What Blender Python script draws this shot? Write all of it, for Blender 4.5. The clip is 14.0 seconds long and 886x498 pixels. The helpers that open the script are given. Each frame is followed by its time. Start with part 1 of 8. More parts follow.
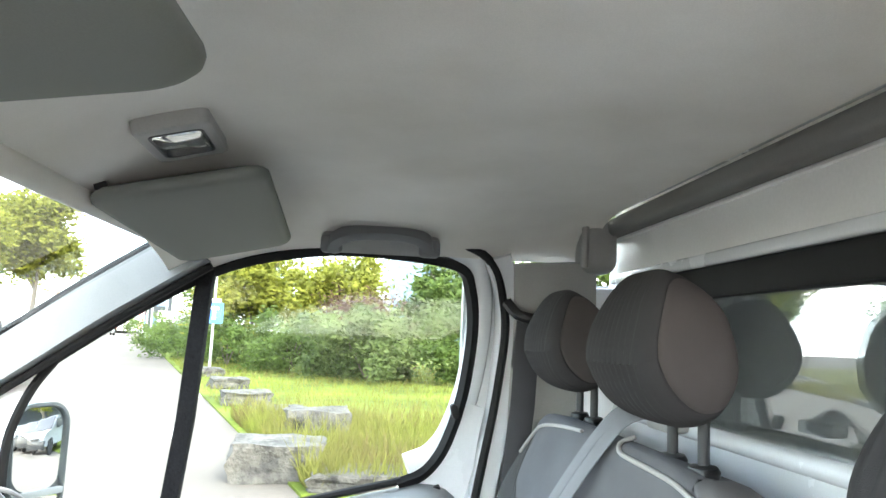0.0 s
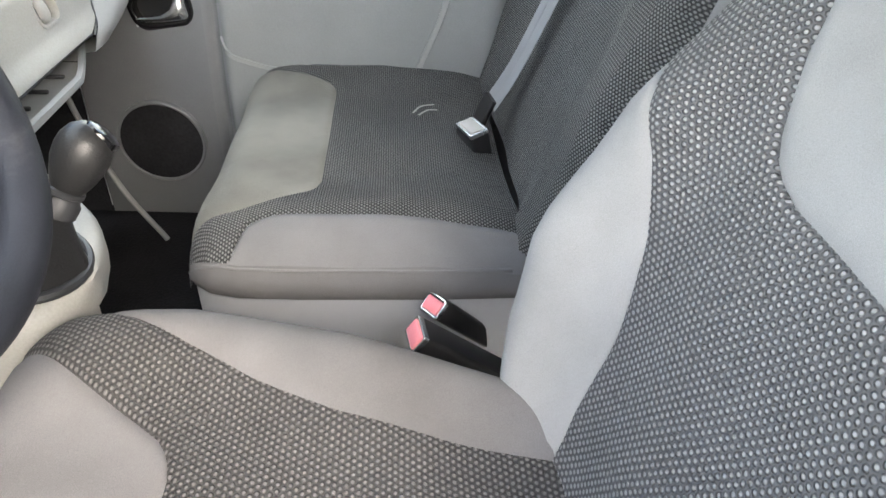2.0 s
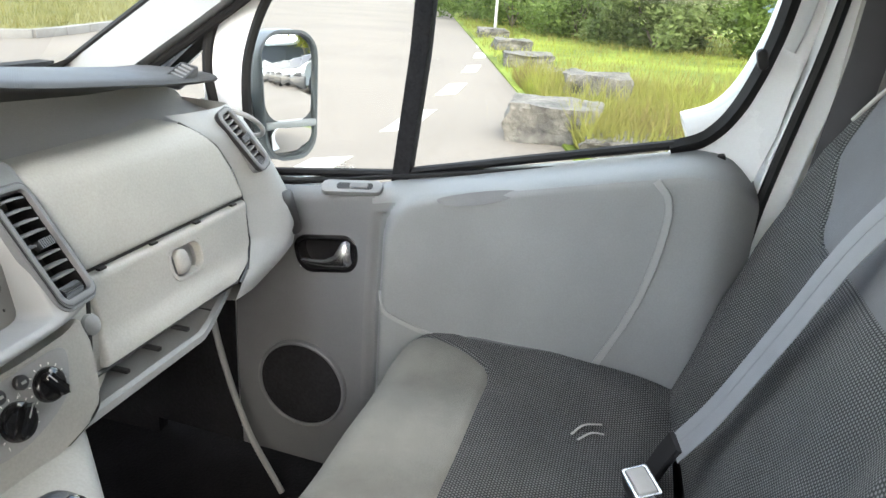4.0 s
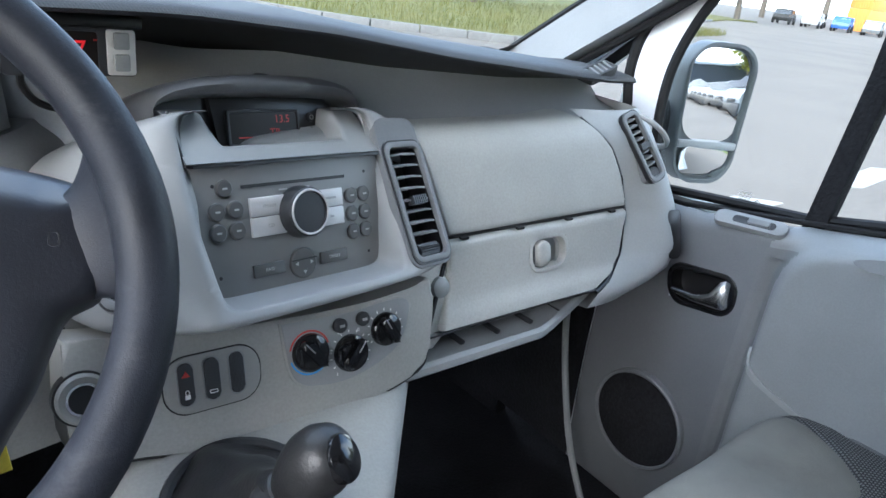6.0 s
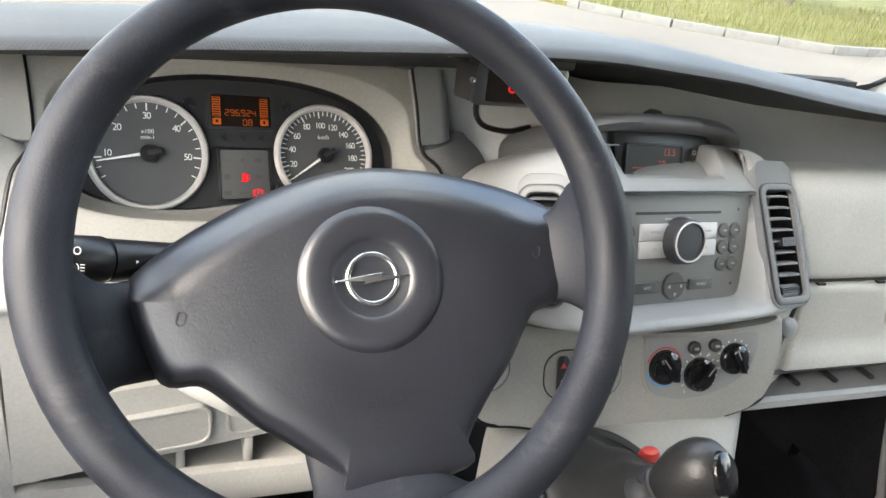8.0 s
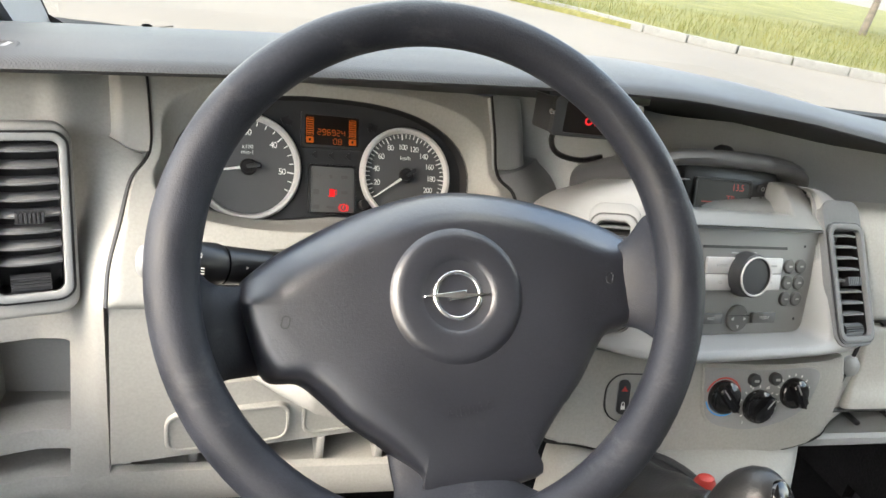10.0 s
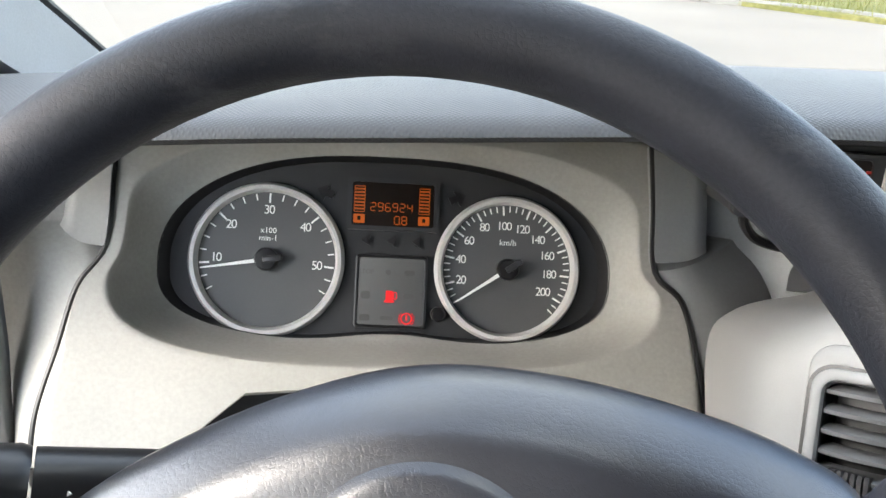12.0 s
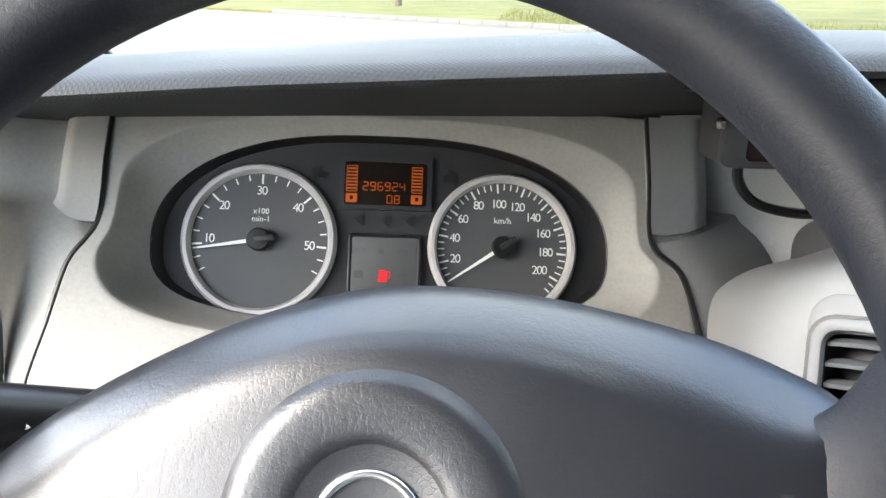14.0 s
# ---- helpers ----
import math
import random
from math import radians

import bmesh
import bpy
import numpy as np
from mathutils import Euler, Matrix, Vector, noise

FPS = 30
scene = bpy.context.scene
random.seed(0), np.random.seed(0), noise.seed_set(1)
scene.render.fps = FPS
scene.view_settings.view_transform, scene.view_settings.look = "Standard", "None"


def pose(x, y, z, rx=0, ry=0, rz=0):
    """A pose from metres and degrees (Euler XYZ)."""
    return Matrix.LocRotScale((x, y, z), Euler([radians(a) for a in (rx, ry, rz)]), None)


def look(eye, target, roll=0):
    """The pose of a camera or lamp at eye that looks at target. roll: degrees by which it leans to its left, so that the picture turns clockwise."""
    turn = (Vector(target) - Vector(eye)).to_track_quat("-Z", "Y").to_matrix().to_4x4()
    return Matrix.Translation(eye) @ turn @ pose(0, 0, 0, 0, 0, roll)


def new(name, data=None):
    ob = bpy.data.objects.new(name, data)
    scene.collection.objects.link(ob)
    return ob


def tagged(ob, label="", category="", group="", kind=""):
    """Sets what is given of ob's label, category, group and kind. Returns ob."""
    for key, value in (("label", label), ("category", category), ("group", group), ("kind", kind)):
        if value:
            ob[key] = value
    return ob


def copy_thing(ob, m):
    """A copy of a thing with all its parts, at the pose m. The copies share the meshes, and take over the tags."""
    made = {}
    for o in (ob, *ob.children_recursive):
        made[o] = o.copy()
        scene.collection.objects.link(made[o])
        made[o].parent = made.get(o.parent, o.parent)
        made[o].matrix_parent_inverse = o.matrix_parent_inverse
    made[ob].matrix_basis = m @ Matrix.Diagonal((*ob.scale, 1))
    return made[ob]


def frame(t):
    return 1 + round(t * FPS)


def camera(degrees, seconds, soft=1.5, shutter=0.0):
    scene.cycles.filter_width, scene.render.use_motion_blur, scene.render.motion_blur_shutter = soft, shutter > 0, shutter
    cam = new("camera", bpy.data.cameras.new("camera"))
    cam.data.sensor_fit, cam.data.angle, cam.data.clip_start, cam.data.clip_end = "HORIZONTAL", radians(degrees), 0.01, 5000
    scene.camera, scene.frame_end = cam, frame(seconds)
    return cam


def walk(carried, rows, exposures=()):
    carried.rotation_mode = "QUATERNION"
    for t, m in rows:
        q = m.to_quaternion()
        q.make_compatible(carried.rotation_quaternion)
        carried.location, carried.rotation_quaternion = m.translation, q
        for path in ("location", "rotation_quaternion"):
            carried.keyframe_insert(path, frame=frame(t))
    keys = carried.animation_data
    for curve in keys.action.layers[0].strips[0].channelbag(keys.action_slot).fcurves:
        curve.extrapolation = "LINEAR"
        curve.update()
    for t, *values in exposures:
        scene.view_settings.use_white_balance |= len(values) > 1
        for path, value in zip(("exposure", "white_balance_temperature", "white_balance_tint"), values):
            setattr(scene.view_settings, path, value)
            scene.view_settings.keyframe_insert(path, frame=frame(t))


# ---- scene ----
cam = camera(62.9, 14.0)
PATH = [
    (0, (-0.698, -0.331, 1.483), (1.277, -0.534, 1.725), 2.5),
    (0.5, (-0.659, -0.347, 1.46), (1.306, -0.589, 1.177), 1.7),
    (1, (-0.659, -0.342, 1.433), (1.197, -0.566, 0.723), 2.3),
    (1.5, (-0.678, -0.322, 1.377), (1.059, -0.507, 0.403), 2.6),
    (2, (-0.722, -0.304, 1.339), (0.943, -0.431, 0.237), 1.9),
    (2.5, (-0.768, -0.298, 1.352), (0.922, -0.379, 0.285), 1.2),
    (3, (-0.718, -0.324, 1.386), (1.069, -0.309, 0.486), 1.0),
    (3.2, (-0.642, -0.339, 1.417), (1.173, -0.259, 0.582), 1.5),
    (5.3, (-0.275, -0.367, 1.379), (1.247, 0.745, 0.711), 7.8),
    (5.5, (-0.283, -0.367, 1.376), (1.167, 0.826, 0.686), 7.9),
    (6, (-0.308, -0.37, 1.372), (0.95, 1.004, 0.644), 7.7),
    (6.5, (-0.322, -0.375, 1.371), (0.747, 1.137, 0.615), 7.5),
    (7, (-0.352, -0.383, 1.383), (0.55, 1.222, 0.601), 7.6),
    (7.5, (-0.411, -0.375, 1.403), (0.342, 1.291, 0.593), 7.7),
    (8, (-0.464, -0.374, 1.415), (0.188, 1.325, 0.583), 8.3),
    (8.2, (-0.48, -0.378, 1.417), (0.148, 1.327, 0.58), 8.8),
    (10.3, (-0.502, -0.402, 1.433), (-0.028, 1.368, 0.632), 9.6),
    (10.5, (-0.487, -0.359, 1.432), (-0.09, 1.431, 0.633), 8.5),
    (11, (-0.425, -0.261, 1.426), (-0.18, 1.549, 0.611), 7.1),
    (11.5, (-0.3399, -0.1738, 1.4077), (-0.381, 1.653, 0.595), 3.5),
    (12, (-0.3229, -0.1067, 1.3945), (-0.496, 1.714, 0.586), 2.1),
    (12.5, (-0.3136, -0.0679, 1.3699), (-0.599, 1.749, 0.585), 1.0),
    (13, (-0.3283, -0.0541, 1.3692), (-0.664, 1.753, 0.581), 0.6),
    (13.5, (-0.3289, -0.0762, 1.3619), (-0.648, 1.750, 0.612), 0.4),
    (14, (-0.2924, -0.1153, 1.3445), (-0.555, 1.741, 0.648), 0.2),
]
walk(cam, [(t, look(eye, target, roll)) for t, eye, target, roll in PATH],
     exposures=[(0.0, 3.65, 6350, 6), (0.3, 3.25, 6250, 7), (0.5, 2.9, 6200, 7), (1.0, 2.95, 6050, 8), (2.0, 3.43, 6800, 10), (3.0, 3.58, 6900, 10), (5.5, 2.76, 5850, 9), (6.0, 2.87, 5600, 9), (6.5, 3.1, 6300, 10), (7.0, 3.05, 6450, 10),
                (8.0, 3.38, 6750, 10), (10.5, 3.35, 6950, 10), (11.0, 3.25, 6750, 10), (11.5, 3.25, 6600, 10), (12.0, 3.36, 6450, 10), (12.5, 3.43, 6300, 10), (13.0, 3.53, 6400, 10), (13.5, 3.6, 6400, 10), (14.0, 3.45, 6350, 10)])
# ---- daylight ----
SUN_ELEV, SUN_TURN = 36.0, 246.0
world = bpy.data.worlds.new("world")
scene.world = world
world.use_nodes = True
wn = world.node_tree.nodes
sky = wn.new("ShaderNodeTexSky")
sky.sky_type, sky.sun_disc = "NISHITA", False
sky.sun_elevation, sky.sun_rotation = radians(SUN_ELEV), radians(SUN_TURN)
sky.air_density, sky.dust_density = 1.0, 2.5
wn["Background"].inputs["Strength"].default_value = 0.15
# broken white cloud over the blue
wl = world.node_tree.links
co, cn, cr, mx = wn.new("ShaderNodeTexCoord"), wn.new("ShaderNodeTexNoise"), wn.new("ShaderNodeValToRGB"), wn.new("ShaderNodeMix")
cn.inputs["Scale"].default_value, cn.inputs["Detail"].default_value, cn.inputs["Roughness"].default_value = 2.6, 8, 0.55
cr.color_ramp.elements[0].position, cr.color_ramp.elements[1].position = 0.44, 0.60
mx.data_type = "RGBA"
mx.inputs["B"].default_value = (8.2, 8.2, 8.1, 1)
wl.new(co.outputs["Generated"], cn.inputs["Vector"])
wl.new(cn.outputs["Fac"], cr.inputs["Fac"])
wl.new(cr.outputs["Color"], mx.inputs["Factor"])
wl.new(sky.outputs["Color"], mx.inputs["A"])
wl.new(mx.outputs["Result"], wn["Background"].inputs["Color"])
sun_lamp = bpy.data.lights.new("sun", "SUN")
sun_lamp.energy, sun_lamp.angle, sun_lamp.color = 0.35, radians(24.0), (1.0, 0.96, 0.88)
sun = new("sun", sun_lamp)
a, e = radians(SUN_TURN), radians(SUN_ELEV)
sun_way = Vector((math.sin(a) * math.cos(e), math.cos(a) * math.cos(e), math.sin(e)))
sun.matrix_basis = look(tuple(sun_way * 20), (0, 0, 0))
# ---- materials ----
def material(name, colour, rough=0.5, metal=0.0, vary=0.12, scale=6.0, grain=400.0, bump=0.1, depth=0.0004,
             spec=0.5, alpha_like=None, coord="Object", rough_vary=0.12, stain=None):
    """A surface with colour variation at two scales and fine relief."""
    m = bpy.data.materials.new(name)
    m.use_nodes = True
    n, l = m.node_tree.nodes, m.node_tree.links
    b = n["Principled BSDF"]
    tc = n.new("ShaderNodeTexCoord")
    big = n.new("ShaderNodeTexNoise")
    big.inputs["Scale"].default_value, big.inputs["Detail"].default_value = scale, 6
    fine = n.new("ShaderNodeTexNoise")
    fine.inputs["Scale"].default_value, fine.inputs["Detail"].default_value = grain, 2
    for t in (big, fine):
        l.new(tc.outputs[coord], t.inputs["Vector"])
    ramp = n.new("ShaderNodeValToRGB")
    ramp.color_ramp.elements[0].position, ramp.color_ramp.elements[1].position = 0.3, 0.72
    dark = [c * (1 - vary) for c in colour]
    light = [min(1, c * (1 + vary * 0.6)) for c in colour]
    if stain:
        dark = stain
    ramp.color_ramp.elements[0].color, ramp.color_ramp.elements[1].color = (*dark, 1), (*light, 1)
    l.new(big.outputs["Fac"], ramp.inputs["Fac"])
    mix = n.new("ShaderNodeMix")
    mix.data_type, mix.blend_type = "RGBA", "MULTIPLY"
    mix.inputs["Factor"].default_value = 1.0
    l.new(ramp.outputs["Color"], mix.inputs["A"])
    fr = n.new("ShaderNodeMapRange")
    fr.inputs["From Min"].default_value, fr.inputs["From Max"].default_value = 0.25, 0.75
    fr.inputs["To Min"].default_value, fr.inputs["To Max"].default_value = 1 - vary * 0.7, 1 + vary * 0.4
    l.new(fine.outputs["Fac"], fr.inputs["Value"])
    l.new(fr.outputs["Result"], mix.inputs["B"])
    l.new(mix.outputs["Result"], b.inputs["Base Color"])
    rr = n.new("ShaderNodeMapRange")
    rr.inputs["To Min"].default_value, rr.inputs["To Max"].default_value = max(0.02, rough - rough_vary), min(1, rough + rough_vary)
    l.new(big.outputs["Fac"], rr.inputs["Value"])
    l.new(rr.outputs["Result"], b.inputs["Roughness"])
    b.inputs["Metallic"].default_value = metal
    b.inputs["Specular IOR Level"].default_value = spec
    if bump:
        bp = n.new("ShaderNodeBump")
        bp.inputs["Strength"].default_value, bp.inputs["Distance"].default_value = bump, depth
        l.new(fine.outputs["Fac"], bp.inputs["Height"])
        l.new(bp.outputs["Normal"], b.inputs["Normal"])
    return m


def plain(name, colour, rough=0.4, metal=0.0, glow=0.0, spec=0.5):
    m = bpy.data.materials.new(name)
    m.use_nodes = True
    b = m.node_tree.nodes["Principled BSDF"]
    b.inputs["Base Color"].default_value = (*colour, 1)
    b.inputs["Roughness"].default_value, b.inputs["Metallic"].default_value = rough, metal
    b.inputs["Specular IOR Level"].default_value = spec
    if glow:
        b.inputs["Emission Color"].default_value, b.inputs["Emission Strength"].default_value = (*colour, 1), glow
    return m


def weave(name, ground, dot, pitch=0.0085, size=0.32, rough=0.9):
    """Seat cloth with staggered raised dots, laid out in metres by the mesh's UVs."""
    m = bpy.data.materials.new(name)
    m.use_nodes = True
    n, l = m.node_tree.nodes, m.node_tree.links
    b = n["Principled BSDF"]
    uv = n.new("ShaderNodeTexCoord")

    def math_node(op, a, c=None):
        k = n.new("ShaderNodeMath")
        k.operation = op
        for i, v in enumerate((a, c)):
            if v is None:
                continue
            if isinstance(v, (int, float)):
                k.inputs[i].default_value = v
            else:
                l.new(v, k.inputs[i])
        return k.outputs[0]
    sep = n.new("ShaderNodeSeparateXYZ")
    l.new(uv.outputs["UV"], sep.inputs[0])
    x, y = math_node("DIVIDE", sep.outputs[0], pitch), math_node("DIVIDE", sep.outputs[1], pitch * 0.75)
    row = math_node("FLOOR", y)
    odd = math_node("MULTIPLY", math_node("MODULO", row, 2.0), 0.5)
    fx = math_node("SUBTRACT", math_node("FRACT", math_node("ADD", x, math_node("ABSOLUTE", odd))), 0.5)
    fy = math_node("SUBTRACT", math_node("FRACT", y), 0.5)
    d = math_node("SQRT", math_node("ADD", math_node("MULTIPLY", fx, fx), math_node("MULTIPLY", math_node("MULTIPLY", fy, fy), 0.7)))
    mask = n.new("ShaderNodeMapRange")
    mask.interpolation_type = "SMOOTHSTEP"
    mask.inputs["From Min"].default_value, mask.inputs["From Max"].default_value = size + 0.1, size - 0.14
    l.new(d, mask.inputs["Value"])
    noise_big = n.new("ShaderNodeTexNoise")
    noise_big.inputs["Scale"].default_value, noise_big.inputs["Detail"].default_value = 9, 5
    l.new(uv.outputs["Object"], noise_big.inputs["Vector"])
    wear = n.new("ShaderNodeMapRange")
    wear.inputs["To Min"].default_value, wear.inputs["To Max"].default_value = 0.7, 1.3
    l.new(noise_big.outputs["Fac"], wear.inputs["Value"])
    mixc = n.new("ShaderNodeMix")
    mixc.data_type = "RGBA"
    mixc.inputs["A"].default_value, mixc.inputs["B"].default_value = (*ground, 1), (*dot, 1)
    l.new(mask.outputs["Result"], mixc.inputs["Factor"])
    mul = n.new("ShaderNodeMix")
    mul.data_type, mul.blend_type = "RGBA", "MULTIPLY"
    mul.inputs["Factor"].default_value = 1.0
    l.new(mixc.outputs["Result"], mul.inputs["A"])
    l.new(wear.outputs["Result"], mul.inputs["B"])
    l.new(mul.outputs["Result"], b.inputs["Base Color"])
    b.inputs["Roughness"].default_value = rough
    b.inputs["Specular IOR Level"].default_value = 0.25
    bp = n.new("ShaderNodeBump")
    bp.inputs["Strength"].default_value, bp.inputs["Distance"].default_value = 1.0, 0.0032
    l.new(mask.outputs["Result"], bp.inputs["Height"])
    l.new(bp.outputs["Normal"], b.inputs["Normal"])
    return m


def clear_glass(name, tint=(0.97, 0.99, 0.98), gloss=0.05):
    """Thin pane: see-through with a faint mirror-like sheen."""
    m = bpy.data.materials.new(name)
    m.use_nodes = True
    n, l = m.node_tree.nodes, m.node_tree.links
    n.remove(n["Principled BSDF"])
    t, g, mx = n.new("ShaderNodeBsdfTransparent"), n.new("ShaderNodeBsdfGlossy"), n.new("ShaderNodeMixShader")
    t.inputs["Color"].default_value = (*tint, 1)
    g.inputs["Roughness"].default_value = 0.02
    lw, pw, sc = n.new("ShaderNodeLayerWeight"), n.new("ShaderNodeMath"), n.new("ShaderNodeMath")
    lw.inputs["Blend"].default_value = 0.5
    pw.operation, pw.inputs[1].default_value = "POWER", 5.0
    sc.operation, sc.inputs[1].default_value, sc.inputs[2].default_value = "MULTIPLY_ADD", 0.9, gloss
    l.new(lw.outputs["Facing"], pw.inputs[0])
    l.new(pw.outputs[0], sc.inputs[0])
    l.new(sc.outputs[0], mx.inputs[0])
    l.new(t.outputs[0], mx.inputs[1])
    l.new(g.outputs[0], mx.inputs[2])
    l.new(mx.outputs[0], n["Material Output"].inputs["Surface"])
    return m


GREY = material("grey_plastic", (0.305, 0.303, 0.288), 0.5, vary=0.07, scale=9, grain=340, bump=0.32)
GREY_COOL = material("cool_grey_plastic", (0.262, 0.270, 0.272), 0.48, vary=0.07, scale=9, grain=340, bump=0.32)
SHELL = material("light_grey_plastic", (0.330, 0.327, 0.305), 0.56, vary=0.12, scale=6, grain=320, bump=0.35)
PAD = material("pad_plastic", (0.040, 0.042, 0.046), 0.62, vary=0.1, scale=7, grain=1100, bump=0.5, depth=0.0006, spec=0.35)


def add_weave(m, pitch, amount):
    """Fine crossed ribs pressed into a plastic skin."""
    n, l = m.node_tree.nodes, m.node_tree.links
    tc = n.new("ShaderNodeTexCoord")
    waves = []
    for turn in (45, -45):
        mp, wv = n.new("ShaderNodeMapping"), n.new("ShaderNodeTexWave")
        mp.inputs["Rotation"].default_value = (0, 0, radians(turn))
        wv.inputs["Scale"].default_value = 6.2832 / 20 / pitch
        l.new(tc.outputs["Object"], mp.inputs["Vector"])
        l.new(mp.outputs["Vector"], wv.inputs["Vector"])
        waves.append(wv)
    mul, bp = n.new("ShaderNodeMath"), n.new("ShaderNodeBump")
    mul.operation = "MULTIPLY"
    l.new(waves[0].outputs["Fac"], mul.inputs[0])
    l.new(waves[1].outputs["Fac"], mul.inputs[1])
    bp.inputs["Strength"].default_value, bp.inputs["Distance"].default_value = amount, 0.0008
    l.new(mul.outputs[0], bp.inputs["Height"])
    l.new(bp.outputs["Normal"], n["Principled BSDF"].inputs["Normal"])


add_weave(PAD, 0.0024, 0.35)
HOODMAT = material("hood_plastic", (0.075, 0.077, 0.082), 0.42, vary=0.1, scale=8, grain=900, bump=0.25, spec=0.5)
BEZEL = material("bezel_grey", (0.265, 0.268, 0.268), 0.4, vary=0.05, scale=12, grain=1200, bump=0.1)
HOUSING = material("display_housing_grey", (0.235, 0.24, 0.24), 0.45, vary=0.05, scale=12, grain=900, bump=0.12)
RADIO = material("radio_face", (0.17, 0.17, 0.165), 0.42, vary=0.05, scale=14, grain=1500, bump=0.06)
RADIO_KEY = material("radio_key_plastic", (0.075, 0.075, 0.073), 0.4, vary=0.05, scale=14, grain=1500, bump=0.05)
DARK = material("dark_plastic", (0.028, 0.029, 0.032), 0.45, vary=0.15, scale=12, grain=900, bump=0.15)
BLACK = material("black_plastic", (0.012, 0.012, 0.013), 0.35, vary=0.2, scale=10, grain=600, bump=0.05)
WHEEL = material("wheel_skin", (0.015, 0.017, 0.024), 0.52, vary=0.3, scale=26, grain=520, bump=0.32, depth=0.0005, rough_vary=0.2, spec=0.32)
PADSKIN = material("airbag_skin", (0.013, 0.0145, 0.021), 0.36, vary=0.25, scale=14, grain=380, bump=0.22, depth=0.0005, rough_vary=0.14, spec=0.95)


def add_wear(m, cell, depth, scuff, amount, tone):
    """Leathery crackle and pale scuffs on a handled skin."""
    n, l = m.node_tree.nodes, m.node_tree.links
    b = n["Principled BSDF"]
    tc, vo, mr, bp = n.new("ShaderNodeTexCoord"), n.new("ShaderNodeTexVoronoi"), n.new("ShaderNodeMapRange"), n.new("ShaderNodeBump")
    vo.feature = "DISTANCE_TO_EDGE"
    vo.inputs["Scale"].default_value = cell
    mr.inputs["From Max"].default_value = 0.12
    l.new(tc.outputs["Object"], vo.inputs["Vector"])
    l.new(vo.outputs["Distance"], mr.inputs["Value"])
    l.new(mr.outputs["Result"], bp.inputs["Height"])
    bp.inputs["Strength"].default_value, bp.inputs["Distance"].default_value = depth, 0.0004
    for k in list(b.inputs["Normal"].links):
        l.new(k.from_socket, bp.inputs["Normal"])
    l.new(bp.outputs["Normal"], b.inputs["Normal"])
    mp, no, rp, mx = n.new("ShaderNodeMapping"), n.new("ShaderNodeTexNoise"), n.new("ShaderNodeMapRange"), n.new("ShaderNodeMix")
    mp.inputs["Scale"].default_value = (1.0, 1.0, 2.2)
    no.inputs["Scale"].default_value, no.inputs["Detail"].default_value, no.inputs["Roughness"].default_value = scuff, 9, 0.7
    rp.inputs["From Min"].default_value, rp.inputs["From Max"].default_value, rp.inputs["To Max"].default_value = 0.56, 0.74, amount
    l.new(tc.outputs["Object"], mp.inputs["Vector"])
    l.new(mp.outputs["Vector"], no.inputs["Vector"])
    l.new(no.outputs["Fac"], rp.inputs["Value"])
    mx.data_type = "RGBA"
    mx.inputs["B"].default_value = (*tone, 1)
    for k in list(b.inputs["Base Color"].links):
        l.new(k.from_socket, mx.inputs["A"])
    l.new(rp.outputs["Result"], mx.inputs["Factor"])
    l.new(mx.outputs["Result"], b.inputs["Base Color"])


add_wear(WHEEL, 520, 0.15, 11, 0.5, (0.085, 0.085, 0.09))
add_wear(PADSKIN, 520, 0.12, 9, 0.4, (0.04, 0.04, 0.046))
RUBBER = material("black_rubber", (0.009, 0.009, 0.010), 0.6, vary=0.2, grain=300, spec=0.25)
GLOSS = plain("gloss_black", (0.008, 0.008, 0.009), 0.08)
CHROME = material("satin_metal", (0.72, 0.72, 0.72), 0.24, metal=1.0, vary=0.05, grain=500, bump=0.03)
SILVER = material("silver_ring", (0.56, 0.55, 0.54), 0.38, metal=0.15, vary=0.06, grain=700, bump=0.05)
CLOTH = material("grey_cloth", (0.150, 0.150, 0.156), 0.95, vary=0.24, scale=5, grain=1300, bump=0.55, depth=0.0007, spec=0.2)
CLOTH_BENCH = material("bench_side_cloth", (0.210, 0.208, 0.211), 0.95, vary=0.2, scale=5, grain=1300, bump=0.5, depth=0.0007, spec=0.2)
CLOTH_DARK = material("charcoal_cloth", (0.046, 0.044, 0.045), 0.95, vary=0.15, scale=9, grain=1200, bump=0.55, depth=0.0007, spec=0.2)
CLOTH_LIGHT = material("light_grey_cloth", (0.275, 0.272, 0.274), 0.95, vary=0.26, scale=5, grain=1300, bump=0.5, depth=0.0007, spec=0.2)
INSERT = material("bench_front_cloth", (0.205, 0.200, 0.180), 0.95, vary=0.40, scale=5, grain=1300, bump=0.5, depth=0.0007, spec=0.2)
DOTS = weave("dotted_cloth", (0.085, 0.085, 0.088), (0.245, 0.244, 0.245), pitch=0.0068, size=0.33)
# dotted and plain cloth of the driver's cushion, darker than the backrest
DOTS_CUSHION = weave("dark_dotted_cloth", (0.048, 0.046, 0.045), (0.145, 0.140, 0.136), pitch=0.0068, size=0.33)
CLOTH_CUSHION = material("dark_cushion_cloth", (0.152, 0.146, 0.147), 0.95, vary=0.34, scale=5, grain=1300, bump=0.5, depth=0.0007, spec=0.2)
DOTS_FINE = weave("fine_dotted_cloth", (0.040, 0.041, 0.042), (0.185, 0.186, 0.184), pitch=0.0050, size=0.33)
PIPING = material("piping", (0.42, 0.41, 0.39), 0.8, vary=0.1, grain=900)
LINING = material("roof_lining", (0.78, 0.76, 0.72), 0.97, vary=0.1, scale=3.5, grain=900, bump=0.5, depth=0.0008, spec=0.15, stain=(0.64, 0.61, 0.55))
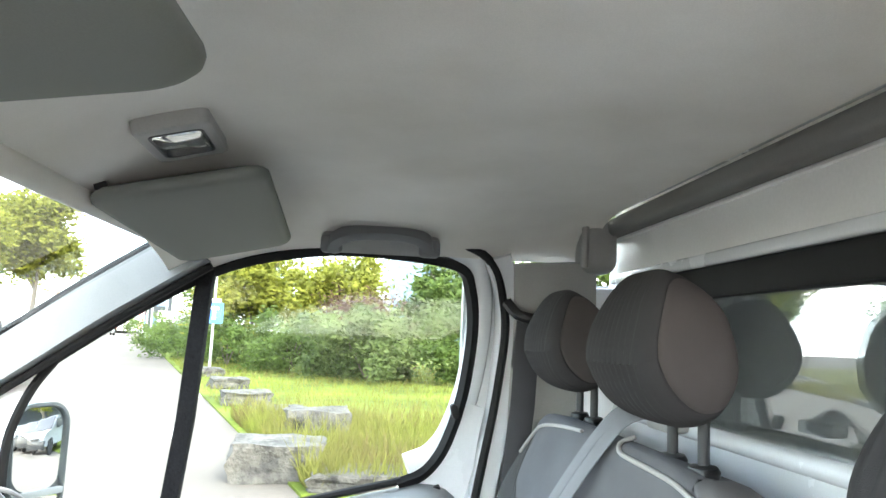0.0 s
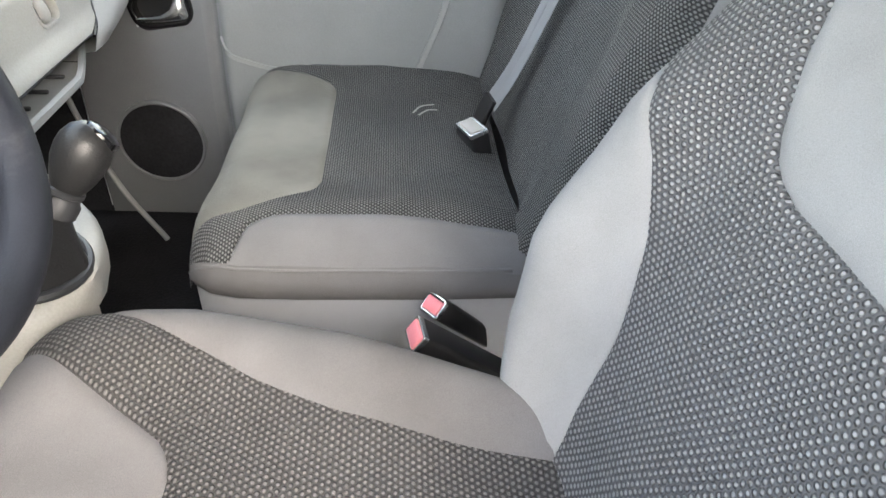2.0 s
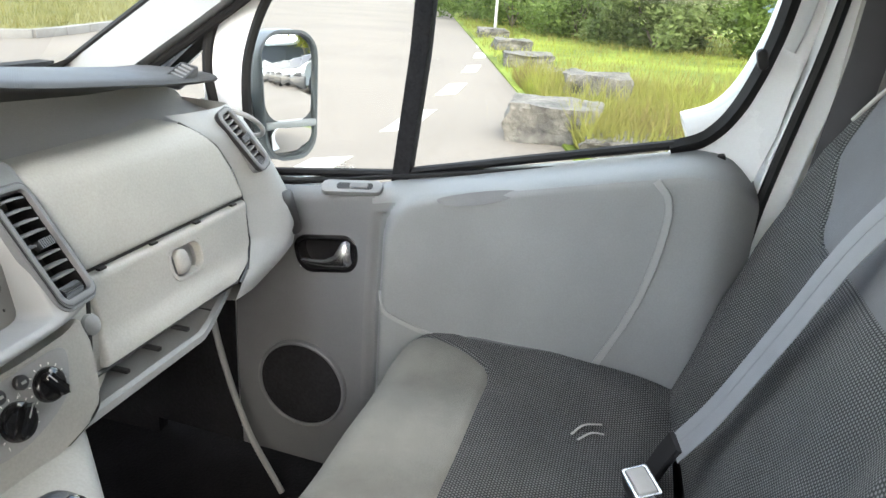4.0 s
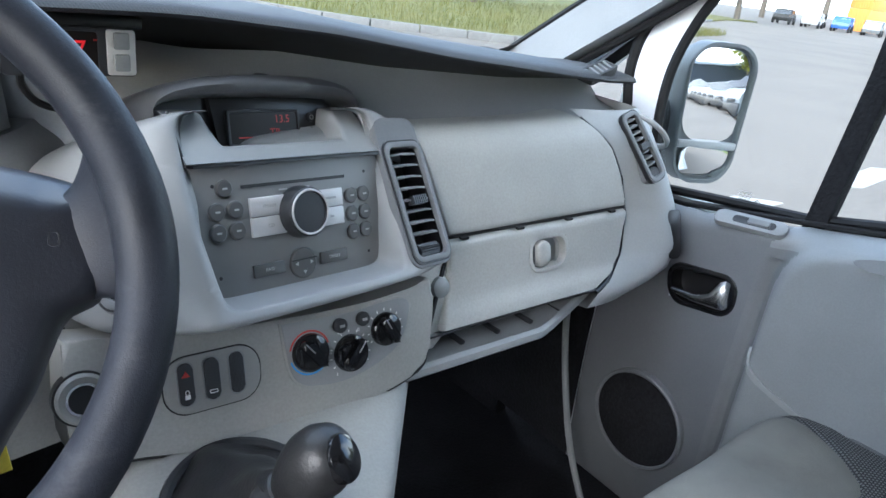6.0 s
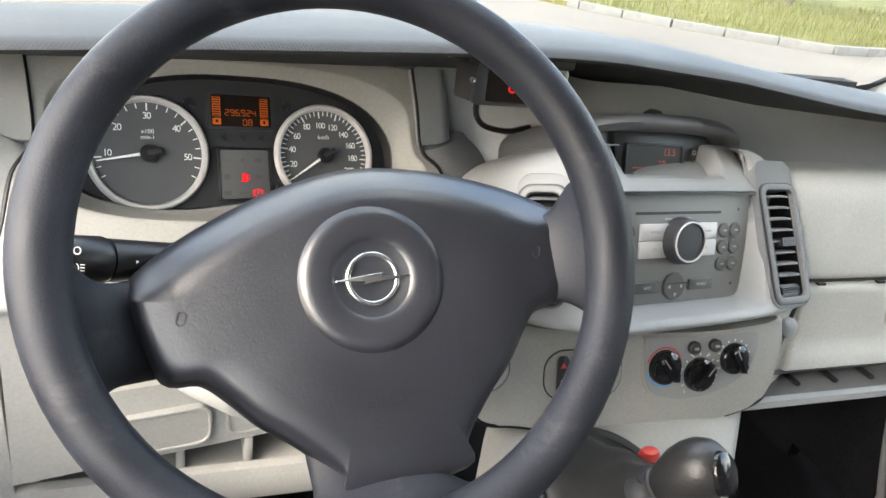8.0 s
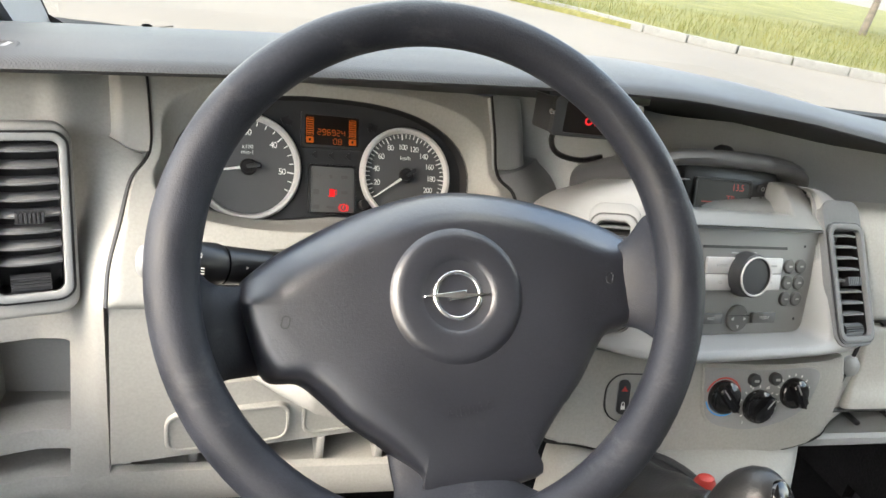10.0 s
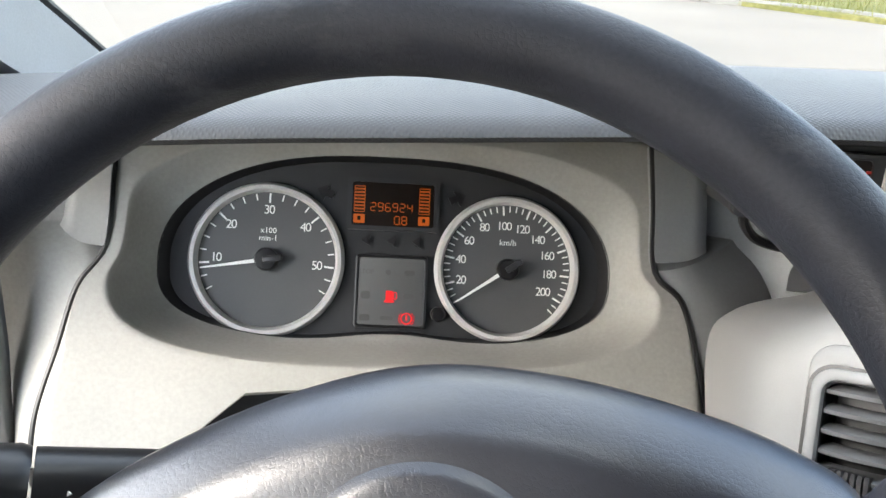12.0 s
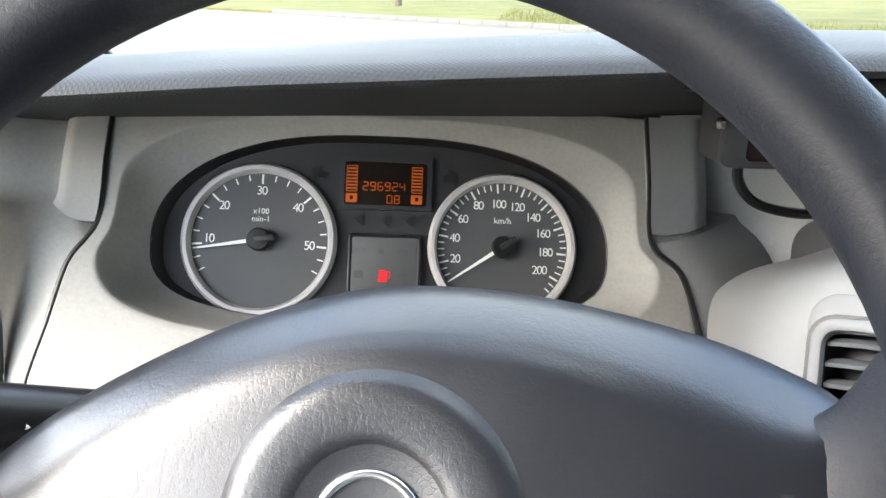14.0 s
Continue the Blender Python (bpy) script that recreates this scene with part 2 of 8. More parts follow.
VISOR = material("visor_vinyl", (0.165, 0.172, 0.155), 0.7, vary=0.08, scale=5, grain=700, bump=0.3)
WHITE = material("white_paint", (0.74, 0.76, 0.78), 0.25, vary=0.04, scale=5, grain=300, bump=0.02)
WHITE_FLAT = material("white_panel", (0.84, 0.84, 0.82), 0.45, vary=0.06, scale=4, grain=200, bump=0.05)
BELT = material("belt_webbing", (0.20, 0.205, 0.22), 0.7, vary=0.1, scale=20, grain=1500, bump=0.5)
BELT_DARK = material("dark_belt", (0.05, 0.05, 0.055), 0.75, vary=0.15, scale=20, grain=1500, bump=0.5)
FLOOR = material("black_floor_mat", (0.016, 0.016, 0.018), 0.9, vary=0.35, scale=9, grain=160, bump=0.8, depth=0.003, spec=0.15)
LEATHER = material("gaiter_leather", (0.018, 0.018, 0.019), 0.42, vary=0.2, scale=18, grain=350, bump=0.5, depth=0.0008)
GLASS = clear_glass("window_glass", (0.80, 0.845, 0.825), gloss=0.018)
BULK_GLASS = clear_glass("bulkhead_glass", (0.80, 0.85, 0.86), 0.20)
MIRROR = plain("mirror_silver", (0.93, 0.94, 0.95), 0.02, 1.0)
RED = material("red_plastic", (0.55, 0.05, 0.04), 0.4, vary=0.1)
PINK = material("red_press_button", (0.72, 0.23, 0.27), 0.45, vary=0.1)
LED_RED = plain("red_led", (0.75, 0.015, 0.02), 0.4, glow=0.06)
LED_DIM = plain("dim_red_segments", (0.35, 0.015, 0.01), 0.4, glow=0.03)
LED_AMBER = plain("amber_lcd", (0.50, 0.10, 0.008), 0.4, glow=0.013)
PRINT = plain("white_print", (0.86, 0.86, 0.84), 0.5)
PRINT_DIM = plain("grey_print", (0.35, 0.35, 0.34), 0.5)
WARN = plain("unlit_symbols", (0.075, 0.075, 0.075), 0.5)
DIAL_FACE = material("gauge_face", (0.085, 0.087, 0.090), 0.5, vary=0.06, scale=30, grain=900, bump=0.02)
WARN_FACE = material("warning_face", (0.092, 0.094, 0.096), 0.5, vary=0.06, scale=30, grain=900, bump=0.02)
DIAL = material("dial_face", (0.026, 0.027, 0.029), 0.55, vary=0.08, scale=30, grain=900, bump=0.02)
SCREEN = plain("dark_screen", (0.012, 0.009, 0.008), 0.3, spec=0.2)
BLUE_TAG = material("blue_tag", (0.05, 0.32, 0.75), 0.4)
YELLOW_TAG = material("yellow_tag", (0.85, 0.68, 0.06), 0.4)
LAMP_LENS = plain("clear_lens", (0.80, 0.81, 0.78), 0.09, 0.75)
ASPHALT = material("pale_asphalt", (0.135, 0.118, 0.102), 0.9, vary=0.16, scale=0.35, grain=14, bump=0.4, depth=0.01, spec=0.2)
GRASS = material("dry_grass_ground", (0.145, 0.185, 0.028), 0.95, vary=0.45, scale=0.5, grain=9, bump=0.8, depth=0.05, spec=0.1, stain=(0.05, 0.068, 0.014))
BLADE = material("grass_blades", (0.18, 0.21, 0.035), 0.8, vary=0.4, scale=0.7, grain=6, bump=0, spec=0.15, stain=(0.15, 0.12, 0.05))
BLADE_DRY = material("dry_blades", (0.15, 0.135, 0.05), 0.8, vary=0.4, scale=0.7, grain=6, bump=0, spec=0.15, stain=(0.10, 0.11, 0.03))
STONE = material("weathered_stone", (0.105, 0.098, 0.085), 0.95, vary=0.5, scale=5, grain=22, bump=1.0, depth=0.03, stain=(0.022, 0.021, 0.020))
KERB = material("kerb_stone", (0.15, 0.145, 0.14), 0.9, vary=0.2, scale=2, grain=20, bump=0.5, depth=0.01)
MARK = material("road_paint", (0.27, 0.26, 0.24), 0.8, vary=0.15, scale=3, grain=20, bump=0.2)
LEAF = material("green_leaves", (0.095, 0.140, 0.028), 0.65, vary=0.5, scale=0.9, grain=7, bump=0, spec=0.25, stain=(0.055, 0.085, 0.018))
LEAF_YELLOW = material("yellow_green_leaves", (0.20, 0.205, 0.025), 0.65, vary=0.4, scale=0.9, grain=7, bump=0, spec=0.25, stain=(0.13, 0.14, 0.02))
LEAF_PALE = material("pale_green_leaves", (0.13, 0.165, 0.055), 0.65, vary=0.4, scale=0.9, grain=7, bump=0, spec=0.2, stain=(0.06, 0.085, 0.025))
LEAF_BROWN = material("reddish_leaves", (0.085, 0.05, 0.028), 0.7, vary=0.4, scale=0.9, grain=7, bump=0, spec=0.2)


def let_light_through(m, share):
    """Thin leaf: part of the light passes to the far side."""
    n, l = m.node_tree.nodes, m.node_tree.links
    b, t, mx = n["Principled BSDF"], n.new("ShaderNodeBsdfTranslucent"), n.new("ShaderNodeMixShader")
    l.new(b.inputs["Base Color"].links[0].from_socket, t.inputs["Color"])
    mx.inputs[0].default_value = share
    l.new(b.outputs[0], mx.inputs[1])
    l.new(t.outputs[0], mx.inputs[2])
    l.new(mx.outputs[0], n["Material Output"].inputs["Surface"])


for leaf_mat in (LEAF, LEAF_YELLOW, LEAF_PALE, LEAF_BROWN, BLADE, BLADE_DRY):
    let_light_through(leaf_mat, 0.45)
BARK = material("bark", (0.12, 0.10, 0.08), 0.95, vary=0.3, scale=6, grain=40, bump=0.8, depth=0.01)
POLE = material("galvanised_pole", (0.42, 0.43, 0.43), 0.5, metal=0.4, vary=0.1, scale=3)
SIGN_BLUE = material("blue_sign", (0.03, 0.16, 0.55), 0.4, vary=0.06)
FACADE = material("far_facade", (0.40, 0.42, 0.45), 0.7, vary=0.1, scale=0.2, grain=3)
DEPOT = material("depot_cladding", (0.035, 0.041, 0.05), 0.8, vary=0.1, scale=0.2, grain=3)
VAN_PAINT = material("weathered_white_paint", (0.24, 0.25, 0.26), 0.4, vary=0.06, scale=1.5, grain=30, bump=0.02)
FACADE_BLUE = material("blue_glass_facade", (0.10, 0.16, 0.25), 0.3, vary=0.1, scale=0.2, grain=2)
CONTAINER = material("orange_paint", (0.65, 0.27, 0.05), 0.6, vary=0.1, scale=1)
TYRE = material("tyre", (0.02, 0.02, 0.02), 0.85, vary=0.2)
VERGE = material("dry_verge", (0.12, 0.11, 0.045), 0.95, vary=0.45, scale=0.5, grain=9, bump=0.8, depth=0.05, spec=0.1, stain=(0.085, 0.09, 0.028))
SLAT = material("vent_slat", (0.17, 0.173, 0.178), 0.45, vary=0.1, scale=14, grain=900, bump=0.1)
FAR_GLASS = plain("far_window_glass", (0.10, 0.16, 0.24), 0.15)
CAR_GLASS = plain("dark_car_glass", (0.02, 0.025, 0.03), 0.08)
CAR_PAINTS = [material("car_paint_" + k, c, 0.25, vary=0.05, scale=2) for k, c in
              (("grey", (0.2, 0.21, 0.22)), ("blue", (0.05, 0.13, 0.45)), ("silver", (0.5, 0.5, 0.5)), ("black", (0.03, 0.03, 0.03)))]
# ---- mesh helpers ----
def axes(origin, x, n):
    """A frame: X along x, Z along the outward normal n, Y up in the plane."""
    n = Vector(n).normalized()
    x = Vector(x).normalized()
    x = (x - n * x.dot(n)).normalized()
    y = n.cross(x)
    m = Matrix((x, y, n)).transposed().to_4x4()
    m.translation = origin
    return m


def thing(name, at, label, category, group="", kind=""):
    ob = new(name)
    ob.empty_display_size = 0.05
    ob.matrix_basis = Matrix.Translation(at)
    return tagged(ob, label, category, group, kind)


def part(name, bm, mat, parent=None, label="", m=None, flat=False, angle=38, uv=None):
    me = bpy.data.meshes.new(name)
    if m is not None:
        bm.transform(m)
    bmesh.ops.recalc_face_normals(bm, faces=bm.faces[:])
    bm.to_mesh(me)
    bm.free()
    for mt in (mat if isinstance(mat, (list, tuple)) else [mat]):
        me.materials.append(mt)
    if not flat:
        me.polygons.foreach_set("use_smooth", [True] * len(me.polygons))
        me.set_sharp_from_angle(angle=radians(angle))
    ob = new(name, me)
    if parent is not None:
        ob.parent = parent
        inv = parent.matrix_basis.inverted()
        up = parent.parent
        if up is not None:
            inv = (up.matrix_basis @ parent.matrix_parent_inverse @ parent.matrix_basis).inverted()
        ob.matrix_parent_inverse = inv
    if label:
        ob["label"] = label
    return ob


def join(*bms):
    out = bms[0]
    for b in bms[1:]:
        me = bpy.data.meshes.new("tmp")
        b.to_mesh(me)
        b.free()
        out.from_mesh(me)
        bpy.data.meshes.remove(me)
    return out


def moved(bm, m):
    bm.transform(m)
    return bm


def box(w, h, d, bevel=0.0, seg=2, at=(0, 0, 0)):
    bm = bmesh.new()
    bmesh.ops.create_cube(bm, size=1, matrix=Matrix.Translation(at) @ Matrix.Diagonal((w, h, d, 1)))
    if bevel:
        bmesh.ops.bevel(bm, geom=bm.edges[:], offset=bevel, segments=seg, profile=0.5, affect="EDGES")
    return bm


def rrect(w, h, r, n=5, cx=0.0, cy=0.0, skew=0.0, taper=1.0):
    """Rounded rectangle; taper scales the lower width, skew shifts the lower edge sideways."""
    pts = []
    for k, (sx, sy) in enumerate(((1, 1), (-1, 1), (-1, -1), (1, -1))):
        for i in range(n + 1):
            a = math.pi / 2 * (k + i / n)
            x, y = sx * (w / 2 - r) + r * math.cos(a), sy * (h / 2 - r) + r * math.sin(a)
            f = (0.5 - y / h)
            pts.append((cx + x * (1 + (taper - 1) * f) + skew * f, cy + y))
    return pts


def oval(rx, ry, n=48, cx=0.0, cy=0.0, power=2.0):
    pts = []
    for i in range(n):
        a = 2 * math.pi * i / n
        c, s = math.cos(a), math.sin(a)
        pts.append((cx + rx * math.copysign(abs(c) ** (2 / power), c), cy + ry * math.copysign(abs(s) ** (2 / power), s)))
    return pts


def prism(pts, z0, z1, bevel=0.0, seg=2, inset_top=None):
    """An outline in XY drawn out from z0 to z1, its front edge rounded."""
    bm = bmesh.new()
    lo = [bm.verts.new((x, y, z0)) for x, y in pts]
    hi = [bm.verts.new((x, y, z1)) for x, y in pts]
    n = len(pts)
    for i in range(n):
        bm.faces.new((lo[i], lo[(i + 1) % n], hi[(i + 1) % n], hi[i]))
    bm.faces.new(lo[::-1])
    top = bm.faces.new(hi)
    if bevel:
        bmesh.ops.bevel(bm, geom=top.edges[:], offset=bevel, segments=seg, profile=0.5, affect="EDGES")
    return bm


def band(outer, inner, z0, z1, bevel=0.0, seg=2, dz=0.0):
    """A frame between two outlines of equally many points."""
    bm = bmesh.new()
    n = len(outer)
    rings = [[bm.verts.new((x, y, z)) for x, y in pts] for pts, z in
             ((outer, z0), (outer, z1), (inner, z1 + dz), (inner, z0))]
    edges = []
    for k in range(4):
        a, b = rings[k], rings[(k + 1) % 4]
        for i in range(n):
            bm.faces.new((a[i], a[(i + 1) % n], b[(i + 1) % n], b[i]))
    if bevel:
        bm.edges.ensure_lookup_table()
        for k in (1, 2):
            r = rings[k]
            edges += [bm.edges.get((r[i], r[(i + 1) % n])) for i in range(n)]
        bmesh.ops.bevel(bm, geom=edges, offset=bevel, segments=seg, profile=0.5, affect="EDGES")
    return bm


def loft(sections, closed=True, caps=True, uv=False):
    """A skin over sections of equally many points each."""
    bm = bmesh.new()
    rows = [[bm.verts.new(p) for p in s] for s in sections]
    n = len(rows[0])
    for a, b in zip(rows, rows[1:]):
        for i in range(n if closed else n - 1):
            j = (i + 1) % n
            bm.faces.new((a[i], a[j], b[j], b[i]))
    if caps and closed:
        bm.faces.new(rows[0][::-1])
        bm.faces.new(rows[-1])
    return bm


def tube(path, r, n=10, closed=False, squash=None):
    """A round bar along a path; r may change along it."""
    P = [Vector(p) for p in path]
    secs = []
    side = None
    for i, p in enumerate(P):
        a = P[(i - 1) % len(P)] if closed or i else p
        b = P[(i + 1) % len(P)] if closed or i < len(P) - 1 else p
        t = (b - a).normalized()
        if side is None:
            side = t.orthogonal().normalized()
        side = (side - t * side.dot(t)).normalized()
        up = t.cross(side)
        rr = r[i] if isinstance(r, (list, tuple)) else r
        secs.append([p + side * rr * math.cos(2 * math.pi * k / n) + up * rr * math.sin(2 * math.pi * k / n) for k in range(n)])
    if closed:
        secs.append(secs[0])
        bm = loft(secs, True, False)
        bmesh.ops.remove_doubles(bm, verts=bm.verts[:], dist=1e-6)
        return bm
    return loft(secs)


def strap(path, sides, width, thick):
    """A flat band along a path, its width along the given side vectors."""
    secs = []
    P = [Vector(p) for p in path]
    for i, p in enumerate(P):
        t = (P[min(i + 1, len(P) - 1)] - P[max(i - 1, 0)]).normalized()
        s = Vector(sides[i] if isinstance(sides, list) else sides)
        s = (s - t * s.dot(t)).normalized()
        n = t.cross(s)
        secs.append([p + s * width * a / 2 + n * thick * b / 2 for a, b in ((-1, -.6), (-.9, -1), (.9, -1), (1, -.6), (1, .6), (.9, 1), (-.9, 1), (-1, .6))])
    return loft(secs)


def lathe(profile, n=40):
    """Turned about Z: (radius, z) pairs."""
    secs = [[(r * math.cos(2 * math.pi * k / n), r * math.sin(2 * math.pi * k / n), z) for k in range(n)] for r, z in profile]
    bm = loft(secs, True, True)
    bmesh.ops.remove_doubles(bm, verts=bm.verts[:], dist=1e-7)
    return bm


def curve_pts(ctrl, n=24):
    """A smooth line through control points (Catmull-Rom)."""
    P = [Vector(c) for c in ctrl]
    P = [P[0] * 2 - P[1]] + P + [P[-1] * 2 - P[-2]]
    out = []
    for i in range(1, len(P) - 2):
        for k in range(n):
            t = k / n
            a, b, c, d = P[i - 1], P[i], P[i + 1], P[i + 2]
            out.append(0.5 * ((2 * b) + (c - a) * t + (2 * a - 5 * b + 4 * c - d) * t * t + (3 * b - 3 * c + d - a) * t ** 3))
    out.append(P[-2])
    return out


def lerp(table, x):
    """Piecewise smooth value of (x, value) pairs."""
    if x <= table[0][0]:
        return table[0][1]
    for (a, va), (b, vb) in zip(table, table[1:]):
        if x <= b:
            t = (x - a) / (b - a)
            return va + (vb - va) * t
    return table[-1][1]


def sheet(f, us, vs, thick=0.0):
    """A surface f(u, v) with UVs in its own metres; thick gives it a back."""
    bm = bmesh.new()
    uvl = bm.loops.layers.uv.new("UVMap")
    grid = [[bm.verts.new(f(u, v)) for u in us] for v in vs]
    for j in range(len(vs) - 1):
        for i in range(len(us) - 1):
            q = (grid[j][i], grid[j][i + 1], grid[j + 1][i + 1], grid[j + 1][i])
            fc = bm.faces.new(q)
            for lp, (uu, vv) in zip(fc.loops, ((us[i], vs[j]), (us[i + 1], vs[j]), (us[i + 1], vs[j + 1]), (us[i], vs[j + 1]))):
                lp[uvl].uv = (uu, vv)
    return bm


def skirt(bm, vec):
    """Gives an open sheet a turned-back rim along vec."""
    vec = Vector(vec)
    edges = [e for e in bm.edges if len(e.link_faces) == 1]
    twin = {}
    for e in edges:
        for v in e.verts:
            if v not in twin:
                twin[v] = bm.verts.new(v.co + vec)
    for e in edges:
        a, b = e.verts
        bm.faces.new((a, b, twin[b], twin[a]))
    return bm


def punch(bm, m, w, h, reach=0.06):
    """Cut a rectangular opening, set in frame m, through a skin."""
    inv, turn = m.inverted(), m.to_3x3()

    def close(f, gw, gh):
        p = inv @ f.calc_center_median()
        return abs(p.x) < w / 2 + gw and abs(p.y) < h / 2 + gh and abs(p.z) < reach
    for axis, sg, d in ((0, 1, w / 2), (0, -1, w / 2), (1, 1, h / 2), (1, -1, h / 2)):
        faces = [f for f in bm.faces if close(f, 0.05, 0.05)]
        geom = faces + list({e for f in faces for e in f.edges}) + list({v for f in faces for v in f.verts})
        way = Vector((sg, 0, 0)) if axis == 0 else Vector((0, sg, 0))
        bmesh.ops.bisect_plane(bm, geom=geom, dist=1e-6, plane_co=m @ (way * d), plane_no=turn @ way)
    bmesh.ops.delete(bm, geom=[f for f in bm.faces if close(f, 0.0, 0.0)], context="FACES")
    return bm


def span(a, b, n):
    return [a + (b - a) * i / n for i in range(n + 1)]




def text(string, size, mat, parent, m, name="lettering", spacing=1.0, label=""):
    """Raised letters as a mesh, centred at m."""
    cu = bpy.data.curves.new(name, "FONT")
    cu.body, cu.size, cu.align_x, cu.align_y, cu.extrude, cu.resolution_u = string, size, "CENTER", "CENTER", 0.0001, 3
    cu.space_character = spacing
    tmp = bpy.data.objects.new("tmp", cu)
    scene.collection.objects.link(tmp)
    me = bpy.data.meshes.new_from_object(tmp.evaluated_get(bpy.context.evaluated_depsgraph_get()))
    bpy.data.objects.remove(tmp)
    bm = bmesh.new()
    bm.from_mesh(me)
    bpy.data.meshes.remove(me)
    return part(name, bm, mat, parent, label, m, flat=True)
# ================= cab structure =================
def roof_z(x, y):
    s = min(1.0, abs(x) / 0.80)
    f = max(0.0, (y + 0.25) / 0.30)
    edge = 4 + 10 * max(0.0, min(1.0, (-0.55 - y) / 0.20))
    return 1.735 - 0.085 * s ** edge - 0.085 * f ** 2


ceiling = part("ceiling", sheet(lambda u, v: (u, v, roof_z(u, v)), span(-0.80, 0.80, 48), span(-0.80, 0.05, 30)), LINING)
tagged(ceiling, "beige-grey felt roof lining with faint stains", "ceiling", kind="structure")
roof_skin = part("roof_panel", box(1.9, 1.05, 0.03, 0.01, at=(0, -0.44, 1.80)), WHITE)
tagged(roof_skin, "white painted metal van roof", "roof", kind="structure")
floor = part("floor", box(1.74, 1.95, 0.05, at=(0, 0.0, 0.40)), FLOOR)
tagged(floor, "black textured rubber cab floor", "floor", kind="structure")
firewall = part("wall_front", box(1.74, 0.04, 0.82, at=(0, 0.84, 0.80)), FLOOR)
tagged(firewall, "black footwell bulkhead under the dashboard", "wall", kind="structure")
# added out of view: keeps daylight off the lower left of the cab
wall_left = part("wall_left", box(0.05, 1.30, 0.68, 0.01, at=(-0.88, 0.05, 0.78)), GREY)
tagged(wall_left, "plain grey unseen wall added to shade the driver's side", "wall", kind="structure")
# raised kick panel seam beside the door, edge strip along the footwell
strip = part("trim", tube(curve_pts([(0.66, 0.33, 0.93), (0.665, 0.34, 0.80), (0.66, 0.28, 0.60), (0.655, 0.20, 0.46)], 8), 0.006, 8), GREY_COOL)
tagged(strip, "pale rubber edge strip along the footwell opening", "trim", kind="structure")


# ---- partition behind the seats: painted sheet with a window ----
def partition():
    root = thing("wall_back", (0, -0.86, 0.42), "white painted steel bulkhead with a wide window", "bulkhead", kind="structure")
    part("lower_panel", box(1.62, 0.03, 0.93, 0.006, at=(0, -0.875, 0.885)), WHITE, root)
    part("header", box(1.62, 0.03, 0.105, 0.008, at=(0, -0.865, 1.6625)), WHITE_FLAT, root)
    for sx in (-1, 1):
        part("side_panel", box(0.40, 0.03, 0.30, 0.005, at=(sx * 0.65, -0.876, 1.490)), WHITE, root)
    part("ledge", tube([(-0.80, -0.862, 1.352), (0.80, -0.862, 1.352)], 0.014, 10), WHITE, root)
    part("bead", tube([(-0.80, -0.849, 1.700), (0.80, -0.849, 1.700)], 0.003, 8), WHITE_FLAT, root)
    part("lower_bead", box(1.60, 0.016, 0.020, 0.005, 3, at=(0, -0.853, 1.620)), WHITE, root)
    part("window_seal", box(1.14, 0.02, 0.050, 0.006, at=(0, -0.862, 1.586)), RUBBER, root, "wide black rubber glazing seal")
    pane = part("pane", box(0.98, 0.006, 0.26, at=(0, -0.872, 1.47)), BULK_GLASS, root, "clear glass bulkhead window")
    pane.visible_shadow = False
    return root


partition()
FOAM = material("grey_foam", (0.19, 0.187, 0.178), 0.9, vary=0.12, scale=8, grain=600, bump=0.4)
foam = part("trim", box(1.62, 0.040, 0.036, 0.012, 3, at=(0, -0.832, 1.721)), FOAM)
tagged(foam, "dark grey foam edging where lining meets bulkhead", "trim", kind="structure")
cap_r = part("trim", join(box(0.085, 0.075, 0.115, 0.026, 4, at=(0.757, -0.800, 1.683)), tube([(0.718, -0.766, 1.725), (0.715, -0.765, 1.685), (0.720, -0.765, 1.635)], 0.008, 8)), GREY)
tagged(cap_r, "grey plastic corner cap at the roof edge", "trim", kind="structure")
# cargo bay behind: rear doors with window openings let some light in
cargo = thing("cargo_bay", (0, -1.9, 0.42), "white lined load bay seen through the bulkhead window", "load bay", kind="structure")
part("side_wall", box(0.03, 1.9, 1.35, at=(-0.84, -1.85, 1.1)), WHITE_FLAT, cargo)
part("side_wall", box(0.03, 1.9, 1.35, at=(0.84, -1.85, 1.1)), WHITE_FLAT, cargo)
part("roof", box(1.7, 1.9, 0.03, at=(0, -1.85, 1.78)), WHITE_FLAT, cargo)
part("bay_floor", box(1.7, 1.9, 0.03, at=(0, -1.85, 0.42)), FLOOR, cargo)
part("back_door", join(box(1.7, 0.03, 0.85, at=(0, -2.8, 0.85)), box(1.7, 0.03, 0.2, at=(0, -2.8, 1.68)), box(0.5, 0.03, 0.4, at=(-0.6, -2.8, 1.45)), box(0.5, 0.03, 0.4, at=(0.6, -2.8, 1.45))), WHITE_FLAT, cargo)


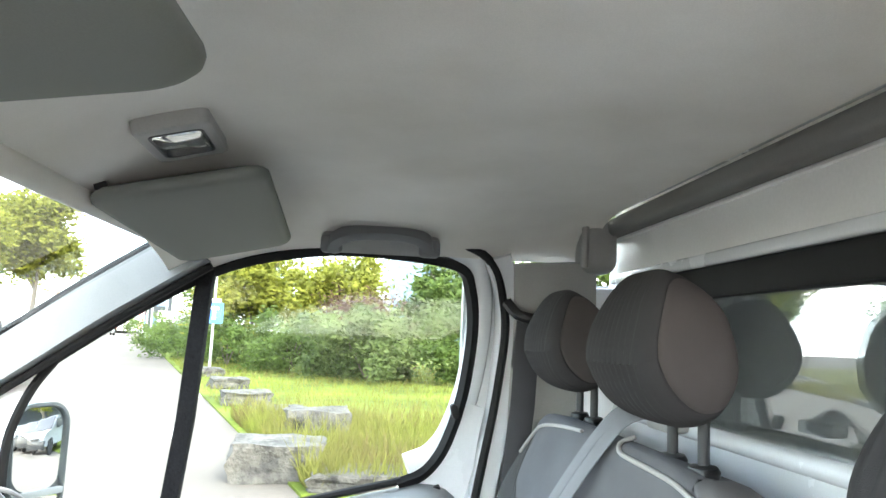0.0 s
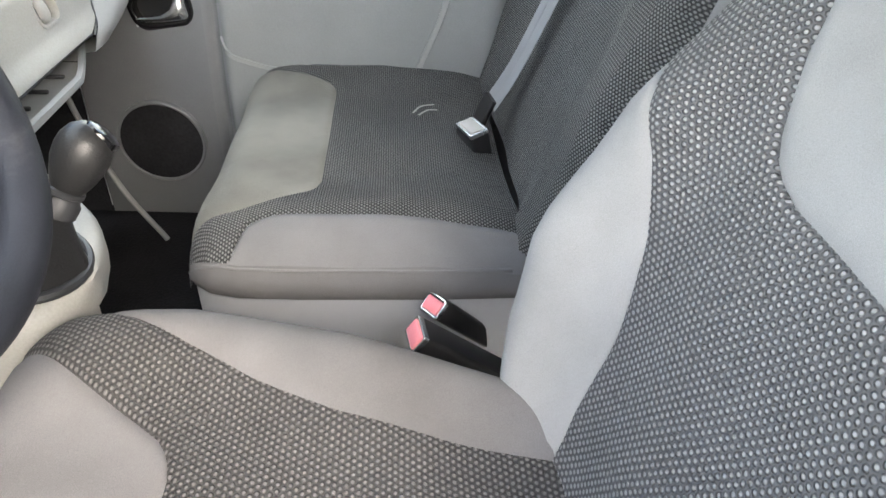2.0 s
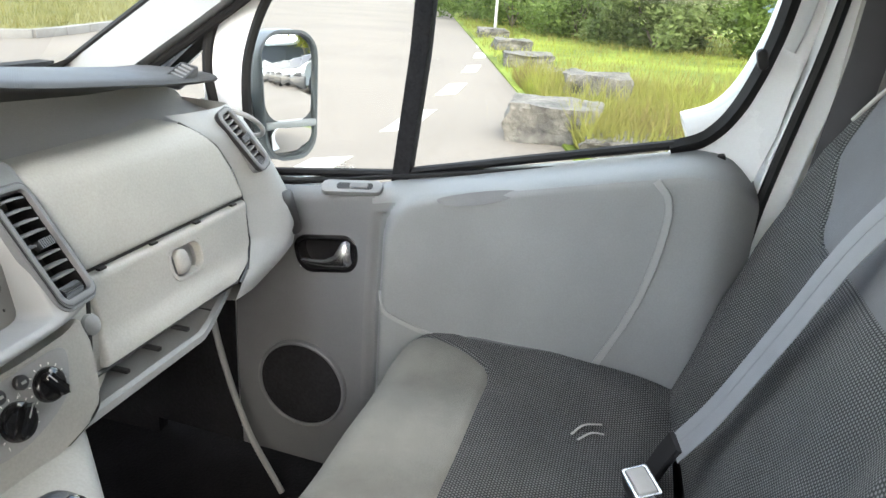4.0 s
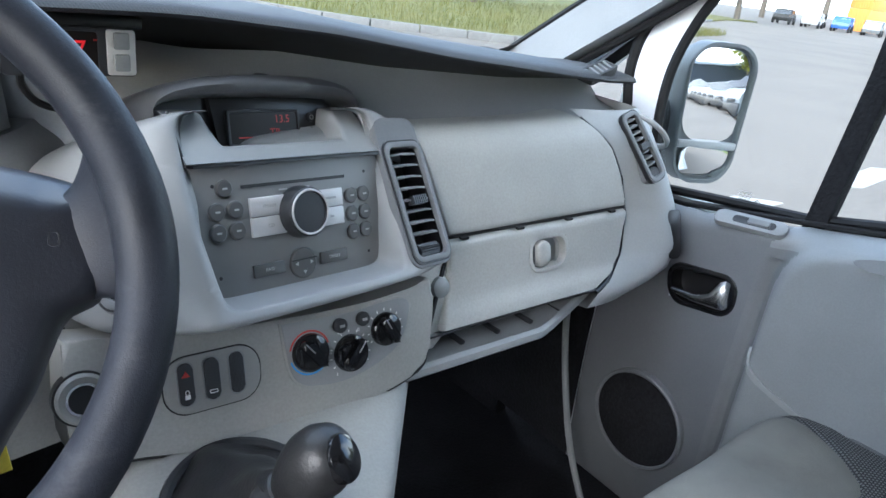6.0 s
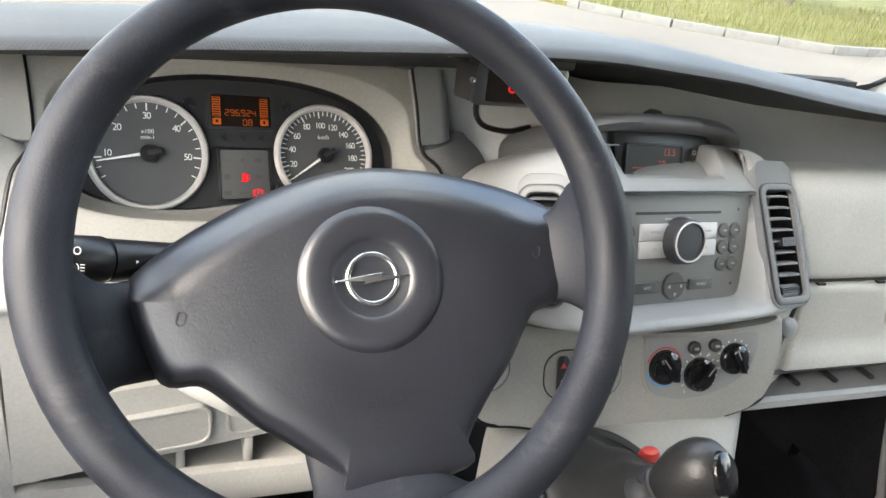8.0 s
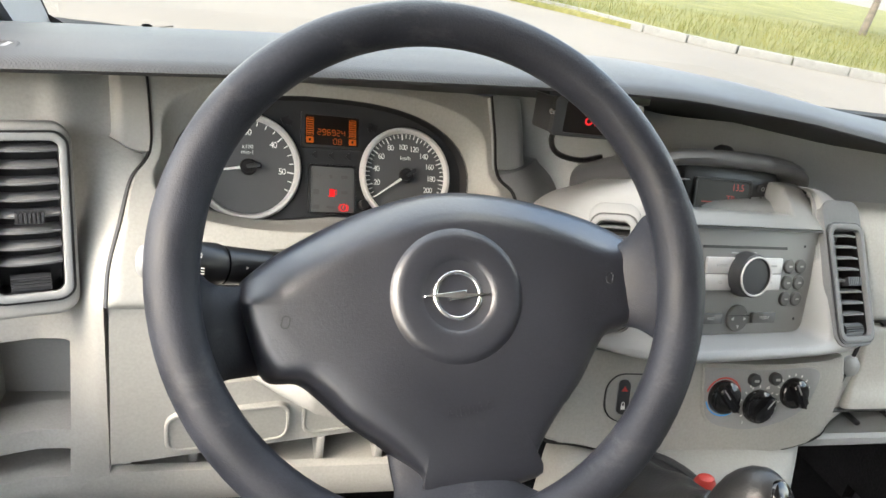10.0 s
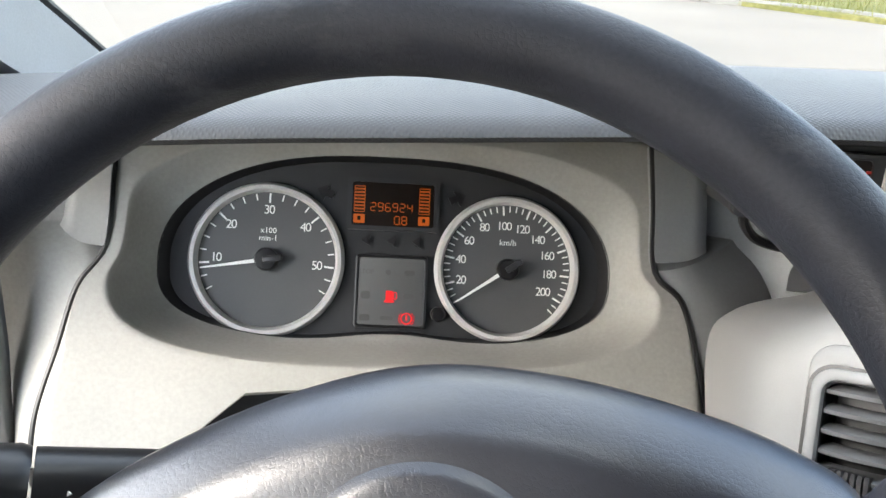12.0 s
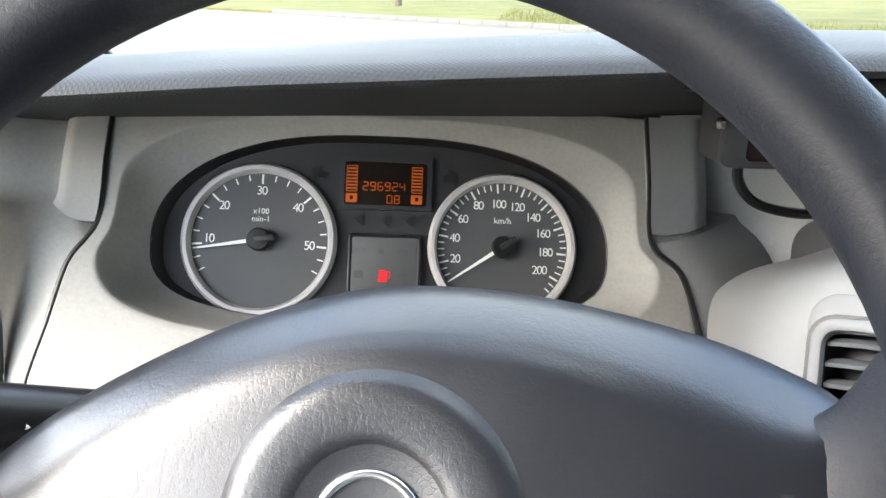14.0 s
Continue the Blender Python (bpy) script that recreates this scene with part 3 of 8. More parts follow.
# ---- passenger side of the body: pillars and door opening ----
def side_pillars():
    b = thing("b_pillar", (0.82, -0.66, 0.42), "white painted door pillar with grey trim", "pillar", kind="structure")
    path = [(0.845, -0.575, 0.5), (0.845, -0.575, 1.05), (0.845, -0.625, 1.35), (0.835, -0.635, 1.55), (0.80, -0.60, 1.66)]
    part("door_jamb", strap(curve_pts(path, 8), (0, 1, 0), 0.055, 0.06), WHITE, b, "white painted metal jamb")
    part("door_seal", tube(curve_pts([(0.80, -0.545, 0.85), (0.805, -0.560, 1.08), (0.81, -0.612, 1.38), (0.805, -0.620, 1.55), (0.77, -0.55, 1.665), (0.76, -0.30, 1.685), (0.765, -0.05, 1.655)], 10), 0.009, 8), RUBBER, b, "black rubber door seal")
    part("inner_trim", strap(curve_pts([(0.80, -0.72, 0.8), (0.80, -0.72, 1.30), (0.79, -0.725, 1.50), (0.76, -0.715, 1.645)], 8), (0, 1, 0), 0.17, 0.03), GREY, b, "grey plastic pillar cover")
    part("white_panel", box(0.02, 0.14, 1.2, 0.004, at=(0.79, -0.85, 1.0)), WHITE, b)
    part("belt_guide", prism(rrect(0.05, 0.17, 0.02), 0, 0.012, 0.004), DARK, b, "dark recessed belt guide", axes((0.782, -0.665, 1.50), (0, 1, 0.1), (-1, 0, 0)))
    part("belt_slider", tube(curve_pts([(0.775, -0.62, 1.56), (0.755, -0.64, 1.535), (0.75, -0.68, 1.525)], 6), 0.012, 8), BLACK, b)
    part("far_belt", strap([(0.765, -0.665, 1.54), (0.76, -0.655, 1.35), (0.75, -0.62, 1.05), (0.74, -0.60, 0.78)], (0, 1, 0.05), 0.05, 0.003), BELT_DARK, b, "dark grey webbing hanging from its guide")
    return b


side_pillars()
sidewall = part("wall_right", box(0.03, 0.46, 1.22, at=(0.872, -0.77, 1.0)), WHITE)
tagged(sidewall, "white painted body side behind the door", "wall", kind="structure")
kick = part("wall_kick", box(0.03, 0.30, 0.62, at=(0.80, 0.72, 0.72)), FLOOR)
tagged(kick, "black footwell side panel", "wall", kind="structure")


A_TRIM = material("a_pillar_plastic", (0.25, 0.26, 0.27), 0.55, vary=0.1, scale=8, grain=500, bump=0.3)
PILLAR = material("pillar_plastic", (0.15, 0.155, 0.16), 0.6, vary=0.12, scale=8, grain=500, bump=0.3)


def a_pillar(sx):
    root = thing("a_pillar", (0.80 * sx, 0.3, 1.4), "grey plastic windscreen pillar", "pillar", kind="structure")
    path = curve_pts([(0.765 * sx, 0.00, 1.645), (0.778 * sx, 0.18, 1.528), (0.785 * sx, 0.36, 1.398), (0.790 * sx, 0.56, 1.266), (0.80 * sx, 0.74, 1.15)], 8)
    part("pillar_cover", strap(path, (0, 0.55, 0.83), 0.080, 0.06), A_TRIM, root, "grey plastic pillar trim")
    edge = [p + Vector((-0.022 * sx, 0.022, 0.036)) for p in path]
    part("screen_seal", tube(edge, 0.007, 8), RUBBER, root, "black windscreen seal")
    low = [p + Vector((-0.004 * sx, -0.026, -0.042)) for p in path]
    part("frame_seal", tube(low, 0.008, 8), RUBBER, root, "black door opening seal")
    return root


a_pillar(1)
a_pillar(-1)
header = part("trim", tube([(-0.78, 0.055, 1.648), (0.78, 0.055, 1.648)], 0.018, 10), LINING)
tagged(header, "lining edge along the top of the windscreen", "trim", kind="structure")


def windscreen_at(u, v):
    y, z = 0.055 + 0.72 * v, 1.645 - 0.475 * v
    bow = 0.10 * (1 - (u / 0.80) ** 2)
    return (u * (1 + 0.02 * v), y + bow * v * 0.8, z + bow * 0.15)


screen = part("window_1", sheet(windscreen_at, span(-0.79, 0.79, 24), span(0, 1, 12)), GLASS)
screen.visible_shadow = False
tagged(screen, "large clear sloping windscreen", "windscreen", kind="structure")


def sticker(root, m, w, h):
    """Airbag warning mark on the glass: small dark blobs and bars."""
    part("warning_print", join(prism(oval(0.007, 0.006, 16, -0.012, 0.004), 0, 0.0004), prism(oval(0.010, 0.005, 16, 0.0, -0.006), 0, 0.0004),
                               moved(box(0.022, 0.003, 0.0004), pose(0.012, 0.004, 0, 0, 0, 25)), box(0.018, 0.003, 0.0004, at=(0.016, -0.004, 0))), BLACK, root, "small dark printed warning mark", m)


def frit(u, v):
    """Black printed border round the screen's lower corners."""
    e = 0.765 - 0.10 * max(0.0, (v - 0.70) / 0.24) ** 3
    return e


for sx in (-1, 1):
    band_ = part("trim", sheet(lambda u, v: tuple(Vector(windscreen_at(sx * (frit(0, v) + (0.815 - frit(0, v)) * u), v)) + Vector((0, -0.004, -0.005))), span(0, 1, 8), span(0.0, 1.0, 34)), BLACK)
    tagged(band_, "black printed edge of the windscreen", "trim", kind="structure")

deco = thing("windscreen_print", (-0.64, 0.33, 1.45), "small dark warning print on the glass", "print")
p0, p1, p2 = (Vector(windscreen_at(*k)) for k in ((-0.627, 0.855), (-0.56, 0.855), (-0.627, 0.80)))
nrm = (p1 - p0).cross(p2 - p0).normalized()
sticker(deco, axes(p0 - nrm * 0.004 * (1 if nrm.y < 0 else -1) * -1, p1 - p0, nrm if nrm.y < 0 else -nrm), 0.04, 0.02)


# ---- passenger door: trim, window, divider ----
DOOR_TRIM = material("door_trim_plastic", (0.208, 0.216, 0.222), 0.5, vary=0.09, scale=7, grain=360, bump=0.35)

# door plastic darkened for the shade the dash throws on its front
DOOR_SHADED = material("shaded_door_plastic", (0.135, 0.141, 0.148), 0.5, vary=0.09, scale=7, grain=360, bump=0.35)
DOOR_LINE = material("pale_door_moulding", (0.27, 0.277, 0.278), 0.5, vary=0.06, scale=7, grain=360, bump=0.2)


def sill(y):
    return lerp([(-0.56, 1.135), (-0.535, 1.160), (-0.51, 1.178), (-0.48, 1.186), (-0.45, 1.186), (-0.35, 1.164), (-0.22, 1.134), (-0.10, 1.106), (0.05, 1.073), (0.20, 1.047), (0.30, 1.038), (0.60, 1.03)], y)


def door():
    root = thing("door_1", (0.80, -0.1, 0.45), "closed passenger door with grey plastic trim", "door", kind="structure")

    def field(u, z):
        """How far inside the bulged rear field a point lies."""
        d1, d2 = 0.043 - u, sill(u) - 0.010 - z
        k = max(0.0, 1 - abs(d1 - d2) / 0.09)
        return min(d1, d2) - 0.0225 * k * k

    def trim(u, v):
        # u: along the van, v: 0 at the bottom to 1 at the sill
        z = 0.47 + (sill(u) - 0.47) * v
        x = 0.752 - 0.012 * math.sin(math.pi * min(1, v * 1.15))
        q = field(u, z)
        x -= 0.030 / (1 + math.exp(-(q - 0.004) / 0.0035))
        x += 0.010 * math.exp(-((q + 0.012) / 0.010) ** 2) * (1 if z < sill(u) - 0.05 else 0.35)
        x += 0.03 * max(0, (u - 0.15) / 0.5)
        top = max(0.0, (z - (sill(u) - 0.024)) / 0.024)
        x += (0.030 + 0.032 / (1 + math.exp(-(0.043 - u) / 0.01))) * (1 - (max(0.0, 1 - min(1.0, top) ** 2)) ** 0.5)
        rear = max(0.0, (-0.485 - u) / 0.075)
        x += 0.05 * rear ** 2
        return (x, u, z)

    def on_trim(y, z, off=0.0):
        return Vector(trim(y, (z - 0.47) / (sill(y) - 0.47))) - Vector((off, 0, 0))
    us = span(-0.56, -0.02, 36) + span(-0.016, 0.100, 29) + span(0.112, 0.345, 16)
    vs = span(0, 0.80, 26) + span(0.815, 1, 22)
    bm = sheet(trim, us, vs)
    # shade painted by face: darker plastics in the groove and ahead of it
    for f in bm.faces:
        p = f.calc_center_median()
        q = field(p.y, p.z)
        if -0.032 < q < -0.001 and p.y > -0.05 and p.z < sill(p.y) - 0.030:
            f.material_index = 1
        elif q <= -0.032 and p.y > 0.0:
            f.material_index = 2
    HM = axes(on_trim(0.155, 0.932, -0.004), (0, -1, 0.14), (-1, 0, 0.05))
    punch(bm, HM, 0.110, 0.052, 0.03)
    part("trim_panel", bm, [DOOR_TRIM, PILLAR, DOOR_SHADED], root, "grey moulded door trim with shade painted into groove and front")
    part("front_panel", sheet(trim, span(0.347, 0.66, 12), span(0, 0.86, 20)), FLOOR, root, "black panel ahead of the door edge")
    part("sill_front", sheet(trim, span(0.347, 0.66, 12), span(0.86, 1, 8)), DOOR_TRIM, root)

    # raised lines round the rear field
    ln = [on_trim(p.y, p.z, 0.0022) for p in curve_pts([(0, -0.400, 1.150), (0, -0.422, 1.122), (0, -0.424, 1.070), (0, -0.402, 0.958), (0, -0.358, 0.848), (0, -0.315, 0.765)], 10)]
    part("moulding", strap(ln, (0, 1, 0.2), 0.011, 0.004), DOOR_LINE, root, "pale curved moulding line")
    ln2 = [on_trim(p.y, p.z, 0.0022) for p in curve_pts([(0, 0.040, 0.885), (0, 0.022, 0.856), (0, -0.020, 0.840), (0, -0.060, 0.830), (0, -0.095, 0.826)], 10)]
    part("moulding", strap(ln2, (0, 0.2, 1), 0.009, 0.004), DOOR_LINE, root, "pale curved moulding line")
    # shallow grip recess under the sill, its shade a darker plate on the trim
    part("grip_recess", prism([(0.068 * math.cos(a), (0.016 if math.sin(a) < 0 else 0.006) * math.sin(a)) for a in span(0, 2 * math.pi, 40)[:-1]], -0.004, 0.0015, 0.0008), PILLAR, root, "dark plate painting the shade of the pull recess", axes(on_trim(-0.124, 1.088, 0.0015), (0, -1, 0.25), (-1, 0, 0.30)))
    # speaker
    m = axes(on_trim(0.198, 0.656, 0.005), (0, -1, 0), (-1, 0.035, -0.03))
    part("speaker_ring", lathe([(0.094, -0.01), (0.094, 0.004), (0.091, 0.007), (0.087, 0.005), (0.087, -0.01)], 48), DOOR_SHADED, root, "grey speaker surround", m)
    part("speaker_grille", lathe([(0.0, 0.004), (0.05, 0.005), (0.087, 0.002)], 48), FLOOR, root, "black round speaker grille", m)
    # inner handle
    m = HM
    outer = rrect(0.132, 0.072, 0.030, 6, taper=0.9, skew=0.004)
    part("handle_bezel", band(outer, rrect(0.108, 0.050, 0.022, 6, taper=0.9, skew=0.004), -0.03, 0.006, 0.003), GLOSS, root, "gloss black handle surround", m)
    part("handle_well", prism(rrect(0.114, 0.057, 0.024, 6, taper=0.9, skew=0.004), -0.030, -0.022), BLACK, root, "black recess behind the handle", m)
    lever = loft([[(x, yc + hh * math.cos(a), zc + 0.006 * math.sin(a)) for a in span(0, 2 * math.pi, 12)[:-1]]
                  for x, yc, zc, hh in ((-0.052, -0.012, 0.0, 0.004), (-0.03, -0.014, 0.006, 0.006), (0.0, -0.015, 0.010, 0.007), (0.022, -0.010, 0.012, 0.012), (0.036, 0.0, 0.012, 0.022), (0.046, 0.002, 0.010, 0.024), (0.052, 0.002, 0.004, 0.020))])
    part("handle_lever", lever, CHROME, root, "satin chrome door lever", m)
    # lock slide on the sill
    m = axes((0.757, 0.108, 1.061), (0, -1, 0.20), (-0.62, 0, 0.78))
    part("lock_plate", prism(rrect(0.112, 0.026, 0.010, 5), -0.004, 0.007, 0.003), DOOR_TRIM, root, "grey lock button plate", m)
    part("lock_slot", prism(rrect(0.066, 0.014, 0.006, 4, 0.006), 0.004, 0.0075, 0.0004), BLACK, root, "dark slide slot", m)
    part("lock_button", prism(rrect(0.034, 0.011, 0.004, 4, 0.014), 0.006, 0.011, 0.002), PILLAR, root, "small sliding lock button", m)
    # outer skin below the glass
    part("outer_skin", box(0.03, 1.25, 0.66, 0.01, at=(0.885, 0.04, 0.71)), WHITE, root)
    part("sill_cap", strap([(0.815, -0.50, sill(-0.50)), (0.812, -0.1, sill(-0.10)), (0.815, 0.25, sill(0.25)), (0.82, 0.66, sill(0.6))], (1, 0, 0), 0.03, 0.008), RUBBER, root, "black glass seal")
    # window frame
    top = curve_pts([(0.812, -0.415, 1.184), (0.816, -0.468, 1.208), (0.820, -0.508, 1.262), (0.823, -0.540, 1.36), (0.824, -0.557, 1.49), (0.820, -0.550, 1.580), (0.812, -0.520, 1.632), (0.806, -0.40, 1.650), (0.803, -0.24, 1.650), (0.803, -0.06, 1.612), (0.812, 0.10, 1.528), (0.822, 0.26, 1.42), (0.835, 0.45, 1.28), (0.85, 0.66, 1.10)], 8)
    part("window_frame", strap(top, (0.35, 0.3, 0.2), 0.018, 0.020), RUBBER, root, "black rubber window channel")
    wf = [p + Vector((0.028, -0.018 if p.y < -0.4 else 0.0, 0.030)) for p in top]
    part("door_frame", tube(wf, 0.028, 10), WHITE, root, "white painted window frame")
    part("channel_bump", prism(rrect(0.03, 0.014, 0.006), 0, 0.02, 0.003), RUBBER, root, "", axes((0.80, -0.522, 1.335), (0, 0.3, 1), (-1, 0, 0)))
    part("lower_seal", tube([(0.812, -0.42, sill(-0.42) + 0.012), (0.812, -0.2, sill(-0.2) + 0.012), (0.815, 0.05, sill(0.05) + 0.010), (0.825, 0.35, sill(0.35) + 0.010), (0.84, 0.64, 1.035)], 0.008, 8), RUBBER, root)
    part("divider", strap([(0.818, 0.038, 1.06), (0.816, 0.012, 1.30), (0.808, -0.005, 1.56), (0.806, -0.01, 1.60)], (0, 1, 0.0), 0.034, 0.03), FLOOR, root, "black upright between the panes")
    # white frame corner ahead of the glass, between two black seals
    edge = curve_pts([(0.258, 1.416, 0), (0.302, 1.350, 0), (0.331, 1.275, 0), (0.339, 1.210, 0), (0.334, 1.135, 0), (0.312, 1.078, 0), (0.285, 1.036, 0)], 5)
    rear = [Vector((0.806, p.x, p.y)) for p in edge]
    fore = [Vector((0.800, p.x + 0.085 - 0.10 * max(0, p.y - 1.27), p.y)) for p in edge]
    part("frame_corner", loft([[r.lerp(f, t) - Vector((0.006 * math.sin(math.pi * t), 0, 0)) for r, f in zip(rear, fore)] for t in span(0, 1, 8)], False, False), WHITE, root, "white painted frame corner")
    part("corner_seal", tube([(0.803, p.x, p.y) for p in edge], 0.009, 8), RUBBER, root, "black rubber glass channel")
    part("corner_seal", tube(curve_pts([(0.800, 0.345, 1.385), (0.797, 0.398, 1.315), (0.797, 0.413, 1.243), (0.797, 0.402, 1.175), (0.797, 0.39, 1.10)], 5), 0.010, 8), RUBBER, root, "black door opening seal")
    gus = [(-0.415, 1.176), (-0.468, 1.202), (-0.508, 1.256), (-0.540, 1.355), (-0.585, 1.34), (-0.570, 1.22), (-0.545, 1.13), (-0.48, 1.12)]
    part("frame_gusset", prism(gus, 0.0, 0.02, 0.004), WHITE, root, "white painted frame corner", Matrix(((0, 0, 1, 0.822), (1, 0, 0, 0), (0, 1, 0, 0), (0, 0, 0, 1))))
    gl = bmesh.new()
    gl.faces.new([gl.verts.new((0.825, y, z)) for y, z in ((-0.52, 1.18), (-0.56, 1.40), (-0.55, 1.60), (-0.40, 1.66), (-0.2, 1.66), (0.0, 1.60), (0.3, 1.40), (0.66, 1.08), (0.66, 1.0), (0.0, 1.05))])
    pane = part("pane", gl, GLASS, root, "clear side window glass", flat=True)
    pane.visible_shadow = False
    # etched maker's marks: plain bars and a round recycling dot
    for (y0, z0) in ((0.155, 1.078), (-0.455, 1.205)):
        m = axes((0.822, y0, z0), (0, -1, 0.05), (-1, 0, 0))
        part("etched_mark", join(*[box(0.022 - 0.004 * (k % 2), 0.0016, 0.0004, at=(-0.004, 0.004 * k, 0)) for k in range(4)], band(oval(0.005, 0.005, 12, 0.018), oval(0.003, 0.003, 12, 0.018), 0, 0.0004)), PRINT_DIM if y0 > 0 else BLACK, root, "faint etched bars", m)
    return root


door()


# ---- door mirror ----
MIRROR_CASE = material("mirror_case", (0.10, 0.11, 0.115), 0.5, vary=0.1, scale=9, grain=500, bump=0.3)


def door_mirror():
    root = thing("door_mirror", (0.93, 0.36, 1.05), "grey door mirror with a large upper and small lower glass", "mirror")
    c = Vector((1.035, 0.372, 1.163))
    facing = Vector((-0.440, -0.895, 0.055))
    m = axes(c, (0.897, -0.44, 0.0), facing)
    sil = rrect(0.160, 0.272, 0.06, 8, taper=0.86, skew=-0.004)
    part("housing", join(band(sil, rrect(0.140, 0.262, 0.05, 8, taper=0.86, skew=-0.004), -0.01, 0.012, 0.006, 3),
                         loft([[(x * s, y * s, z) for x, y in sil] for s, z in ((1, 0.0), (1.02, -0.03), (0.9, -0.08), (0.5, -0.11))])), MIRROR_CASE, root, "dark grey mirror housing", m)
    up = rrect(0.132, 0.180, 0.045, 8, 0.0, 0.036, taper=0.95)
    part("upper_glass", loft([[Vector((x * k, 0.036 + (y - 0.036) * k, 0.0052 - k * k * (x * x + (y - 0.036) ** 2) / 2.5)) for x, y in up] for k in (1, 0.9, 0.8, 0.7, 0.6, 0.5, 0.4, 0.3, 0.2, 0.1, 0.004)], True, False), MIRROR, root, "upper mirror glass", m @ pose(0, 0, 0, 0, 0, 0))
    low = rrect(0.118, 0.060, 0.022, 6, 0.0, -0.094, taper=0.86)
    part("lower_glass", prism(low, 0.001, 0.005, 0.001), MIRROR, root, "small wide-angle glass", m @ pose(0, 0, 0.0135, 7, 2, 0))
    part("divider_bar", box(0.135, 0.016, 0.012, 0.004, at=(0, -0.060, 0.006)), GREY_COOL, root, "pale bar between the glasses", m)
    part("arm", loft([[Vector((x, y, z)) + Vector((0.0, 0.02 * math.cos(a), 0.05 * math.sin(a))) for a in span(0, 2 * math.pi, 12)[:-1]] for x, y, z in ((0.86, 0.47, 1.12), (0.93, 0.46, 1.12), (1.0, 0.43, 1.13))]), DARK, root)
    return root


door_mirror()


# ---- sun visors, lamp, grab handle ----
def visor(sx):
    root = thing("sun_visor", (0.42 * sx, -0.1, 1.67), "grey-green vinyl sun visor folded up", "sun visor")

    ends = ((0.205, -0.200, 1.684), (0.640, -0.190, 1.648), (0.265, 0.040, 1.645), (0.675, 0.010, 1.606)) if sx > 0 else ((-0.212, -0.225, 1.652), (-0.640, -0.235, 1.616), (-0.172, -0.010, 1.632), (-0.690, -0.030, 1.572))
    c0, c1, c2, c3 = (Vector(k) for k in ends)
    rim = rrect(0.44, 0.23, 0.030 if sx > 0 else 0.055, 8)

    def layer(k, off):
        out = []
        for x, y in rim:
            u, v = (x - math.copysign(min(abs(x), k), x)) / 0.44 + 0.5, (y - math.copysign(min(abs(y), k), y)) / 0.23 + 0.5
            out.append(c0.lerp(c1, u).lerp(c2.lerp(c3, u), v) + Vector((0, 0, off)))
        return out
    part("flap", loft([layer(0.10, -0.010), layer(0.05, -0.011), layer(0.014, -0.0105), layer(0.005, -0.0085), layer(0.0012, -0.005), layer(0.0, 0.0), layer(0.0012, 0.005), layer(0.005, 0.0085), layer(0.014, 0.0105)]), VISOR, root, angle=60)
    part("pivot_clip", tube([(0.27 * sx, 0.02, 1.66), (0.31 * sx, 0.03, 1.647)], 0.009, 8), DARK, root, "dark visor clip")
    part("hinge_rod", tube([(0.64 * sx, 0.0, 1.625), (0.30 * sx, 0.035, 1.652)], 0.005, 8), GREY, root)
    return root


visor(1)
visor(-1)


def courtesy_lamp():
    root = thing("interior_lamp", (0.13, -0.12, 1.70), "grey roof lamp with a clear lens", "lamp")
    m = axes((0.168, -0.104, 1.704), (1, 0.02, -0.02), (0.0, -0.26, -1))
    part("housing", band(rrect(0.136, 0.086, 0.010, 5), rrect(0.092, 0.058, 0.008, 5), -0.012, 0.008, 0.004), GREY, root, "grey plastic lamp bezel", m)
    part("lens", prism(rrect(0.090, 0.056, 0.008, 5), -0.010, 0.0072, 0.003), LAMP_LENS, root, "clear lens", m)
    part("rim", band(rrect(0.096, 0.062, 0.010, 5), rrect(0.090, 0.056, 0.008, 5), 0.002, 0.0085, 0.001), BLACK, root, "", m)
    return root


courtesy_lamp()


def grab_handle():
    root = thing("grab_handle", (0.70, -0.35, 1.66), "grey plastic folding grab handle above the door", "handle")
    y0, y1 = -0.258, -0.450
    path = curve_pts([(0.722, y0, 1.648), (0.700, y0 - 0.012, 1.664), (0.690, y0 - 0.045, 1.676), (0.688, (y0 + y1) / 2, 1.680), (0.690, y1 + 0.045, 1.678), (0.700, y1 + 0.012, 1.668), (0.722, y1, 1.652)], 8)
    part("grip", strap(path, (0.55, 0, 0.83), 0.030, 0.020), PILLAR, root)
    for y in (y0, y1):
        part("foot", box(0.03, 0.042, 0.035, 0.009, 3, at=(0.722, y, 1.655)), PILLAR, root)
    part("recess_plate", prism(rrect(0.235, 0.05, 0.02), -0.002, 0.004, 0.002), GREY, root, "", axes((0.735, (y0 + y1) / 2, 1.664), (0, -1, 0), (-0.8, 0, -0.6)))
    return root


grab_handle()
# ================= dashboard =================
dash = thing("dashboard", (0.0, 0.35, 0.95), "pale grey plastic van dashboard with a dark top pad", "dashboard")
EDGE_Y = [(-0.82, 0.215), (-0.70, 0.228), (-0.45, 0.246), (-0.10, 0.280), (0.27, 0.278), (0.50, 0.300), (0.66, 0.345), (0.80, 0.37)]
EDGE_Z = [(-0.82, 1.268), (-0.70, 1.276), (-0.45, 1.292), (-0.20, 1.302), (-0.05, 1.302), (0.10, 1.292), (0.27, 1.271), (0.50, 1.249), (0.66, 1.232), (0.80, 1.225)]


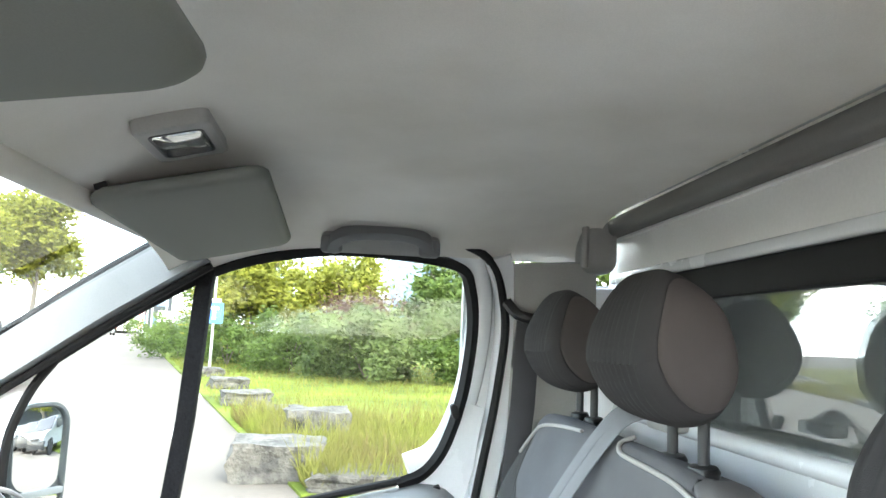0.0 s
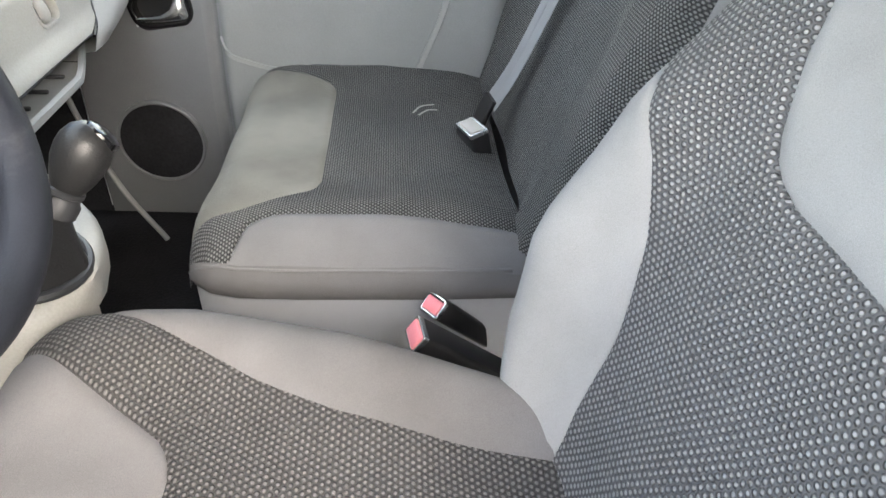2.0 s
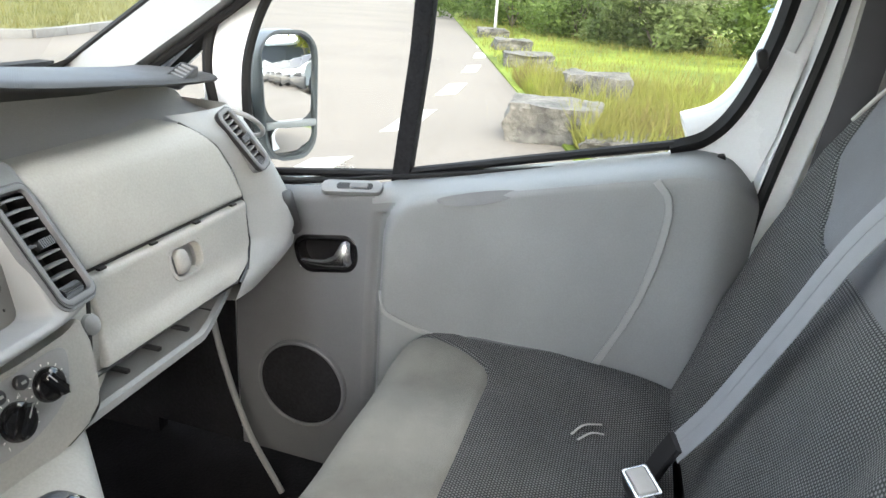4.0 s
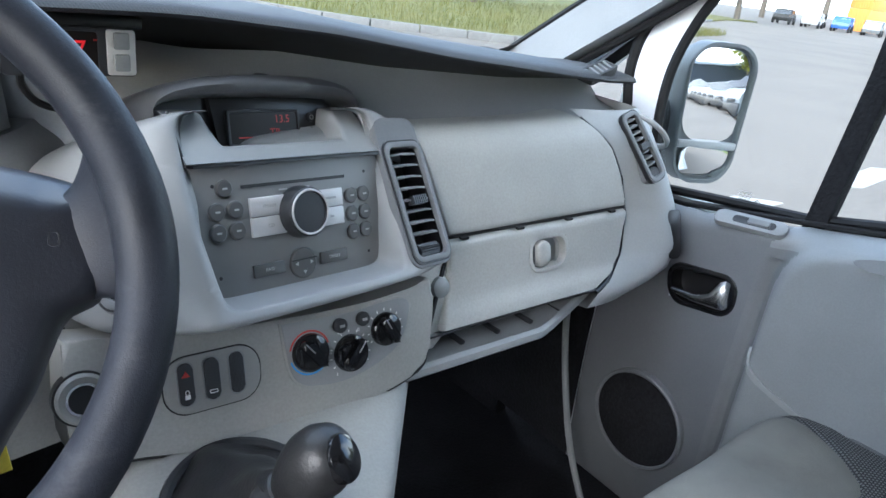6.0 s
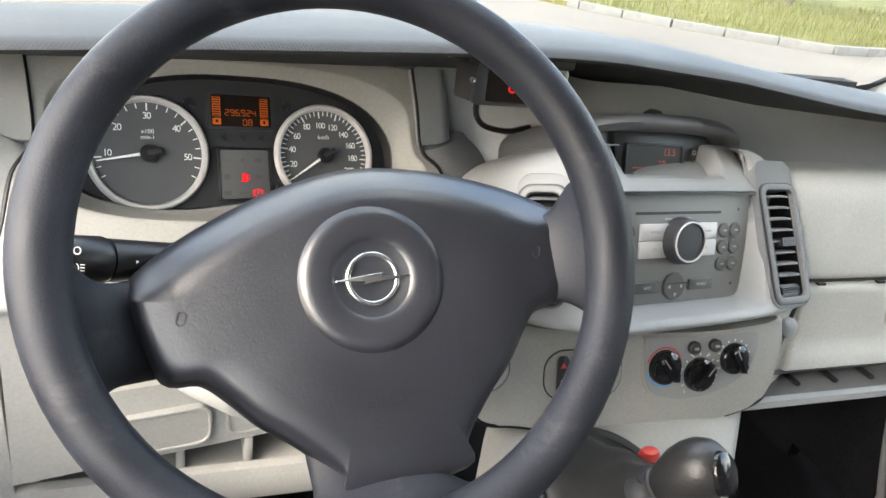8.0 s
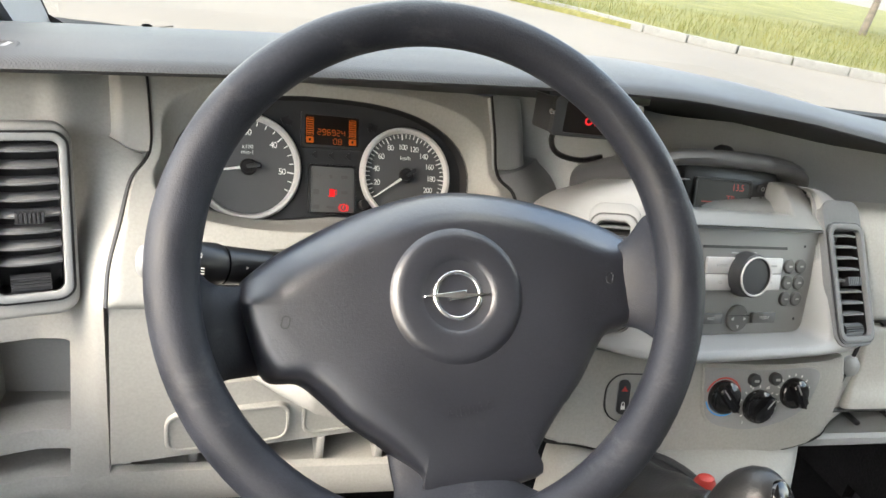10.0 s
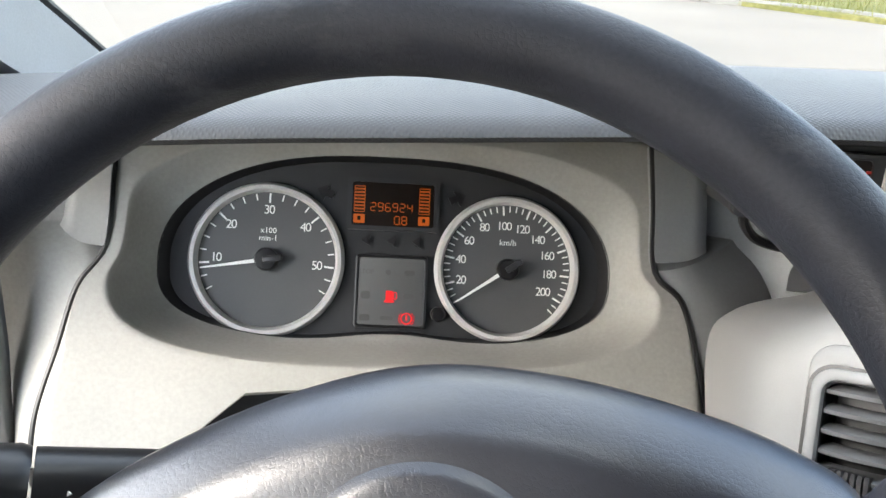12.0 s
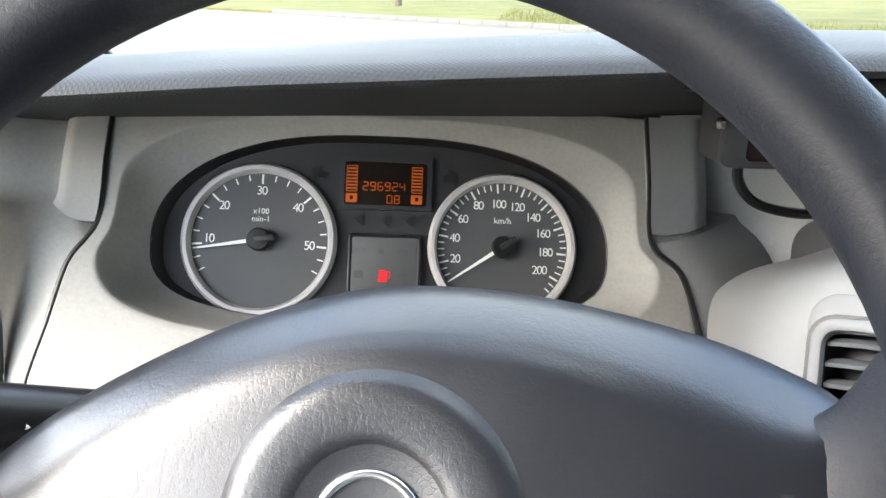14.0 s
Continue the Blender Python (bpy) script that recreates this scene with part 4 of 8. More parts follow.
def pad_section(x):
    y, z = lerp(EDGE_Y, x), lerp(EDGE_Z, x)
    return [Vector((x, y + dy, z + dz)) for dy, dz in
            ((0.050, 0.0), (0.020, -0.003), (0.004, -0.003), (-0.001, 0.001), (0.003, 0.006), (0.014, 0.009),
             (0.045, 0.012), (0.10, 0.013), (0.16, 0.011), (0.24, -0.002), (0.34, -0.03), (0.46, -0.07), (0.46, -0.11), (0.2, -0.055), (0.10, -0.015))]


part("top_pad", loft([pad_section(x) for x in span(-0.82, 0.745, 54)]), PAD, dash, "dark grey grained top pad", angle=60)


# ---- passenger side: shelf, upper lid, glovebox, end piece ----
def shelf(x):
    # deep ledge before the passenger, drawing back to a plain rear wall behind the console
    k = max(0.0, min(1.0, (0.03 - x) / 0.16))
    k = k * k * (3 - 2 * k)
    deep = ((0.44, 1.250), (0.425, 1.225), (0.40, 1.205), (0.355, 1.192), (0.315, 1.185), (0.295, 1.176), (0.29, 1.10), (0.50, 1.08))
    back = ((0.50, 1.262), (0.488, 1.235), (0.478, 1.210), (0.468, 1.190), (0.458, 1.170), (0.450, 1.150), (0.440, 1.10), (0.50, 1.08))
    return [Vector((x, (a + (c - a) * k) + 0.03 * max(0, x - 0.3), (b + (d - b) * k) - 0.05 * max(0, x - 0.45))) for (a, b), (c, d) in zip(deep, back)]


part("shelf", loft([shelf(x) for x in span(-0.20, 0.72, 40)]), GREY_COOL, dash, "hollow storage shelf under the pad", angle=50)


def panel(name, prof, x0, x1, mat, label, nx=26, edge=0.004, thick=0.03, hole=None):
    """A slab with a curved section, its left and right ends given per section point, softly rounded at the rim."""
    n = len(prof)

    def f(u, v):
        k = v * (n - 1)
        i = min(int(k), n - 2)
        t = k - i
        y = prof[i][0] + (prof[i + 1][0] - prof[i][0]) * t
        z = prof[i][1] + (prof[i + 1][1] - prof[i][1]) * t
        a = x0(z)
        b = x1(z)
        x = a + (b - a) * u
        d = min(x - a, b - x, v * 0.10, (1 - v) * 0.10)
        return (x, y + (0.006 * max(0, 1 - d / edge) ** 2 if d < edge else 0), z)
    us = [0, 0.004, 0.008, 0.014] + span(0.03, 0.97, nx) + [0.986, 0.992, 0.996, 1]
    vs = [0, 0.01, 0.02, 0.04] + span(0.08, 0.92, 16) + [0.96, 0.98, 0.99, 1]
    bm = sheet(f, us, vs)
    if hole:
        punch(bm, *hole)
    return part(name, skirt(bm, (0, thick, 0)), mat, dash, label, angle=60)


def smooth_prof(ctrl, n=6):
    return [(p[0], p[1]) for p in curve_pts([(a, b, 0) for a, b in ctrl], n)]


def left_edge(z):
    return 0.222 + (1.185 - z) * 0.30


END_L = [(0.925, 0.520, 0.203), (0.945, 0.545, 0.205), (0.958, 0.573, 0.209), (0.992, 0.612, 0.227), (1.052, 0.629, 0.247), (1.107, 0.618, 0.260), (1.146, 0.600, 0.273), (1.167, 0.578, 0.286), (1.185, 0.557, 0.308), (1.215, 0.52, 0.36)]
END_R = [(0.925, 0.66, 0.235), (0.945, 0.690, 0.212), (0.965, 0.708, 0.198), (1.00, 0.722, 0.198), (1.06, 0.721, 0.220), (1.115, 0.715, 0.250), (1.17, 0.706, 0.288), (1.215, 0.70, 0.34)]


def right_edge(z):
    return lerp([(q[0], q[1] - 0.005) for q in END_L], z)


panel("upper_lid", smooth_prof([(0.325, 1.188), (0.298, 1.183), (0.277, 1.165), (0.262, 1.125), (0.249, 1.085), (0.243, 1.0605)]), left_edge, right_edge, SHELL, "smooth pale grey airbag cover")
m = axes((0.443, 0.2312, 1.017), (1, 0.03, -0.02), (0, -0.96, 0.28))
panel("glovebox_lid", smooth_prof([(0.240, 1.0555), (0.232, 1.02), (0.222, 0.985), (0.2095, 0.966), (0.203, 0.953)]),
      lambda z: 0.258 - max(0, 1.0 - z) * 0.45, lambda z: lerp([(q[0], q[1] - 0.006) for q in END_L], z) - max(0, 0.97 - z) * 2.0, SHELL, "pale grey glovebox lid", hole=(m, 0.070, 0.042))
part("latch_recess", band(rrect(0.080, 0.052, 0.020, 6), rrect(0.068, 0.040, 0.015, 6), -0.016, 0.0012, 0.001), SHELL, dash, "rounded lip of the latch recess", m)
# well greyer than the lid: the recess's shadow is put into its colour
part("latch_well", loft([[Vector((x * k, y * k, z)) for x, y in rrect(0.072, 0.044, 0.016, 6)] for k, z in ((1.0, -0.004), (0.96, -0.011), (0.86, -0.0155), (0.3, -0.017), (0.01, -0.017))], True, False), HOUSING, dash, "latch recess, darker grey painted in for its shadow", m)
part("latch", loft([[Vector((-0.012 + x * k, y * k, z)) for x, y in rrect(0.030, 0.036, 0.013, 6)] for k, z in ((1.0, -0.016), (1.0, -0.002), (0.94, 0.0015), (0.80, 0.0035), (0.4, 0.0045), (0.02, 0.0045))], True, False), SHELL, dash, "rounded glovebox latch", m)
part("latch_edge", prism(rrect(0.005, 0.028, 0.002, 4, -0.0295), -0.010, -0.001, 0.001), BLACK, dash, "", m)
for k in range(4):
    part("tab", box(0.012, 0.006, 0.003, at=(0.285 + 0.10 * k, 0.2415, 1.058)), BLACK, dash)

rim_r = [(q[1] - 0.003, q[2] + 0.004, q[0]) for q in END_L[1:9]]
for pts in ([(0.255, 0.252, 1.058), (0.625, 0.252, 1.058)], [(0.218, 0.30, 1.186), (0.262, 0.245, 1.04), (0.215, 0.21, 0.945)], rim_r, [(0.545, 0.213, 0.947), (0.455, 0.215, 0.948), (0.215, 0.213, 0.947)]):
    part("lid_gap", tube(pts, 0.0035, 6), BLACK, dash)

# right end piece with vent and pocket
def end_skin(u, z):
    a = Vector((lerp([(q[0], q[1]) for q in END_L], z), lerp([(q[0], q[2]) for q in END_L], z), z))
    b = Vector((lerp([(q[0], q[1]) for q in END_R], z), lerp([(q[0], q[2]) for q in END_R], z), z))
    if u > 1:
        return b + Vector((0.012 * (1 - (2 - u) ** 2), 0.10 * (u - 1) ** 1.3, 0))
    p = a.lerp(b, u)
    p.y -= 0.020 * 4 * u * (1 - u) * (0.5 + 0.5 * u)
    return p


EV = axes((0.652, 0.2575, 1.150), (1, 0.0, 0.0), (-0.05, -0.84, 0.54)) @ pose(0, 0, 0.0, 0, 0, 17)
part("end_panel", punch(sheet(end_skin, span(0, 1, 20) + span(1.05, 2, 8), span(0.925, 1.196, 34)), EV, 0.032, 0.105, 0.03), GREY_COOL, dash, "curved pale grey dash end", angle=70)
part("end_underside", sheet(lambda u, v: tuple(end_skin(u, 0.925) + Vector((0, 0.08 * v, -0.012 * v))), span(0, 1, 12), span(0, 1, 4)), GREY_COOL, dash)
part("pocket", prism(rrect(0.030, 0.078, 0.008, 5, taper=0.9), -0.02, 0.003, 0.001), BLACK, dash, "dark open end pocket", axes((0.706, 0.2015, 1.018), (0.88, -0.10, 0.0), (-0.15, -0.94, 0.30)))
part("cup_ring", tube([(0.700 + 0.034 * math.cos(a), 0.288 + 0.034 * math.sin(a), 1.165 - 0.026 * math.cos(a)) for a in span(0, 2 * math.pi, 28)[:-1]], 0.0045, 8, True), GREY_COOL, dash, "round folding cup holder")


def air_vent(root, m, w, h, n, taper=1.0, skew=0.0, frame=SILVER, wheel=True, depth=0.030):
    """Louvred outlet: bezel, dark duct, curved slats and a thumbwheel."""
    vent = part("vent", band(rrect(w + 0.013, h + 0.014, 0.013, 6, taper=taper, skew=skew), rrect(w, h, 0.008, 6, taper=taper, skew=skew), -depth, 0.0032, 0.0018), frame, root, "louvred air outlet", m)
    part("vent_gap", band(rrect(w + 0.017, h + 0.018, 0.0145, 6, taper=taper, skew=skew), rrect(w + 0.010, h + 0.011, 0.012, 6, taper=taper, skew=skew), -0.006, 0.0012), BLACK, vent, "", m)
    part("duct", join(prism(rrect(w + 0.006, h + 0.006, 0.008, 6, taper=taper, skew=skew), -depth - 0.004, -depth), band(rrect(w + 0.004, h + 0.004, 0.008, 6, taper=taper, skew=skew), rrect(w - 0.001, h - 0.001, 0.008, 6, taper=taper, skew=skew), -depth, -0.003)), BLACK, vent, "black duct behind the slats", m)
    hh = h * (0.84 if wheel else 0.96)
    for k in range(n):
        y = h / 2 - hh * (k + 0.6) / n
        f = 0.5 - y / h
        ww = w * (1 + (taper - 1) * f) * 0.97
        sec = [[(x * ww / 2 + skew * f, y + 0.002 + a, b + 0.006 * (1 - x * x)) for a, b in ((0.0030, -0.0190), (0.0016, -0.0100), (-0.0010, -0.0030), (-0.0032, -0.0036), (-0.0010, -0.0110), (0.0012, -0.0190))] for x in span(-1, 1, 10)]
        part("slat", loft(sec), SLAT, vent, "", m)
    kn = h / 2 - hh * (n // 2 + 0.6) / n
    f = 0.5 - kn / h
    part("slider", join(*[box(0.0022, 0.010, 0.010, at=(skew * f + 0.0034 * (k - 3), kn - 0.001, 0.001)) for k in range(7)]), DARK, vent, "", m)
    if wheel:
        f = 0.93
        wm = m @ pose(skew * f, -h / 2 + h * 0.060, -0.008, 0, 90, 0)
        teeth = [((0.0085 if k % 2 else 0.0072) * math.cos(2 * math.pi * k / 40), (0.0085 if k % 2 else 0.0072) * math.sin(2 * math.pi * k / 40)) for k in range(40)]
        part("thumbwheel", prism(teeth, -w * 0.33, w * 0.33, 0.0015), DARK, vent, "ribbed thumbwheel", wm)
    return vent


air_vent(dash, EV @ pose(0, 0, 0.001), 0.028, 0.100, 8, frame=PILLAR)

# lower tray and underside
def tray(x):
    s = max(0, x - 0.42)
    return [Vector((x, y + 0.5 * s * 0.6, z + s * 0.12)) for y, z in ((0.192, 0.918), (0.190, 0.910), (0.197, 0.903), (0.36, 0.905), (0.36, 0.913), (0.203, 0.912), (0.200, 0.920))]


part("lower_tray", loft([tray(x) for x in span(0.175, 0.655, 16)]), GREY_COOL, dash, "open ribbed tray under the glovebox")
for k in range(5):
    part("tray_rib", box(0.008, 0.13, 0.006, 0.002, at=(0.225 + 0.065 * k, 0.285, 0.917)), DARK, dash)
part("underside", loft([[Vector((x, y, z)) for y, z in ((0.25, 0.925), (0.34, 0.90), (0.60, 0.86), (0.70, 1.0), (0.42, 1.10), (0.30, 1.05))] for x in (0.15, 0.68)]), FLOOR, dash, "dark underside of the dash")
# ---- centre console ----
CON = axes((0.0441, 0.2320, 1.1138), (0.98879, 0.1432, -0.0423), (0.14931, -0.94498, 0.29106))


def con_z(x, y, z=0.0):
    """Front of the surround: it stands ever prouder of the radio downwards, and its left wing sweeps back."""
    wing = max(0.0, -0.130 - x)
    return z + 0.021 - 0.29 * y - 1.15 * wing + 0.9 * wing * max(0.0, 0.012 - wing) - 12.0 * max(0.0, x - 0.176) ** 2


def con_outline():
    ctrl = [(0.0, 0.113), (0.06, 0.113), (0.114, 0.113), (0.145, 0.103), (0.168, 0.086), (0.183, 0.050), (0.190, 0.003), (0.187, -0.043), (0.176, -0.064), (0.158, -0.0725), (0.100, -0.0775),
            (0.0, -0.0795), (-0.10, -0.0795), (-0.16, -0.078), (-0.190, -0.072), (-0.200, -0.055), (-0.203, 0.0), (-0.201, 0.055), (-0.190, 0.078), (-0.165, 0.095), (-0.115, 0.111), (-0.06, 0.113)]
    return [(p.x, p.y) for p in curve_pts([(x, y, 0) for x, y in ctrl + ctrl[:1]], 5)[:-1]]


def con_inner(grow=0.0):
    """The radio's opening, a little narrower towards its foot, open upwards into the display housing."""
    rr = []
    for x, y in con_outline():
        top = 0.112 if y > 0 else 0.066
        a = math.atan2(y / top, x / 0.114)
        c, q = math.cos(a), math.sin(a)
        k = (abs(c) ** 14 + abs(q) ** 14) ** (-1 / 14)
        v = top * q * k
        hw = (0.1155 if x > 0 else 0.1175) - 0.006 * max(0, -v / 0.066)
        rr.append(((hw + grow) * c * k, v + (grow * q * k if y < 0 else 0)))
    return rr


o, i = con_outline(), con_inner()
back = con_inner(-0.006)
secs = [[Vector((x * 0.97, y * 0.97, min(-0.12, con_z(x, y, -0.08)))) for x, y in o], [Vector((x * 0.99, y * 0.99, con_z(x, y, -0.045))) for x, y in o], [Vector((x, y, con_z(x, y, -0.016))) for x, y in o]]
for t, z in ((0.03, -0.007), (0.09, -0.002), (0.2, 0.0), (0.5, 0.001), (0.85, 0.0), (0.95, -0.001), (0.985, -0.003), (1.0, -0.006)):
    secs.append([Vector((a[0] + (b[0] - a[0]) * t, a[1] + (b[1] - a[1]) * t, con_z(a[0] + (b[0] - a[0]) * t, a[1] + (b[1] - a[1]) * t, z))) for a, b in zip(o, i)])
secs.append([Vector((x, y, min(0.004, con_z(x, y, -0.008)))) for x, y in back])
secs.append([Vector((x, y, -0.012)) for x, y in back])
VR = CON @ pose(0.1510, 0.0050, con_z(0.151, 0.005), -16.2, 3, 0)
VL = CON @ pose(-0.1665, 0.0085, con_z(-0.1665, 0.0085), -15, -47, 4)
bm = loft(secs, True, False)
bmesh.ops.delete(bm, geom=[f for f in bm.faces if f.calc_center_median().y > 0.1085 and abs(f.calc_center_median().x) < 0.084], context="FACES")
punch(bm, CON.inverted() @ VR, 0.055, 0.133, 0.02)
part("console_bezel", punch(bm, CON.inverted() @ VL, 0.040, 0.112, 0.014), BEZEL, dash, "satin grey console surround", CON, angle=60)
part("console_back", prism([(x * 0.80, y * 0.9) for x, y in o], -0.13, -0.075), BLACK, dash, "", CON)
# right outlet with a shallow pocket above it, its shade painted as a dark flush band; left outlet turned to the driver
part("vent_cheek", band(rrect(0.068, 0.176, 0.016, 6, -0.001, 0.0115, taper=1.04), rrect(0.057, 0.135, 0.010, 6), -0.02, 0.0008, 0.0005), PILLAR, dash, "dark band painting the shaded pocket round the outlet", VR)
air_vent(dash, VR @ pose(0, -0.0005, 0.0015), 0.050, 0.1275, 8, frame=PILLAR)
part("vent_cheek", band(rrect(0.056, 0.140, 0.016, 6, 0, 0.004), rrect(0.043, 0.115, 0.010, 6), -0.02, 0.0035, 0.003), BEZEL, dash, "", VL)
air_vent(dash, VL @ pose(0, -0.001, 0.004), 0.036, 0.108, 8, frame=BEZEL)


# display housing and hood above the radio
def housing(u):
    # the face slopes back; between the cheeks it opens into a recess for the display
    k = 1 / (1 + math.exp(-(u + 0.0735) / 0.0014)) * 1 / (1 + math.exp((u - 0.080) / 0.0014))
    out = ((0.0650, 0.0045), (0.0665, 0.0015), (0.074, -0.0050), (0.082, -0.0113), (0.098, -0.0240), (0.112, -0.0350), (0.116, -0.045), (0.118, -0.10))
    ins = ((0.0650, 0.0045), (0.0665, 0.0015), (0.074, -0.0050), (0.0775, -0.0085), (0.0790, -0.012), (0.0795, -0.030), (0.0800, -0.057), (0.118, -0.10))
    return [CON @ Vector((u * (1 + 0.25 * max(0.0, 0.072 - a[0]) - 0.02 * (a[0] > 0.1)), a[0] + (b[0] - a[0]) * k, a[1] + (b[1] - a[1]) * k)) for a, b in zip(out, ins)]


us = span(-0.1165, -0.080, 8) + span(-0.0785, -0.0685, 10) + span(-0.064, 0.070, 12) + span(0.075, 0.085, 10) + span(0.088, 0.1145, 6)
part("display_housing", skirt(loft([housing(u) for u in us], False, False), CON.to_3x3() @ Vector((0, 0, -0.05))), HOUSING, dash, "grey display housing", angle=40)
part("gap_line", box(0.224, 0.0030, 0.02, at=(0.0, 0.0625, -0.0045)), BLACK, dash, "", CON)
for sx in (-1, 1):
    part("gap_line", tube([(sx * 0.1160, 0.062, con_z(0, 0.062, -0.003)), (sx * 0.1160 + 0.001, 0.113, con_z(0, 0.113, -0.012))], 0.0014, 6), BLACK, dash, "", CON)
hood = []
for t in span(0, 1, 40):
    a = math.pi * t
    c, q = math.cos(a), math.sin(a)
    x = 0.001 - 0.1245 * math.copysign(abs(c) ** 0.75, c)
    y = 0.1065 + 0.0420 * q ** 0.55
    th = 0.003 + 0.0165 * q ** 0.7
    zf = -0.022 - 0.016 * (1 - q)
    hood.append([CON @ Vector((x * w, y - d, z)) for d, z, w in ((0.016, -0.17, 1.08), (0.004, -0.10, 1.05), (0.0, zf - 0.030, 1.02), (0.0005, zf - 0.008, 1.0), (th * 0.18, zf - 0.001, 0.995), (th * 0.5, zf + 0.002, 0.99), (th * 0.85, zf - 0.001, 0.985), (th, zf - 0.008, 0.98), (th, zf - 0.05, 0.98), (th + 0.002, -0.13, 0.98))])
part("display_hood", loft(hood), HOODMAT, dash, "dark curved hood over the display", angle=50)
part("hood_back", prism([(0.001 - 0.122 * math.cos(math.pi * t), 0.074 + 0.068 * math.sin(math.pi * t) ** 0.6) for t in span(0, 1, 24)], -0.115, -0.0640), BLACK, dash, "", CON)
part("hood_stub", lathe([(0.014, 0.0), (0.013, 0.008), (0.007, 0.013), (0.0, 0.014)], 20), DARK, dash, "", CON @ pose(0.030, 0.143, -0.085, -75))
disp = part("clock_display", prism([(-0.052, 0.128), (0.094, 0.128), (0.094, 0.0800), (-0.045, 0.0800)], -0.064, -0.0575, 0.001), BLACK, dash, "dark display with faint red segments", CON)
part("display_window", prism(rrect(0.084, 0.032, 0.002, 3, 0.009, 0.0970), -0.059, -0.0553), SCREEN, disp, "", CON)
part("window_rim", band(rrect(0.090, 0.038, 0.003, 3, 0.009, 0.0970), rrect(0.083, 0.031, 0.002, 3, 0.009, 0.0970), -0.058, -0.0535, 0.0012), DARK, disp, "", CON)
DISP = CON @ pose(0, 0, -0.0551)
for string, size, x, y in (("13.5", 0.0115, 0.032, 0.1055), ("TR", 0.0115, 0.022, 0.0915)):
    text(string, size, LED_DIM, disp, DISP @ pose(x, y, 0), "segments")
part("segments", box(0.022, 0.0012, 0.0003, at=(-0.012, 0.0875, 0)), LED_DIM, disp, "", DISP)
for x, y in ((0.0705, 0.1065), (0.0712, 0.0915)):
    part("display_button", lathe([(0.0, 0.004), (0.0045, 0.0035), (0.0055, 0.0)], 16), DARK, disp, "", CON @ pose(x, y, -0.0578))
    part("button_print", band(oval(0.0028, 0.0028, 14), oval(0.0018, 0.0018, 14), 0, 0.0003), PRINT_DIM, disp, "", CON @ pose(x, y, -0.0537))

# climate controls, switches, lower fascia
CLI = axes((0.092, 0.1965, 0.980), (1, 0.01, -0.015), (-0.02, -0.95, 0.3))
low = curve_pts([(-0.275, 0.062, 0), (-0.15, 0.045, 0), (0.0, 0.040, 0), (0.085, 0.046, 0), (0.118, 0.050, 0), (0.110, -0.02, 0), (0.092, -0.052, 0), (0.0, -0.072, 0), (-0.10, -0.078, 0), (-0.22, -0.058, 0), (-0.275, -0.040, 0), (-0.275, 0.062, 0)], 5)[:-1]
part("lower_fascia", prism([(p.x, p.y) for p in low], -0.06, 0.0, 0.006, 3), SHELL, dash, "pale grey lower fascia", CLI)
under = [(p.x, p.y - 0.004) for p in low]
part("fascia_gap", prism(under, -0.06, -0.004), BLACK, dash, "", CLI)
dsh = curve_pts([(-0.077, 0.036, 0), (0.0, 0.034, 0), (0.074, 0.037, 0), (0.078, 0.012, 0), (0.058, -0.018, 0), (0.010, -0.036, 0), (-0.035, -0.037, 0), (-0.068, -0.022, 0), (-0.077, 0.036, 0)], 6)[:-1]
cli = thing("climate_panel", (0.092, 0.19, 0.98), "pale blue-grey heater panel with three black knobs", "control panel")
part("rim", prism([(p.x * 1.04, p.y * 1.05) for p in dsh], -0.003, 0.0012, 0.0005), SHELL, cli, "", CLI)
part("plate", prism([(p.x, p.y) for p in dsh], -0.002, 0.0022, 0.0005), GREY_COOL, cli, "", CLI)
for k, (x, y, r, turn) in enumerate(((-0.048, 0.001, 0.0205, 40), (0.0, -0.010, 0.0205, -40), (0.047, 0.007, 0.0190, 30))):
    km = CLI @ pose(x, y, 0.002)
    knob = part("knob", lathe([(r, 0.0), (r, 0.003), (r * 0.95, 0.006), (r * 0.80, 0.008), (0.0, 0.009)], 40), GLOSS, cli, "gloss black rotary knob", km)
    part("grip_bar", prism(rrect(0.011, r * 1.80, 0.005), 0.005, 0.016, 0.004, 3), GLOSS, knob, "", km @ pose(0, 0, 0, 0, 0, turn))
    part("pointer", box(0.0012, r * 0.7, 0.0006, at=(0, r * 0.5, 0.0163)), PRINT_DIM, knob, "", km @ pose(0, 0, 0, 0, 0, turn))
    if k == 0:
        for a0, a1, mt in ((15, 165, RED), (195, 330, BLUE_TAG)):
            pts = [(r * 1.16 * math.cos(radians(a)), r * 1.16 * math.sin(radians(a))) for a in span(a0, a1, 14)]
            inn = [(r * 1.07 * math.cos(radians(a)), r * 1.07 * math.sin(radians(a))) for a in span(a1, a0, 14)]
            part("scale_arc", prism(pts + inn, 0, 0.0004), mt, cli, "", km)
    else:
        for a in range(-30, 211, 24):
            part("scale_mark", box(0.0026, 0.0012, 0.0004, at=(r * 1.17, 0, 0.0004)), PRINT, cli, "", km @ pose(0, 0, 0, 0, 0, a))
for x, y in ((-0.011, 0.0225), (0.0175, 0.0245)):
    part("push_button", lathe([(0.0078, 0.0), (0.0078, 0.005), (0.0065, 0.0065), (0.0, 0.007)], 24), DARK, cli, "small round push button", CLI @ pose(x, y, 0.002))
    part("button_print", box(0.006, 0.003, 0.0004), PRINT_DIM, cli, "", CLI @ pose(x, y, 0.0093))
